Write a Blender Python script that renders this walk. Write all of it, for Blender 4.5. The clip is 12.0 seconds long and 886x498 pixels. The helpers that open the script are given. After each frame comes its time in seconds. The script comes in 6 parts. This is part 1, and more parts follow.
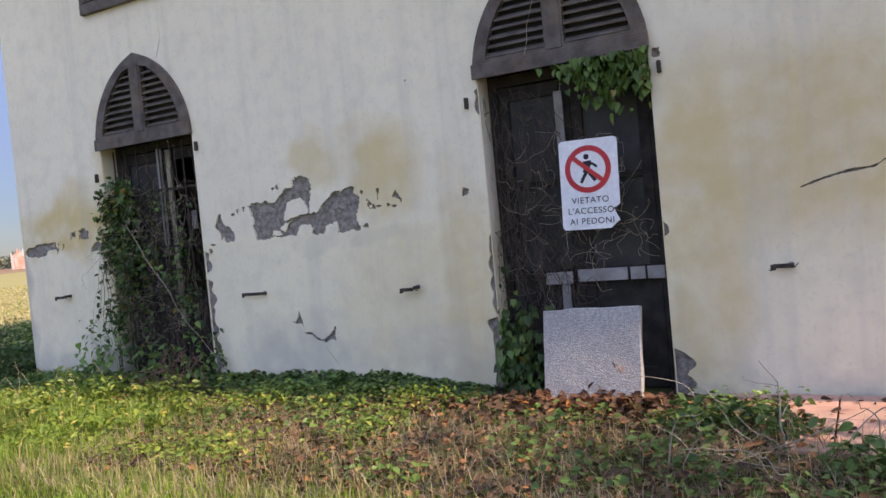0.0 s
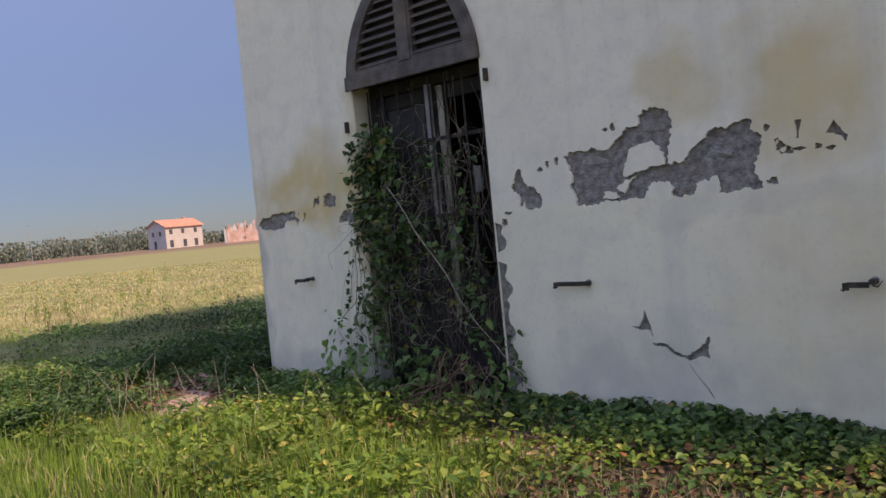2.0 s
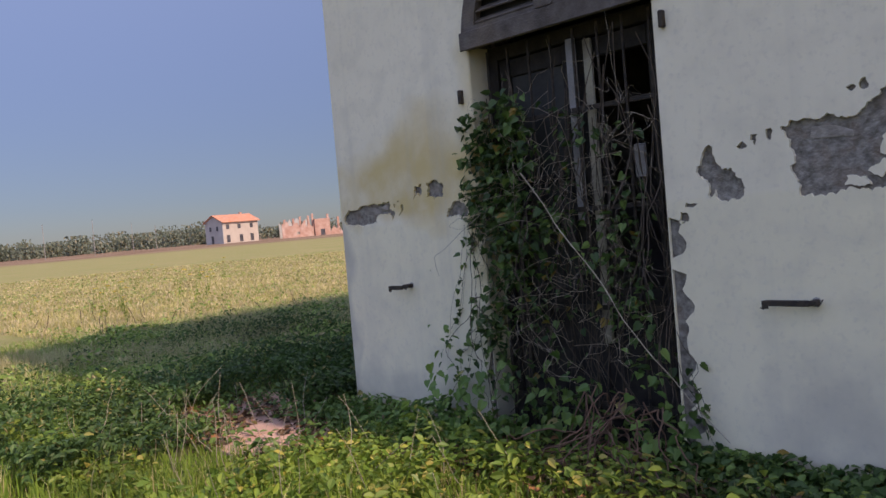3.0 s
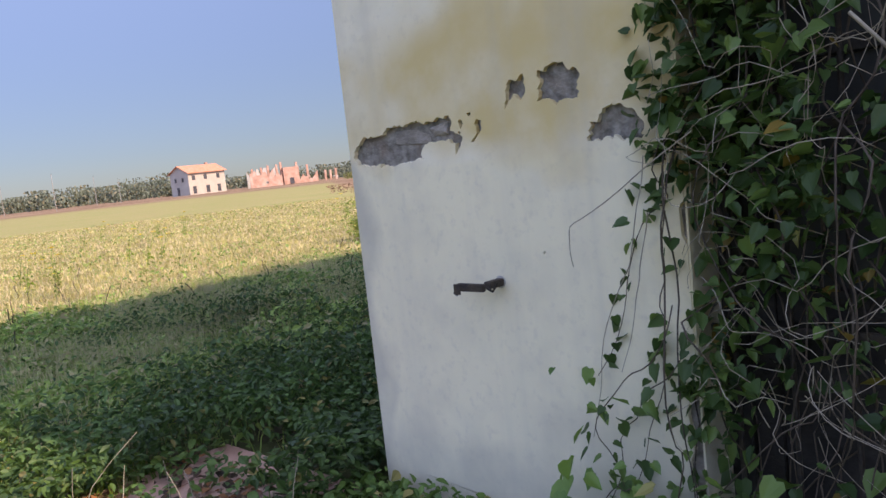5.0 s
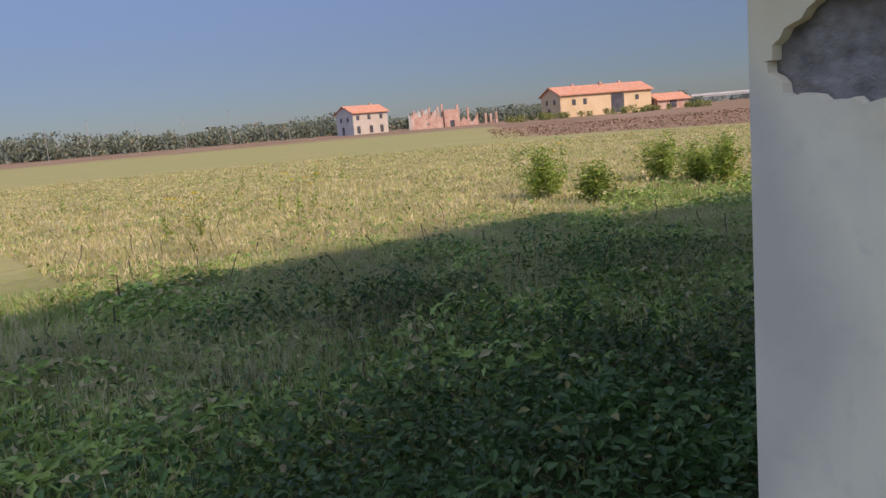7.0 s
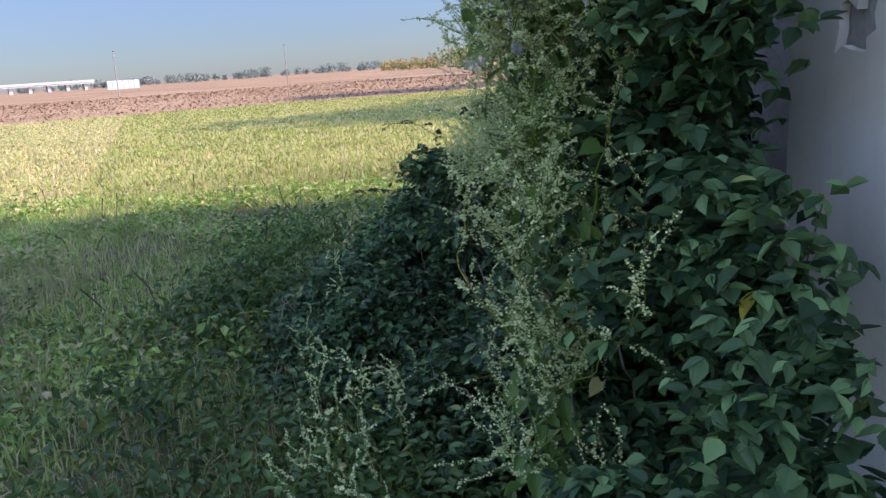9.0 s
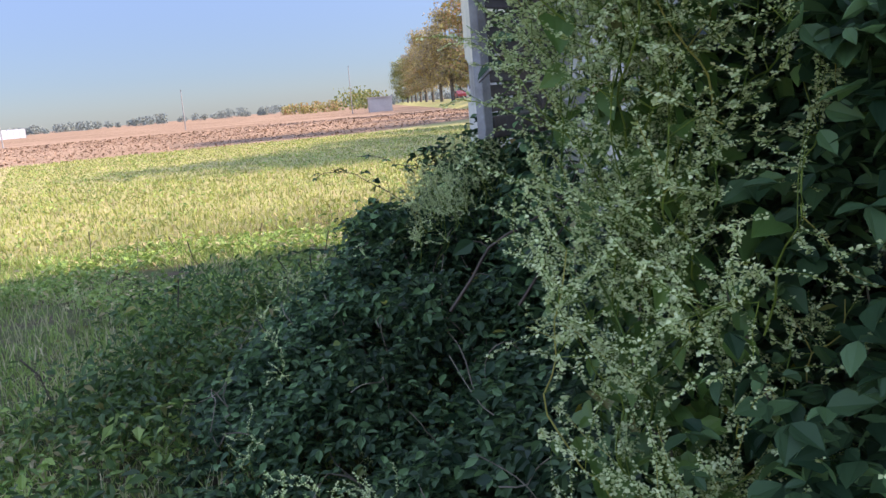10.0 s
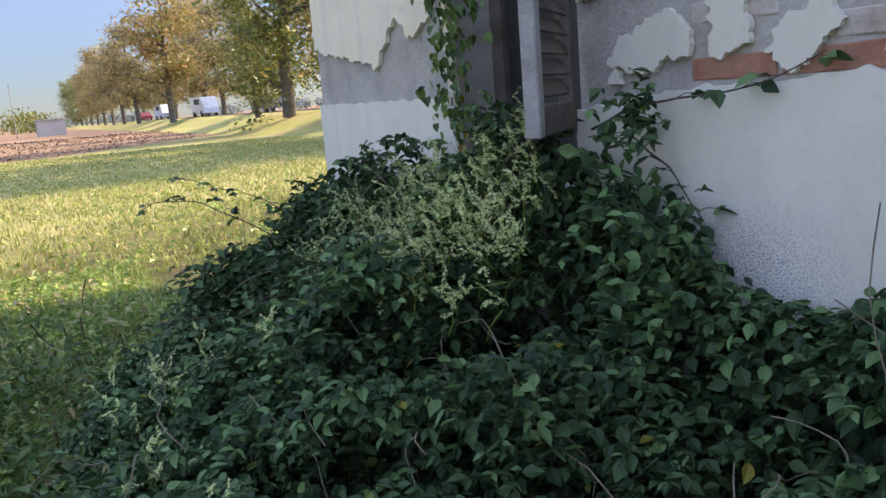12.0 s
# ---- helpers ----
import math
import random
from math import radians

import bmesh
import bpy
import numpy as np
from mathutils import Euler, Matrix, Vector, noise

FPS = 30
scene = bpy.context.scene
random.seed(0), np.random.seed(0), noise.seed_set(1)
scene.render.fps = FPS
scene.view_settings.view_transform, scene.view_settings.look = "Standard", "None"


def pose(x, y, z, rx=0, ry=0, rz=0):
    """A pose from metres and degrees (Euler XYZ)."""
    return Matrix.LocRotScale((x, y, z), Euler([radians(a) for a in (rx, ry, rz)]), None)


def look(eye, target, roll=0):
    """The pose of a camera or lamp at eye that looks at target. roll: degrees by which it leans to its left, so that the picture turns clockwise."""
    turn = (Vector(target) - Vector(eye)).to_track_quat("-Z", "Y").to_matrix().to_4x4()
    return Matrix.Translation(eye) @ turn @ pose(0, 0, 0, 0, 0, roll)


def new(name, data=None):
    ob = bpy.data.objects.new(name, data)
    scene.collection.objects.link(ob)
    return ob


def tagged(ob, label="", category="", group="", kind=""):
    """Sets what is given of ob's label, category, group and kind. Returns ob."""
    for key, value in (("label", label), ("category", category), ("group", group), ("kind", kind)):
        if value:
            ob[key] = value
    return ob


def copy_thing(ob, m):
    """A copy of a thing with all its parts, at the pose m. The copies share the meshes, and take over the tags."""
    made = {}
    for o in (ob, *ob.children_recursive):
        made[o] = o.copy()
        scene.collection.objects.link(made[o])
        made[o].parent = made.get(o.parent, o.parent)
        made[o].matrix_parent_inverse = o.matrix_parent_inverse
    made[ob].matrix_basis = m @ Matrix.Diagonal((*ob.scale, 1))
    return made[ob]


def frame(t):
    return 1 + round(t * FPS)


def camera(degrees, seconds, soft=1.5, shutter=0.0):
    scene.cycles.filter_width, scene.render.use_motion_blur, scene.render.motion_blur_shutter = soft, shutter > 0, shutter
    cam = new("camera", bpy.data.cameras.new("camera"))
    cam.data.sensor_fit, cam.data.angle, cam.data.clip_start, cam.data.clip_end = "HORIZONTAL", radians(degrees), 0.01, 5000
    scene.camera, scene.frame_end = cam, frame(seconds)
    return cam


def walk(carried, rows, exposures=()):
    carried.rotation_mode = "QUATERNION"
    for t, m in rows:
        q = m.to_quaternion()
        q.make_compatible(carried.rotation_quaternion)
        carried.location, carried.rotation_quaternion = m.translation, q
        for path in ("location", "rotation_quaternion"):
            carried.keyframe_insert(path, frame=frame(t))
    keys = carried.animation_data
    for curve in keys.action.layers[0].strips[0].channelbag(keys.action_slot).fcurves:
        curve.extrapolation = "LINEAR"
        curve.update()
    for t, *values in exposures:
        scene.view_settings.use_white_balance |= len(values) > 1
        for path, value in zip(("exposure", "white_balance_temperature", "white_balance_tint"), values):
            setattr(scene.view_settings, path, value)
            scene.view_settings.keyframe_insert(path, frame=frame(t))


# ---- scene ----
cam = camera(58.5, 12.0)
# seconds, x, y, z, yaw, pitch, roll
ROWS = [
    (0.0, 0.0, 0.0, 1.25, 28.34, -1.79, 5.39),
    (0.5, -0.53, 0.293, 1.255, 30.94, -2.32, 5.16),
    (1.0, -1.061, 0.64, 1.205, 34.73, -2.06, 4.49),
    (1.5, -1.532, 0.91, 1.23, 37.8, -1.7, 4.47),
    (2.0, -2.108, 1.174, 1.267, 41.55, -2.24, 5.43),
    (2.5, -2.709, 1.458, 1.279, 46.14, -2.17, 4.88),
    (4.5, -4.926, 2.792, 1.309, 40.33, -2.68, 5.36),
    (5.0, -5.45, 3.21, 1.288, 43.12, -6.22, 6.2),
    (5.5, -5.884, 3.415, 1.264, 44.46, -5.63, 4.97),
    (6.0, -6.436, 3.69, 1.35, 44.85, -7.58, 5.13),
    (6.5, -6.824, 4.115, 1.294, 51.81, -8.3, 4.86),
    (6.7, -6.98, 4.24, 1.3, 55.0, -8.5, 4.8),
    (7.5, -7.72, 4.64, 1.34, 50.0, -11.5, 4.4),
    (8.3, -8.31, 5.05, 1.38, 25.1, -14.5, 4.0),
    (8.5, -8.374, 5.145, 1.391, 16.99, -14.24, 3.89),
    (9.0, -8.479, 5.372, 1.406, -1.09, -13.22, 3.74),
    (9.5, -8.598, 5.617, 1.389, -5.03, -12.12, 4.54),
    (10.0, -8.668, 5.944, 1.413, -8.14, -10.81, 4.75),
    (10.5, -8.852, 6.134, 1.371, -11.13, -10.87, 3.86),
    (11.0, -9.05, 6.54, 1.382, -16.57, -9.88, 2.95),
    (11.5, -9.176, 6.973, 1.358, -21.38, -11.76, 4.2),
    (12.0, -9.277, 7.275, 1.375, -30.12, -11.05, 4.62),
]
walk(cam, [(t, pose(x, y, z, 90 + pitch, roll, yaw)) for t, x, y, z, yaw, pitch, roll in ROWS],
     exposures=[(0.0, 0.57, 8900, 25), (0.5, 0.4, 8900, 26), (1.0, 0.33, 8900, 26), (2.5, -0.12, 8600, 26), (4.5, 0.33, 8700, 24), (5.0, 0.45, 8700, 24), (5.5, 0.22, 8700, 24), (6.0, -0.2, 8600, 22), (6.5, -0.28, 8500, 21),
                (8.5, 0.75, 7600, 21), (10.5, 1.15, 8400, 21), (12.0, 1.18, 9000, 20)])

# ---- world and sun: afternoon sun from beyond the house, low haze
SUN_EL, SUN_SIDE = radians(40.0), radians(3.0)
to_sun = Vector((math.cos(SUN_EL) * math.cos(SUN_SIDE), math.cos(SUN_EL) * math.sin(SUN_SIDE), math.sin(SUN_EL)))
world = bpy.data.worlds.new("sky")
scene.world = world
world.use_nodes = True
wn = world.node_tree
sky = wn.nodes.new("ShaderNodeTexSky")
sky.sky_type, sky.sun_disc = "NISHITA", False
sky.sun_elevation, sky.sun_rotation = SUN_EL, radians(87)
sky.air_density, sky.dust_density, sky.ozone_density = 1.0, 0.25, 1.2
# sky brightened upwards and south-east, outside the view, to light the shaded walls
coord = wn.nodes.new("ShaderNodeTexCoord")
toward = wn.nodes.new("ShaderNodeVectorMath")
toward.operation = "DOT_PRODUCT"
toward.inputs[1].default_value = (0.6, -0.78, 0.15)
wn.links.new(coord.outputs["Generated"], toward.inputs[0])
south_gain = wn.nodes.new("ShaderNodeMapRange")
south_gain.inputs[1].default_value, south_gain.inputs[2].default_value = -0.5, 0.8
south_gain.inputs[3].default_value, south_gain.inputs[4].default_value = 0.92, 1.6
wn.links.new(toward.outputs["Value"], south_gain.inputs[0])
rise = wn.nodes.new("ShaderNodeSeparateXYZ")
wn.links.new(coord.outputs["Generated"], rise.inputs[0])
even = wn.nodes.new("ShaderNodeMapRange")
even.interpolation_type = "SMOOTHSTEP"
even.inputs[1].default_value, even.inputs[2].default_value = 0.0, 0.9
even.inputs[3].default_value, even.inputs[4].default_value = 0.5, 2.9
wn.links.new(rise.outputs[2], even.inputs[0])
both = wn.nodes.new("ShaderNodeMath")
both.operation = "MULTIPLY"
wn.links.new(south_gain.outputs[0], both.inputs[0])
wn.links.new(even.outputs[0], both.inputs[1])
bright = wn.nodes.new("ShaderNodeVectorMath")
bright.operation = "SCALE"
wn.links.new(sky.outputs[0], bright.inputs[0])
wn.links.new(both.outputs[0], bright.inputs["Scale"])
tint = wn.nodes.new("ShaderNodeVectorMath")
tint.operation = "MULTIPLY"
shade = wn.nodes.new("ShaderNodeMixRGB")
shade.inputs[1].default_value, shade.inputs[2].default_value = (0.5, 0.71, 1.18, 1), (1.02, 0.97, 0.98, 1)
lift = wn.nodes.new("ShaderNodeMapRange")
lift.inputs[1].default_value, lift.inputs[2].default_value = 0.05, 0.6
wn.links.new(rise.outputs[2], lift.inputs[0])
wn.links.new(lift.outputs[0], shade.inputs[0])
wn.links.new(shade.outputs[0], tint.inputs[1])
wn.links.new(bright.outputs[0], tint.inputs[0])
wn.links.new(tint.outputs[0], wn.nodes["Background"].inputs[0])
wn.nodes["Background"].inputs[1].default_value = 0.13
sun = new("sun", bpy.data.lights.new("sun", "SUN"))
sun.data.energy, sun.data.angle, sun.data.color = 4.1, radians(0.6), (1.0, 0.93, 0.8)
sun.matrix_world = look(tuple(to_sun * 60), (0, 0, 0))


# ---- materials
def mat(name, c1, c2, scale=4.0, rough=0.8, bump=0.3, fine=60.0, stain=None, stain_scale=0.8, stain_amount=0.5, spec=0.3, metal=0.0, island=0.0, coat=None):
    """Two colours mixed by noise, a stain at a larger scale, fine relief; object coordinates in metres."""
    m = bpy.data.materials.new(name)
    m.use_nodes = True
    nt, n = m.node_tree, m.node_tree.nodes
    b = n["Principled BSDF"]
    tc = n.new("ShaderNodeTexCoord")
    geo = n.new("ShaderNodeNewGeometry")
    n1 = n.new("ShaderNodeTexNoise")
    n1.inputs["Scale"].default_value, n1.inputs["Detail"].default_value = scale, 6
    n2 = n.new("ShaderNodeTexNoise")
    n2.inputs["Scale"].default_value, n2.inputs["Detail"].default_value = fine, 5
    pos = geo.outputs["Position"]
    nt.links.new(pos, n1.inputs["Vector"])
    nt.links.new(pos, n2.inputs["Vector"])
    mix = n.new("ShaderNodeMixRGB")
    mix.inputs[1].default_value, mix.inputs[2].default_value = (*c1, 1), (*c2, 1)
    ramp = n.new("ShaderNodeValToRGB")
    ramp.color_ramp.elements[0].position, ramp.color_ramp.elements[1].position = 0.35, 0.65
    nt.links.new(n1.outputs[0], ramp.inputs[0])
    nt.links.new(ramp.outputs[0], mix.inputs[0])
    out = mix.outputs[0]
    if stain:
        n3 = n.new("ShaderNodeTexNoise")
        n3.inputs["Scale"].default_value, n3.inputs["Detail"].default_value = stain_scale, 4
        nt.links.new(pos, n3.inputs["Vector"])
        r3 = n.new("ShaderNodeValToRGB")
        r3.color_ramp.elements[0].position, r3.color_ramp.elements[1].position = 0.5, 0.72
        r3.color_ramp.elements[1].color = (stain_amount,) * 3 + (1,)
        nt.links.new(n3.outputs[0], r3.inputs[0])
        mx = n.new("ShaderNodeMixRGB")
        mx.inputs[2].default_value = (*stain, 1)
        nt.links.new(r3.outputs[0], mx.inputs[0])
        nt.links.new(out, mx.inputs[1])
        out = mx.outputs[0]
    # grain
    hsv = n.new("ShaderNodeHueSaturation")
    mr = n.new("ShaderNodeMapRange")
    mr.inputs[3].default_value, mr.inputs[4].default_value = 0.8, 1.2
    nt.links.new(n2.outputs[0], mr.inputs[0])
    nt.links.new(mr.outputs[0], hsv.inputs["Value"])
    nt.links.new(out, hsv.inputs["Color"])
    out = hsv.outputs[0]
    if island:
        h2 = n.new("ShaderNodeHueSaturation")
        info = n.new("ShaderNodeObjectInfo")
        add = n.new("ShaderNodeMath")
        add.operation = "ADD"
        nt.links.new(geo.outputs["Random Per Island"], add.inputs[0])
        nt.links.new(info.outputs["Random"], add.inputs[1])
        fr = n.new("ShaderNodeMath")
        fr.operation = "FRACT"
        nt.links.new(add.outputs[0], fr.inputs[0])
        m2 = n.new("ShaderNodeMapRange")
        m2.inputs[3].default_value, m2.inputs[4].default_value = 1 - island, 1 + island
        nt.links.new(fr.outputs[0], m2.inputs[0])
        nt.links.new(m2.outputs[0], h2.inputs["Value"])
        nt.links.new(out, h2.inputs["Color"])
        out = h2.outputs[0]
    nt.links.new(out, b.inputs["Base Color"])
    b.inputs["Roughness"].default_value = rough
    b.inputs["Metallic"].default_value = metal
    b.inputs["Specular IOR Level"].default_value = spec
    bp = n.new("ShaderNodeBump")
    bp.inputs["Strength"].default_value, bp.inputs["Distance"].default_value = bump, 0.01
    nt.links.new(n2.outputs[0], bp.inputs["Height"])
    nt.links.new(bp.outputs[0], b.inputs["Normal"])
    return m


def leaf_mat(name, dark, light, odd=None, odd_part=0.04, rough=0.45, through_light=0.3, spec=0.4, mostly_dark=False):
    """Leaves: every leaf its own shade, light shines through a little."""
    m = bpy.data.materials.new(name)
    m.use_nodes = True
    nt, n = m.node_tree, m.node_tree.nodes
    b = n["Principled BSDF"]
    geo = n.new("ShaderNodeNewGeometry")
    r = n.new("ShaderNodeValToRGB")
    e = r.color_ramp.elements
    e[0].color, e[1].color = (*dark, 1), (*light, 1)
    e[1].position = 1 - odd_part if odd else 1.0
    if odd:
        e3 = e.new(1 - odd_part + 0.01)
        e3.color = (*odd, 1)
    if mostly_dark:
        e.new(0.6).color = (*(0.72 * d + 0.28 * l for d, l in zip(dark, light)), 1)
    nt.links.new(geo.outputs["Random Per Island"], r.inputs[0])
    ns = n.new("ShaderNodeTexNoise")
    ns.inputs["Scale"].default_value = 1.3
    nt.links.new(geo.outputs["Position"], ns.inputs["Vector"])
    mr = n.new("ShaderNodeMapRange")
    mr.inputs[1].default_value, mr.inputs[2].default_value = 0.3, 0.7
    mr.inputs[3].default_value, mr.inputs[4].default_value = 0.7, 1.25
    nt.links.new(ns.outputs[0], mr.inputs[0])
    h = n.new("ShaderNodeHueSaturation")
    nt.links.new(r.outputs[0], h.inputs["Color"])
    nt.links.new(mr.outputs[0], h.inputs["Value"])
    nt.links.new(h.outputs[0], b.inputs["Base Color"])
    b.inputs["Roughness"].default_value = rough
    b.inputs["Specular IOR Level"].default_value = spec
    t = n.new("ShaderNodeBsdfTranslucent")
    nt.links.new(h.outputs[0], t.inputs[0])
    mx = n.new("ShaderNodeMixShader")
    mx.inputs[0].default_value = through_light
    nt.links.new(b.outputs[0], mx.inputs[1])
    nt.links.new(t.outputs[0], mx.inputs[2])
    nt.links.new(mx.outputs[0], n["Material Output"].inputs[0])
    return m


def plaster_mat(name, upper, lower, split, blobs, specks=None):
    """Limewash: cream above a repair line, whiter below, with shaped yellow stains, rain streaks and splashed dirt."""
    m = bpy.data.materials.new(name)
    m.use_nodes = True
    nt, n = m.node_tree, m.node_tree.nodes
    link = nt.links.new
    b = n["Principled BSDF"]
    geo = n.new("ShaderNodeNewGeometry")
    pos = geo.outputs["Position"]

    def tex(scale, detail=5, stretch=None):
        t = n.new("ShaderNodeTexNoise")
        t.inputs["Scale"].default_value, t.inputs["Detail"].default_value = scale, detail
        if stretch:
            mp = n.new("ShaderNodeMapping")
            mp.inputs["Scale"].default_value = stretch
            link(pos, mp.inputs[0])
            link(mp.outputs[0], t.inputs["Vector"])
        else:
            link(pos, t.inputs["Vector"])
        return t.outputs[0]

    def rng(s, a, c, lo=0.0, hi=1.0):
        k = n.new("ShaderNodeMapRange")
        for i, v in enumerate((a, c, lo, hi)):
            k.inputs[1 + i].default_value = v
        link(s, k.inputs[0])
        return k.outputs[0]

    def mul(a, c):
        k = n.new("ShaderNodeMath")
        k.operation = "MULTIPLY"
        link(a, k.inputs[0])
        link(c, k.inputs[1])
        return k.outputs[0]

    def mix(f, a, c):
        k = n.new("ShaderNodeMixRGB")
        link(f, k.inputs[0])
        for i, s in ((1, a), (2, c)):
            if isinstance(s, tuple):
                k.inputs[i].default_value = (*s, 1)
            else:
                link(s, k.inputs[i])
        return k.outputs[0]

    sep = n.new("ShaderNodeSeparateXYZ")
    link(pos, sep.inputs[0])
    z = sep.outputs[2]
    col = mix(rng(z, split - 0.012, split + 0.012), lower, upper)
    col = mix(rng(tex(1.4), 0.4, 0.7, 0.0, 0.35), col, tuple(0.84 * c for c in upper))
    col = mix(rng(tex(6, 8), 0.48, 0.72, 0.0, 0.34), col, (0.58, 0.54, 0.45))
    col = mix(rng(tex(38, 6), 0.55, 0.75, 0.0, 0.3), col, (0.55, 0.51, 0.44))
    for u, v, ru, rv, amount, *other in blobs:
        mp = n.new("ShaderNodeMapping")
        mp.vector_type = "TEXTURE"
        mp.inputs["Location"].default_value = (u, FRONT_Y, v)
        mp.inputs["Scale"].default_value = (ru, 9.0, rv)
        add = n.new("ShaderNodeVectorMath")
        add.operation = "ADD"
        wob = n.new("ShaderNodeTexNoise")
        wob.inputs["Scale"].default_value = 2.5
        link(pos, wob.inputs["Vector"])
        half = n.new("ShaderNodeVectorMath")
        half.operation = "MULTIPLY_ADD"
        half.inputs[1].default_value, half.inputs[2].default_value = (0.5, 0.5, 0.5), (-0.25, -0.25, -0.25)
        link(wob.outputs["Color"], half.inputs[0])
        link(pos, add.inputs[0])
        link(half.outputs[0], add.inputs[1])
        link(add.outputs[0], mp.inputs[0])
        g = n.new("ShaderNodeTexGradient")
        g.gradient_type = "SPHERICAL"
        link(mp.outputs[0], g.inputs[0])
        col = mix(mul(rng(g.outputs["Fac"], 0.0, 0.5, 0.0, amount), rng(tex(5), 0.3, 0.6, 0.45, 1.0)), col, other[0] if other else (0.68, 0.53, 0.27))
    # rain streaks, splashed dirt at the foot
    col = mix(rng(tex(1.0, 4, (9.0, 9.0, 0.35)), 0.52, 0.75, 0.0, 0.22), col, (0.47, 0.45, 0.41))
    col = mix(mul(rng(z, 0.35, 0.0), rng(tex(4, 6), 0.42, 0.62, 0.0, 0.6)), col, (0.42, 0.4, 0.35))
    if specks:
        sp = mul(mul(rng(z, 1.1, 0.92), rng(sep.outputs[1], 8.2, 8.5)), rng(tex(230, 2), 0.5, 0.57))
        col = mix(mul(sp, rng(tex(2.0), 0.3, 0.5, 0.2, 1.0)), col, specks)
    link(col, b.inputs["Base Color"])
    b.inputs["Roughness"].default_value, b.inputs["Specular IOR Level"].default_value = 0.9, 0.12
    bp = n.new("ShaderNodeBump")
    bp.inputs["Strength"].default_value, bp.inputs["Distance"].default_value = 0.35, 0.006
    link(tex(14, 9), bp.inputs["Height"])
    link(bp.outputs[0], b.inputs["Normal"])
    return m


FRONT_Y = 5.17
DAMP = (0.5, 0.47, 0.405)  # grey damp and dirt in the limewash
M_PLASTER = plaster_mat("plaster", (0.86, 0.79, 0.63), (0.86, 0.785, 0.59), 1.285,
                        [(-3.3, 1.78, 0.42, 0.5, 0.8), (-2.62, 0.75, 0.24, 1.2, 0.5), (-7.0, 1.56, 1.0, 0.32, 1.0), (-6.9, 1.75, 0.5, 0.3, 0.6), (-0.1, 1.6, 1.3, 0.8, 0.8), (-0.95, 0.9, 0.4, 1.5, 0.7), (-3.95, 1.85, 0.3, 0.25, 0.6), (-6.38, 1.5, 0.2, 1.2, 0.5), (-3.0, 0.6, 1.0, 1.0, 0.35),
                         (-7.8, 0.6, 0.13, 1.6, 0.7, DAMP), (-4.2, 0.3, 0.8, 0.35, 0.6, DAMP), (-6.6, 0.2, 0.5, 0.5, 0.6, DAMP), (-3.6, 1.22, 0.9, 0.12, 0.3, DAMP), (-7.3, 0.15, 0.7, 0.2, 0.5, DAMP), (-2.9, 0.3, 0.5, 0.3, 0.4, DAMP)])
M_PLASTER_LOW = plaster_mat("plaster_lower", (0.72, 0.685, 0.6), (0.75, 0.72, 0.64), 1.37, [], (0.2, 0.21, 0.33))
M_MORTAR = mat("old_mortar", (0.15, 0.135, 0.12), (0.34, 0.315, 0.285), 26, 0.95, 1.0, 75, stain=(0.24, 0.17, 0.13), stain_scale=11, stain_amount=0.6)
M_PATCH = mat("rough_render", (0.36, 0.335, 0.31), (0.46, 0.435, 0.4), 9, 0.95, 0.7, 70)
M_BRICK = mat("limewashed_brick", (0.43, 0.36, 0.325), (0.52, 0.485, 0.45), 9, 0.9, 0.7, 50, stain=(0.38, 0.24, 0.19), stain_scale=7, stain_amount=0.4, island=0.1)
M_BRICK_RED = mat("red_brick", (0.34, 0.13, 0.085), (0.42, 0.22, 0.16), 9, 0.9, 0.6, 50, island=0.2)
M_WOOD = mat("weathered_wood", (0.085, 0.07, 0.062), (0.15, 0.13, 0.12), 9, 0.85, 0.6, 80, stain=(0.22, 0.16, 0.11), stain_scale=3, stain_amount=0.5)
M_WOOD_PALE = mat("grey_wood", (0.24, 0.23, 0.225), (0.36, 0.35, 0.34), 9, 0.85, 0.5, 80, stain=(0.13, 0.1, 0.08), stain_scale=4, stain_amount=0.6)
M_DOOR = mat("dark_door_wood", (0.022, 0.019, 0.017), (0.048, 0.041, 0.036), 9, 0.8, 0.5, 80)
M_OLD_BRICK = mat("mortared_brick", (0.24, 0.215, 0.19), (0.36, 0.32, 0.285), 24, 0.95, 1.0, 60, island=0.12)
M_IRON = mat("rusty_iron", (0.04, 0.036, 0.034), (0.09, 0.07, 0.055), 20, 0.8, 0.5, 90, metal=0.3)
M_SIGN = mat("sign_white", (0.8, 0.82, 0.85), (0.72, 0.75, 0.79), 6, 0.4, 0.02, 30, stain=(0.6, 0.6, 0.58), stain_scale=5, stain_amount=0.3, spec=0.5)
M_RED = mat("sign_red", (0.62, 0.025, 0.03), (0.52, 0.02, 0.025), 8, 0.4, 0.02, 30, spec=0.5)
# black of print and wheels, also put behind the louvres as darkness
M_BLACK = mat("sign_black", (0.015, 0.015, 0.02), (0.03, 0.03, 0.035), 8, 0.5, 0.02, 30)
M_SLAB = mat("washed_concrete", (0.34, 0.33, 0.32), (0.5, 0.49, 0.47), 55, 0.95, 1.0, 120, stain=(0.3, 0.29, 0.28), stain_scale=3, stain_amount=0.4)
M_TILE = mat("pink_tile", (0.46, 0.26, 0.2), (0.55, 0.35, 0.28), 3, 0.85, 0.3, 60, stain=(0.35, 0.27, 0.22), stain_scale=2, stain_amount=0.6, island=0.12)
M_GLASS = mat("dusty_glass", (0.02, 0.02, 0.02), (0.045, 0.045, 0.04), 5, 0.6, 0.05, 40, spec=0.5)
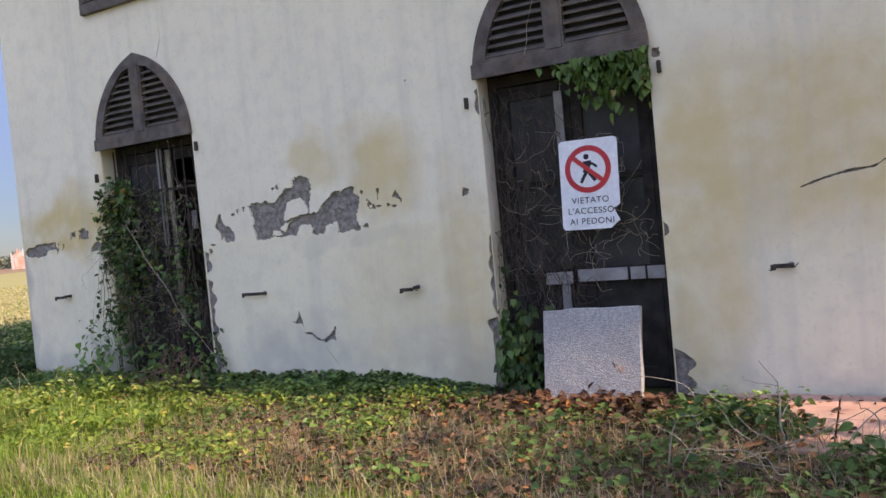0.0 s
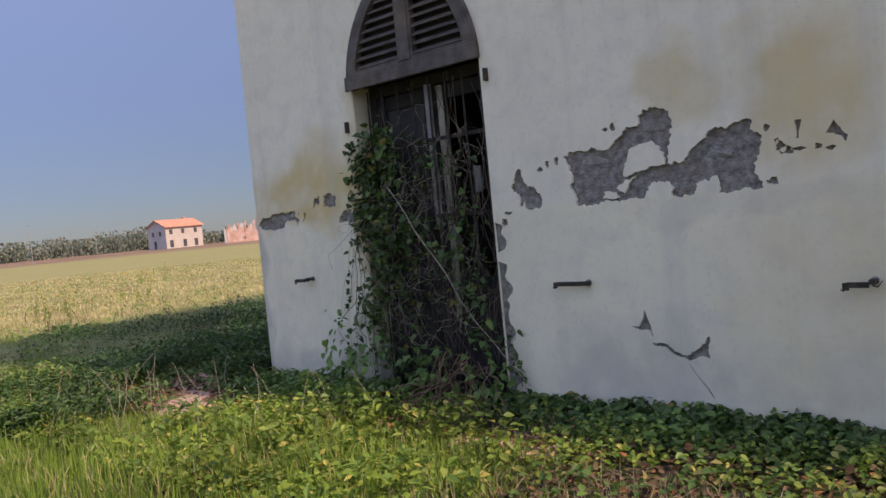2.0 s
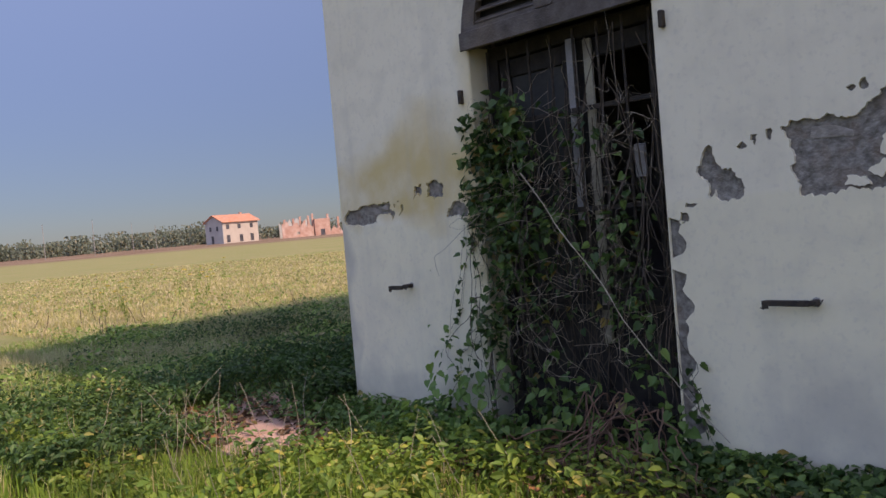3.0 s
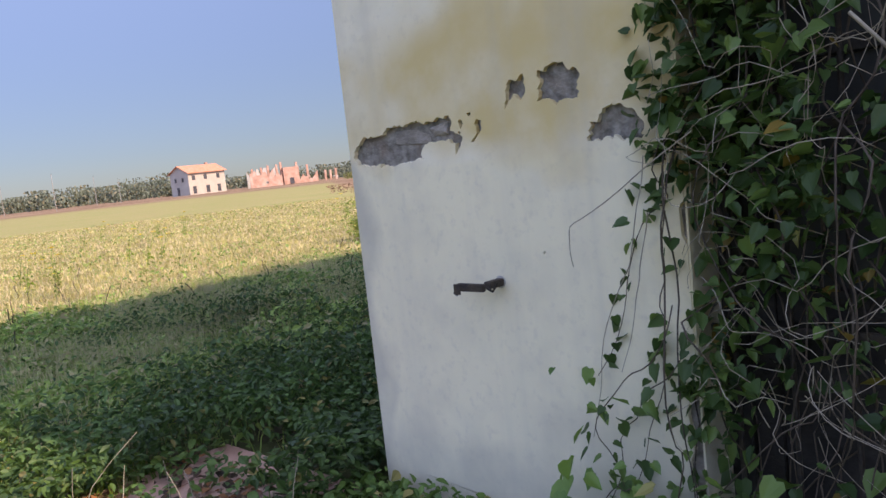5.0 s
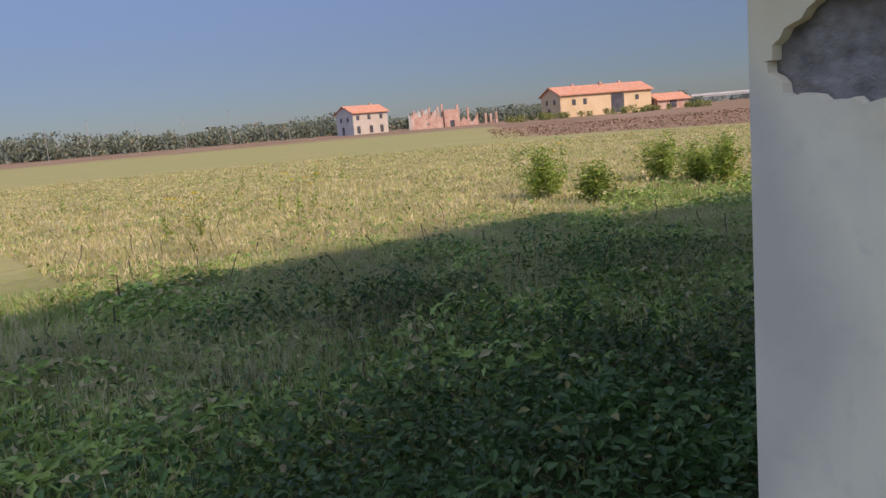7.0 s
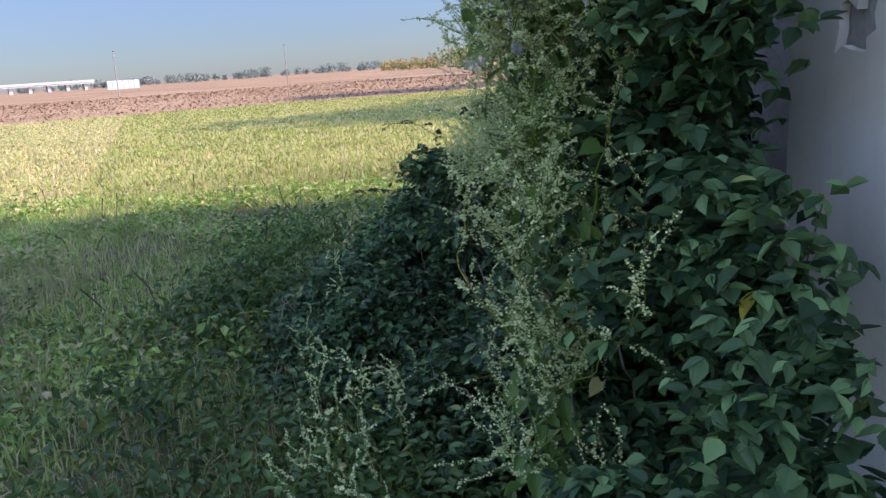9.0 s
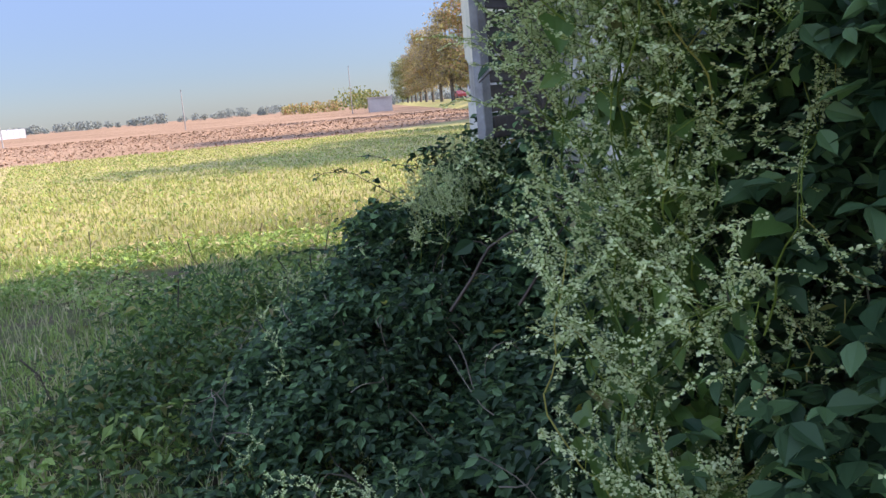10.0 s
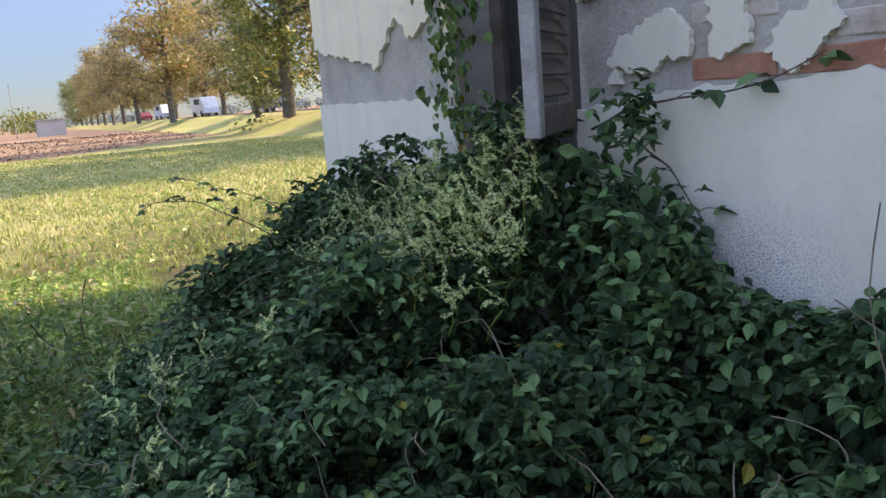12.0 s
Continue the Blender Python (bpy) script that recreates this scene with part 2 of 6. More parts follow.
# room surfaces coloured dark: the unlit interior is put into the paint
M_DARKWALL = mat("darkened_room", (0.16, 0.15, 0.14), (0.22, 0.21, 0.2), 3, 0.95, 0.3, 40)
M_ROOF = mat("roof_tiles", (0.5, 0.2, 0.12), (0.6, 0.3, 0.2), 1.5, 0.9, 0.4, 12, stain=(0.4, 0.25, 0.2), stain_scale=0.5)
M_STEM = mat("dry_stem", (0.06, 0.046, 0.036), (0.12, 0.092, 0.072), 12, 0.85, 0.3, 60)
M_STEM_PALE = mat("pale_stem", (0.27, 0.23, 0.18), (0.4, 0.35, 0.28), 12, 0.85, 0.3, 60)
M_BARK = mat("bark", (0.09, 0.075, 0.06), (0.16, 0.14, 0.115), 3, 0.95, 0.8, 14)
L_IVY = leaf_mat("ivy_leaves", (0.03, 0.075, 0.022), (0.15, 0.26, 0.065), odd=(0.22, 0.15, 0.03), odd_part=0.03, mostly_dark=True)
L_BRAMBLE = leaf_mat("bramble_leaves", (0.014, 0.046, 0.021), (0.15, 0.28, 0.11), odd=(0.4, 0.33, 0.05), odd_part=0.006, rough=0.5, through_light=0.25, spec=0.3, mostly_dark=True)
L_GROUND = leaf_mat("ground_cover_leaves", (0.06, 0.14, 0.035), (0.15, 0.26, 0.06), odd=(0.32, 0.28, 0.1), odd_part=0.04)
L_BRIGHT = leaf_mat("young_leaves", (0.1, 0.2, 0.035), (0.26, 0.34, 0.06), odd=(0.5, 0.44, 0.12), odd_part=0.08, through_light=0.35)
L_SHRUB = leaf_mat("shrub_leaves", (0.16, 0.26, 0.05), (0.36, 0.44, 0.1), odd=(0.5, 0.48, 0.15), odd_part=0.1, through_light=0.45)
L_GRASS = leaf_mat("grass", (0.11, 0.21, 0.03), (0.25, 0.36, 0.06), odd=(0.5, 0.44, 0.22), odd_part=0.12, rough=0.6, through_light=0.3)
L_FIELD = leaf_mat("field_grass", (0.22, 0.27, 0.065), (0.36, 0.37, 0.12), odd=(0.44, 0.37, 0.2), odd_part=0.16, rough=0.7, through_light=0.3)
L_FIELD_DRY = leaf_mat("dry_field_grass", (0.36, 0.35, 0.12), (0.52, 0.45, 0.22), odd=(0.6, 0.49, 0.31), odd_part=0.35, rough=0.7, through_light=0.3)
L_SHADY = leaf_mat("shady_grass", (0.17, 0.28, 0.06), (0.32, 0.42, 0.12), odd=(0.54, 0.46, 0.27), odd_part=0.22, rough=0.6, through_light=0.25)
L_MEADOW = leaf_mat("meadow_weed_leaves", (0.1, 0.2, 0.045), (0.32, 0.44, 0.11), odd=(0.45, 0.38, 0.2), odd_part=0.14)
L_CLOD = leaf_mat("soil_clods", (0.2, 0.125, 0.085), (0.36, 0.24, 0.17), rough=0.95, through_light=0.0, spec=0.1)
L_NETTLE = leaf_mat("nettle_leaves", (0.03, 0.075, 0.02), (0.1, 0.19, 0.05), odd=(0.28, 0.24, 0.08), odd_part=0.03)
L_DEAD = leaf_mat("dead_leaves", (0.05, 0.03, 0.02), (0.16, 0.1, 0.058), odd=(0.32, 0.14, 0.06), odd_part=0.15, rough=0.8, through_light=0.1)
L_FLOWER = leaf_mat("pale_flower_sprays", (0.46, 0.56, 0.24), (0.8, 0.84, 0.48), rough=0.7, through_light=0.3)
L_YELLOW = leaf_mat("yellow_petals", (0.6, 0.42, 0.02), (0.75, 0.58, 0.04), rough=0.6)
L_TREE = leaf_mat("avenue_leaves", (0.2, 0.2, 0.06), (0.4, 0.34, 0.12), odd=(0.46, 0.28, 0.14), odd_part=0.3, through_light=0.35)
L_TREE_GREEN = leaf_mat("green_tree_leaves", (0.1, 0.14, 0.04), (0.26, 0.27, 0.09), odd=(0.38, 0.3, 0.1), odd_part=0.1, through_light=0.3)
L_TREE_BROWN = leaf_mat("brown_tree_leaves", (0.2, 0.17, 0.1), (0.38, 0.31, 0.18), odd=(0.4, 0.34, 0.1), odd_part=0.25, through_light=0.3)
# paler and greyer than near leaves: hazy air is put into the colour
L_FAR = leaf_mat("haze_paled_leaves", (0.095, 0.125, 0.095), (0.15, 0.175, 0.125), odd=(0.18, 0.17, 0.11), odd_part=0.15, through_light=0.1)


# ---- builders
def part(name, bm, material, parent=None, label=""):
    """Links a bmesh as one mesh object, under its thing if one is given."""
    me = bpy.data.meshes.new(name)
    bm.normal_update()
    bm.to_mesh(me)
    bm.free()
    me.materials.append(material)
    ob = new(name, me)
    if parent:
        ob.parent = parent
    if label:
        tagged(ob, label)
    return ob


def thing(name, at, label, category, group="", kind=""):
    ob = new(name)
    ob.location = at
    ob.empty_display_size = 0.1
    return tagged(ob, label, category, group, kind)


def box_bm(x0, y0, z0, x1, y1, z1, bevel=0.0, bm=None):
    own = bm or bmesh.new()
    m = Matrix.LocRotScale(((x0 + x1) / 2, (y0 + y1) / 2, (z0 + z1) / 2), None, (abs(x1 - x0), abs(y1 - y0), abs(z1 - z0)))
    res = bmesh.ops.create_cube(own, size=1.0, matrix=m)
    if bevel:
        es = list({e for v in res["verts"] for e in v.link_edges})
        bmesh.ops.bevel(own, geom=es, offset=bevel, segments=1, affect="EDGES")
    return own


def mesh_arrays(name, verts, faces, material, smooth=False):
    """A mesh from arrays: faces all of one corner count, or a list of such arrays."""
    groups = faces if isinstance(faces, list) else [faces]
    me = bpy.data.meshes.new(name)
    v = np.asarray(verts, dtype=np.float32)
    loops = np.concatenate([g.ravel() for g in groups]).astype(np.int32)
    counts = np.concatenate([np.full(len(g), g.shape[1]) for g in groups])
    starts = np.concatenate(([0], np.cumsum(counts)[:-1])).astype(np.int32)
    me.vertices.add(len(v))
    me.vertices.foreach_set("co", v.ravel())
    me.loops.add(len(loops))
    me.loops.foreach_set("vertex_index", loops)
    me.polygons.add(len(starts))
    me.polygons.foreach_set("loop_start", starts)
    me.polygons.foreach_set("use_smooth", np.full(len(starts), smooth))
    me.update(calc_edges=True)
    me.materials.append(material)
    return new(name, me)


RNG = np.random.default_rng(11)
LEAF = np.array([(0, 0, 0), (0.18, 0.21, 0.06), (0.45, 0.31, 0.07), (0.76, 0.17, 0.0), (1, 0, -0.14), (0.76, -0.17, 0.0), (0.45, -0.31, 0.07), (0.18, -0.21, 0.06)])
LEAF_FACES = np.array([(0, 4, 3, 2, 1), (0, 7, 6, 5, 4)])
HEART = np.array([(0, 0, 0), (-0.1, 0.2, 0.05), (0.12, 0.4, 0.1), (0.52, 0.33, 0.05), (1, 0, -0.2), (0.52, -0.33, 0.05), (0.12, -0.4, 0.1), (-0.1, -0.2, 0.05)])
PLAIN_LEAF = LEAF[[0, 2, 4, 6]]
PLAIN_FACES = np.array([(0, 2, 1), (0, 3, 2)])


def turn_axes(yaw, tilt, roll):
    """Rows of x, y, z axes: a leaf that points along yaw, drooping by tilt, twisted by roll."""
    cy, sy, ct, st, cr, sr = np.cos(yaw), np.sin(yaw), np.cos(tilt), np.sin(tilt), np.cos(roll), np.sin(roll)
    ax = np.stack([cy * ct, sy * ct, -st], 1)
    side = np.stack([-sy, cy, np.zeros_like(cy)], 1)
    up = np.cross(ax, side)
    return ax, side * cr[:, None] + up * sr[:, None], up * cr[:, None] - side * sr[:, None]


def leaves(name, at, size, material, yaw=None, tilt=(0.0, 0.7), wide=1.0, roll=0.5, fine=True, heart=False):
    """One mesh of many folded leaves."""
    shape, sides_ = (LEAF, LEAF_FACES) if fine else (PLAIN_LEAF, PLAIN_FACES)
    if heart:
        shape = HEART
    at = np.asarray(at)
    n = len(at)
    size = np.broadcast_to(size, n) * RNG.uniform(0.5, 1.35, n)
    yaw = RNG.uniform(0, 2 * np.pi, n) if yaw is None else yaw
    ax, ay, az = turn_axes(yaw, RNG.uniform(tilt[0], tilt[1], n), RNG.normal(0, roll, n))
    t = shape * np.array([1, wide, 1])
    v = at[:, None, :] + size[:, None, None] * (t[None, :, 0:1] * ax[:, None] + t[None, :, 1:2] * ay[:, None] + t[None, :, 2:3] * az[:, None])
    f = sides_[None] + len(shape) * np.arange(n)[:, None, None]
    return mesh_arrays(name, v.reshape(-1, 3), f.reshape(-1, sides_.shape[1]), material)


def blades(name, xy, height, width, material, lean=0.45, z=0.0):
    """One mesh of many bent grass blades."""
    n = len(xy)
    h = np.broadcast_to(height, n) * RNG.uniform(0.5, 1.3, n)
    w = np.broadcast_to(width, n) * RNG.uniform(0.7, 1.3, n)
    a, b = RNG.uniform(0, 2 * np.pi, n), RNG.uniform(0, 2 * np.pi, n)
    le = np.abs(RNG.normal(0, lean, n))
    base = np.column_stack([xy, np.broadcast_to(z, n)])
    side = np.column_stack([np.cos(a), np.sin(a), np.zeros(n)]) * w[:, None] / 2
    bend = np.column_stack([np.cos(b), np.sin(b), np.zeros(n)]) * (le * h)[:, None]
    up = np.column_stack([np.zeros(n), np.zeros(n), h])
    mid = base + up * 0.55 + bend * 0.35
    tip = base + up * np.clip(1.05 - le * 0.4, 0.4, 1.05)[:, None] + bend
    v = np.stack([base - side, base + side, mid + side * 0.8, mid - side * 0.8, tip], 1)
    k = 5 * np.arange(n)[:, None]
    return mesh_arrays(name, v.reshape(-1, 3), [np.array([[0, 1, 2, 3]]) + k, np.array([[3, 2, 4]]) + k], material)


def tubes(name, lines, material, sides=4):
    """One mesh of tapering tubes along lines (points, first radius, last radius)."""
    vs, fs, base = [], [], 0
    ang = np.arange(sides) * 2 * np.pi / sides
    for pts, r0, r1 in lines:
        p = np.asarray(pts, dtype=float)
        d = np.gradient(p, axis=0)
        d /= np.linalg.norm(d, axis=1)[:, None] + 1e-9
        ref = np.where(np.abs(d[:, 2:3]) > 0.9, np.array([[1.0, 0, 0]]), np.array([[0, 0, 1.0]]))
        u = np.cross(d, ref)
        u /= np.linalg.norm(u, axis=1)[:, None] + 1e-9
        w = np.cross(d, u)
        r = np.linspace(r0, r1, len(p))[:, None, None]
        ring = p[:, None] + r * (np.cos(ang)[None, :, None] * u[:, None] + np.sin(ang)[None, :, None] * w[:, None])
        vs.append(ring.reshape(-1, 3))
        i = np.arange(len(p) - 1)[:, None] * sides
        j = np.arange(sides)[None]
        k = (j + 1) % sides
        fs.append(np.stack([i + j, i + k, i + sides + k, i + sides + j], -1).reshape(-1, 4) + base)
        base += len(p) * sides
    return mesh_arrays(name, np.concatenate(vs), np.concatenate(fs), material, smooth=True)


def wander(a, b, n=10, amp=0.06, sag=0.0):
    """A crooked line from a to b."""
    t = np.linspace(0, 1, n)[:, None]
    p = np.asarray(a) * (1 - t) + np.asarray(b) * t
    p = p + np.cumsum(RNG.normal(0, amp / n ** 0.5, (n, 3)), 0) * np.sin(np.pi * t)
    p[:, 2] -= sag * 4 * (t * (1 - t))[:, 0]
    if n < 6:
        return p
    # rounded off between the points
    q = np.concatenate([2 * p[:1] - p[1:2], p, 2 * p[-1:] - p[-2:-1]])
    k = np.linspace(0, n - 1, 2 * n)
    i = np.minimum(k.astype(int), n - 2)
    f = (k - i)[:, None]
    a_, b_, c_, d_ = q[i], q[i + 1], q[i + 2], q[i + 3]
    return b_ + 0.5 * f * (c_ - a_ + f * (2 * a_ - 5 * b_ + 4 * c_ - d_ + f * (3 * (b_ - c_) + d_ - a_)))


def crosses(loop):
    """Whether a closed outline cuts itself."""
    a = np.array(loop)
    b = np.roll(a, -1, axis=0)
    d = b - a

    def side_of(p):
        return d[:, None, 0] * (p[None, :, 1] - a[:, None, 1]) - d[:, None, 1] * (p[None, :, 0] - a[:, None, 0])

    hit = (side_of(a) * side_of(b) < 0)
    return bool((hit & hit.T).any())


def ragged(points, amp=0.02, step=0.02, seed=0.0):
    """A closed outline with its edges broken up, as roughly as it can be without cutting itself."""
    for k in (1.0, 0.8, 0.6, 0.45, 0.3, 0.15):
        loop = rough_loop(points, amp * k, step, seed)
        if not crosses(loop):
            return loop
    return points


def rough_loop(points, amp, step, seed):
    out = []
    for (a, b), (c, d) in zip(points, points[1:] + points[:1]):
        n = max(1, int(math.hypot(c - a, d - b) / step))
        for i in range(n):
            x, y = a + (c - a) * i / n, b + (d - b) * i / n
            v = 1.5 * noise.noise((x * 14 + seed, y * 14, seed)) + 1.3 * noise.noise((x * 43, y * 43 + seed, 7.0)) + 0.9 * noise.noise((x * 120, y * 120, seed + 3))
            ln = math.hypot(c - a, d - b) + 1e-9
            k = v * amp * (0.4 + 0.6 * min(1.0, 4 * min(i / n, 1 - i / n)))
            out.append((x + (d - b) / ln * k, y - (c - a) / ln * k))
    return out


def sheet_bm(outline, holes, place, depth):
    """A plate with holes in it: place(u, v, d) gives the point, d from 0 to depth."""
    bm = bmesh.new()
    for loop in (outline, *holes):
        vs = [bm.verts.new(place(u, v, 0.0)) for u, v in loop]
        for a, b in zip(vs, vs[1:] + vs[:1]):
            bm.edges.new((a, b))
    bmesh.ops.triangle_fill(bm, edges=bm.edges[:], use_beauty=True)
    if depth:
        back = Vector(place(0, 0, depth)) - Vector(place(0, 0, 0))
        res = bmesh.ops.extrude_face_region(bm, geom=bm.faces[:])
        bmesh.ops.translate(bm, verts=[g for g in res["geom"] if isinstance(g, bmesh.types.BMVert)], vec=back)
    bmesh.ops.recalc_face_normals(bm, faces=bm.faces[:])
    return bm


def ogive(z, half, rise):
    """Half the width of a pointed arch of two circle arcs at height z."""
    r = (half * half + rise * rise) / (2 * half)
    return max(0.0, math.sqrt(max(0.0, r * r - z * z)) - (r - half))


def arch(x0, x1, spring, rise, n=9, bottom=None):
    """A pointed arch's outline from the lower left round to the lower right."""
    mid, half = (x0 + x1) / 2, (x1 - x0) / 2
    left = [(mid - ogive(rise * i / n, half, rise), spring + rise * i / n) for i in range(n + 1)]
    right = [(2 * mid - x, z) for x, z in reversed(left[:-1])]
    loop = left + right
    if bottom is not None:
        loop = [(x0, bottom)] + loop + [(x1, bottom)]
    return loop


# ---- ground: one sheet to the horizon
def ground_material():
    m = bpy.data.materials.new("meadow_soil")
    m.use_nodes = True
    nt, n = m.node_tree, m.node_tree.nodes
    link = nt.links.new
    b = n["Principled BSDF"]
    b.inputs["Roughness"].default_value = 0.95
    b.inputs["Specular IOR Level"].default_value = 0.1
    geo = n.new("ShaderNodeNewGeometry")
    sep = n.new("ShaderNodeSeparateXYZ")
    link(geo.outputs["Position"], sep.inputs[0])

    def tex(scale, detail=5):
        t = n.new("ShaderNodeTexNoise")
        t.inputs["Scale"].default_value, t.inputs["Detail"].default_value = scale, detail
        link(geo.outputs["Position"], t.inputs["Vector"])
        return t.outputs[0]

    def calc(op, a, c, d=None):
        k = n.new("ShaderNodeMath")
        k.operation = op
        for i, s in enumerate((a, c, d)):
            if isinstance(s, (int, float)):
                k.inputs[i].default_value = s
            elif s is not None:
                link(s, k.inputs[i])
        return k.outputs[0]

    def ramp(s, lo, hi):
        k = n.new("ShaderNodeMapRange")
        k.inputs[1].default_value, k.inputs[2].default_value = lo, hi
        link(s, k.inputs[0])
        return k.outputs[0]

    def mix(f, a, c):
        k = n.new("ShaderNodeMixRGB")
        link(f, k.inputs[0])
        for i, s in ((1, a), (2, c)):
            if isinstance(s, tuple):
                k.inputs[i].default_value = (*s, 1)
            else:
                link(s, k.inputs[i])
        return k.outputs[0]

    x, y = sep.outputs[0], sep.outputs[1]
    # near soil kept dark so gaps between leaves read as shaded
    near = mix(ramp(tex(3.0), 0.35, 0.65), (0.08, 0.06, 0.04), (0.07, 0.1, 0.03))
    field = mix(ramp(tex(0.25), 0.35, 0.65), (0.21, 0.25, 0.07), (0.28, 0.27, 0.1))
    field = mix(ramp(tex(9.0), 0.3, 0.75), field, (0.34, 0.28, 0.16))
    plow = mix(ramp(tex(1.2), 0.4, 0.6), (0.15, 0.092, 0.058), (0.28, 0.185, 0.125))
    plow = mix(ramp(tex(0.06), 0.45, 0.6), plow, (0.28, 0.19, 0.13))
    wob = calc("MULTIPLY", calc("SUBTRACT", tex(0.12), 0.5), 8.0)
    # the ploughed field begins along a bent line
    line_a = calc("MULTIPLY_ADD", x, 0.25, 48.5)
    line_b = calc("MULTIPLY_ADD", x, -0.75, 4.0)
    line_c = calc("MULTIPLY_ADD", x, 1.2, 55.0)
    edge = calc("MAXIMUM", calc("MAXIMUM", line_a, line_b), line_c)
    over = ramp(calc("ADD", calc("SUBTRACT", y, edge), calc("MULTIPLY", wob, 0.35)), -1.0, 1.5)
    # lush and darkened under the leaves close to the house, dry stubble further out
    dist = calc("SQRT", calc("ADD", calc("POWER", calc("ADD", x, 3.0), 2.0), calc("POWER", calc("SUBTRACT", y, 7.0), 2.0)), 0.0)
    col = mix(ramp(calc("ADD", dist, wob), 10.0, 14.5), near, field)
    over = calc("MAXIMUM", over, ramp(calc("ADD", dist, wob), 118.0, 150.0))
    col = mix(over, col, plow)
    link(col, b.inputs["Base Color"])
    bp = n.new("ShaderNodeBump")
    bp.inputs["Strength"].default_value, bp.inputs["Distance"].default_value = 0.9, 0.12
    link(tex(2.2, 8), bp.inputs["Height"])
    link(bp.outputs[0], b.inputs["Normal"])
    return m


def ground():
    radii = [0.0, 4, 8, 12, 16, 22, 30, 40, 55, 75, 110, 160, 250, 400, 800, 1600, 3200]
    n = 72
    vs, fs = [(0, 0, 0)], []
    for r in radii[1:]:
        for k in range(n):
            a = 2 * math.pi * k / n
            vs.append((-8 + r * math.cos(a), 8 + r * math.sin(a), 0.0))
    bm = bmesh.new()
    v = [bm.verts.new(p) for p in vs]
    v[0].co = (-8, 8, 0)
    for k in range(n):
        bm.faces.new((v[0], v[1 + k], v[1 + (k + 1) % n]))
    for i in range(len(radii) - 2):
        for k in range(n):
            a, c = 1 + i * n + k, 1 + i * n + (k + 1) % n
            bm.faces.new((v[a], v[a + n], v[c + n], v[c]))
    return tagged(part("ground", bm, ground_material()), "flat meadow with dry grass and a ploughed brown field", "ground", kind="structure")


ground()

# ---- the house
FRONT, WEST, NORTH, EAST, EAVE = 5.17, -7.76, 11.15, 3.2, 5.6
PL = 0.02  # thickness of the plaster
DOORS = [(-6.43, -5.22), (-2.41, -1.18)]
SPRING, RISE, BASE = 2.28, 0.79, -0.1


def front(u, v, d):
    return (u, FRONT + d, v)


def side(u, v, d):
    return (WEST + d, u, v)


# fallen plaster on the front: each an outline and the roughness of its edge
front_gaps = []


def gap(points, rough):
    front_gaps.append((points, rough))


def chip(x, z, w, h, rough=0.3):
    """A small chip knocked out of the plaster."""
    loop = [(x + w * k * math.cos(a), z + h * k * math.sin(a)) for a, k in ((i * 0.9 + x, 0.4 + 0.35 * abs(math.sin(i * 5 + x * 90))) for i in range(7))]
    gap(loop, rough * min(w, h))


def crack(points, width):
    """A thin crack, widest in its middle."""
    n = len(points)
    w = [width * (0.25 + math.sin(math.pi * (i + 0.3) / n)) for i in range(n)]
    gap([(x, z + w[i] / 2) for i, (x, z) in enumerate(points)] + [(x + 0.002, z - w[i] / 2) for i, (x, z) in reversed(list(enumerate(points)))], width * 0.25)


# the large bare patch between the doors and its small neighbour
gap([(-4.66, 1.56), (-4.62, 1.585), (-4.36, 1.565), (-4.3, 1.62), (-4.24, 1.675), (-4.17, 1.665), (-4.14, 1.75), (-4.05, 1.755), (-3.98, 1.72), (-3.975, 1.66), (-3.985, 1.56), (-4.015, 1.445), (-3.95, 1.437), (-3.84, 1.526), (-3.76, 1.59), (-3.64, 1.605), (-3.56, 1.612),
     (-3.545, 1.56), (-3.508, 1.52), (-3.523, 1.44), (-3.555, 1.36), (-3.52, 1.267), (-3.75, 1.258), (-3.752, 1.348), (-3.835, 1.335), (-3.885, 1.265), (-4.0, 1.268), (-4.012, 1.345), (-4.12, 1.348), (-4.165, 1.273), (-4.6, 1.263), (-4.615, 1.44)], 0.013)
gap([(-5.06, 1.406), (-4.99, 1.525), (-4.948, 1.43), (-4.887, 1.41), (-4.833, 1.316), (-4.86, 1.273), (-4.955, 1.273), (-4.975, 1.32), (-5.0, 1.275), (-5.005, 1.35)], 0.013)
# by the corner
gap([(-7.75, 1.352), (-7.72, 1.382), (-7.67, 1.413), (-7.58, 1.413), (-7.53, 1.432), (-7.43, 1.435), (-7.32, 1.428), (-7.265, 1.432), (-7.24, 1.442), (-7.238, 1.390), (-7.215, 1.376), (-7.185, 1.365), (-7.2, 1.341), (-7.225, 1.310), (-7.218, 1.350),
     (-7.25, 1.366), (-7.29, 1.364), (-7.36, 1.357), (-7.378, 1.328), (-7.37, 1.308), (-7.5, 1.302), (-7.64, 1.296), (-7.72, 1.315)], 0.009)
gap([(-7.0, 1.430), (-6.985, 1.505), (-6.95, 1.51), (-6.92, 1.53), (-6.915, 1.485), (-6.935, 1.45), (-6.965, 1.475), (-6.985, 1.445)], 0.007)
gap([(-6.88, 1.44), (-6.865, 1.53), (-6.8, 1.545), (-6.73, 1.515), (-6.73, 1.43)], 0.012)
gap([(-6.72, 1.3), (-6.7, 1.36), (-6.62, 1.41), (-6.54, 1.35), (-6.53, 1.3)], 0.014)
gap([(-7.12, 1.417), (-7.1, 1.410), (-7.105, 1.375), (-7.14, 1.342), (-7.155, 1.346), (-7.125, 1.370), (-7.13, 1.400)], 0.004)
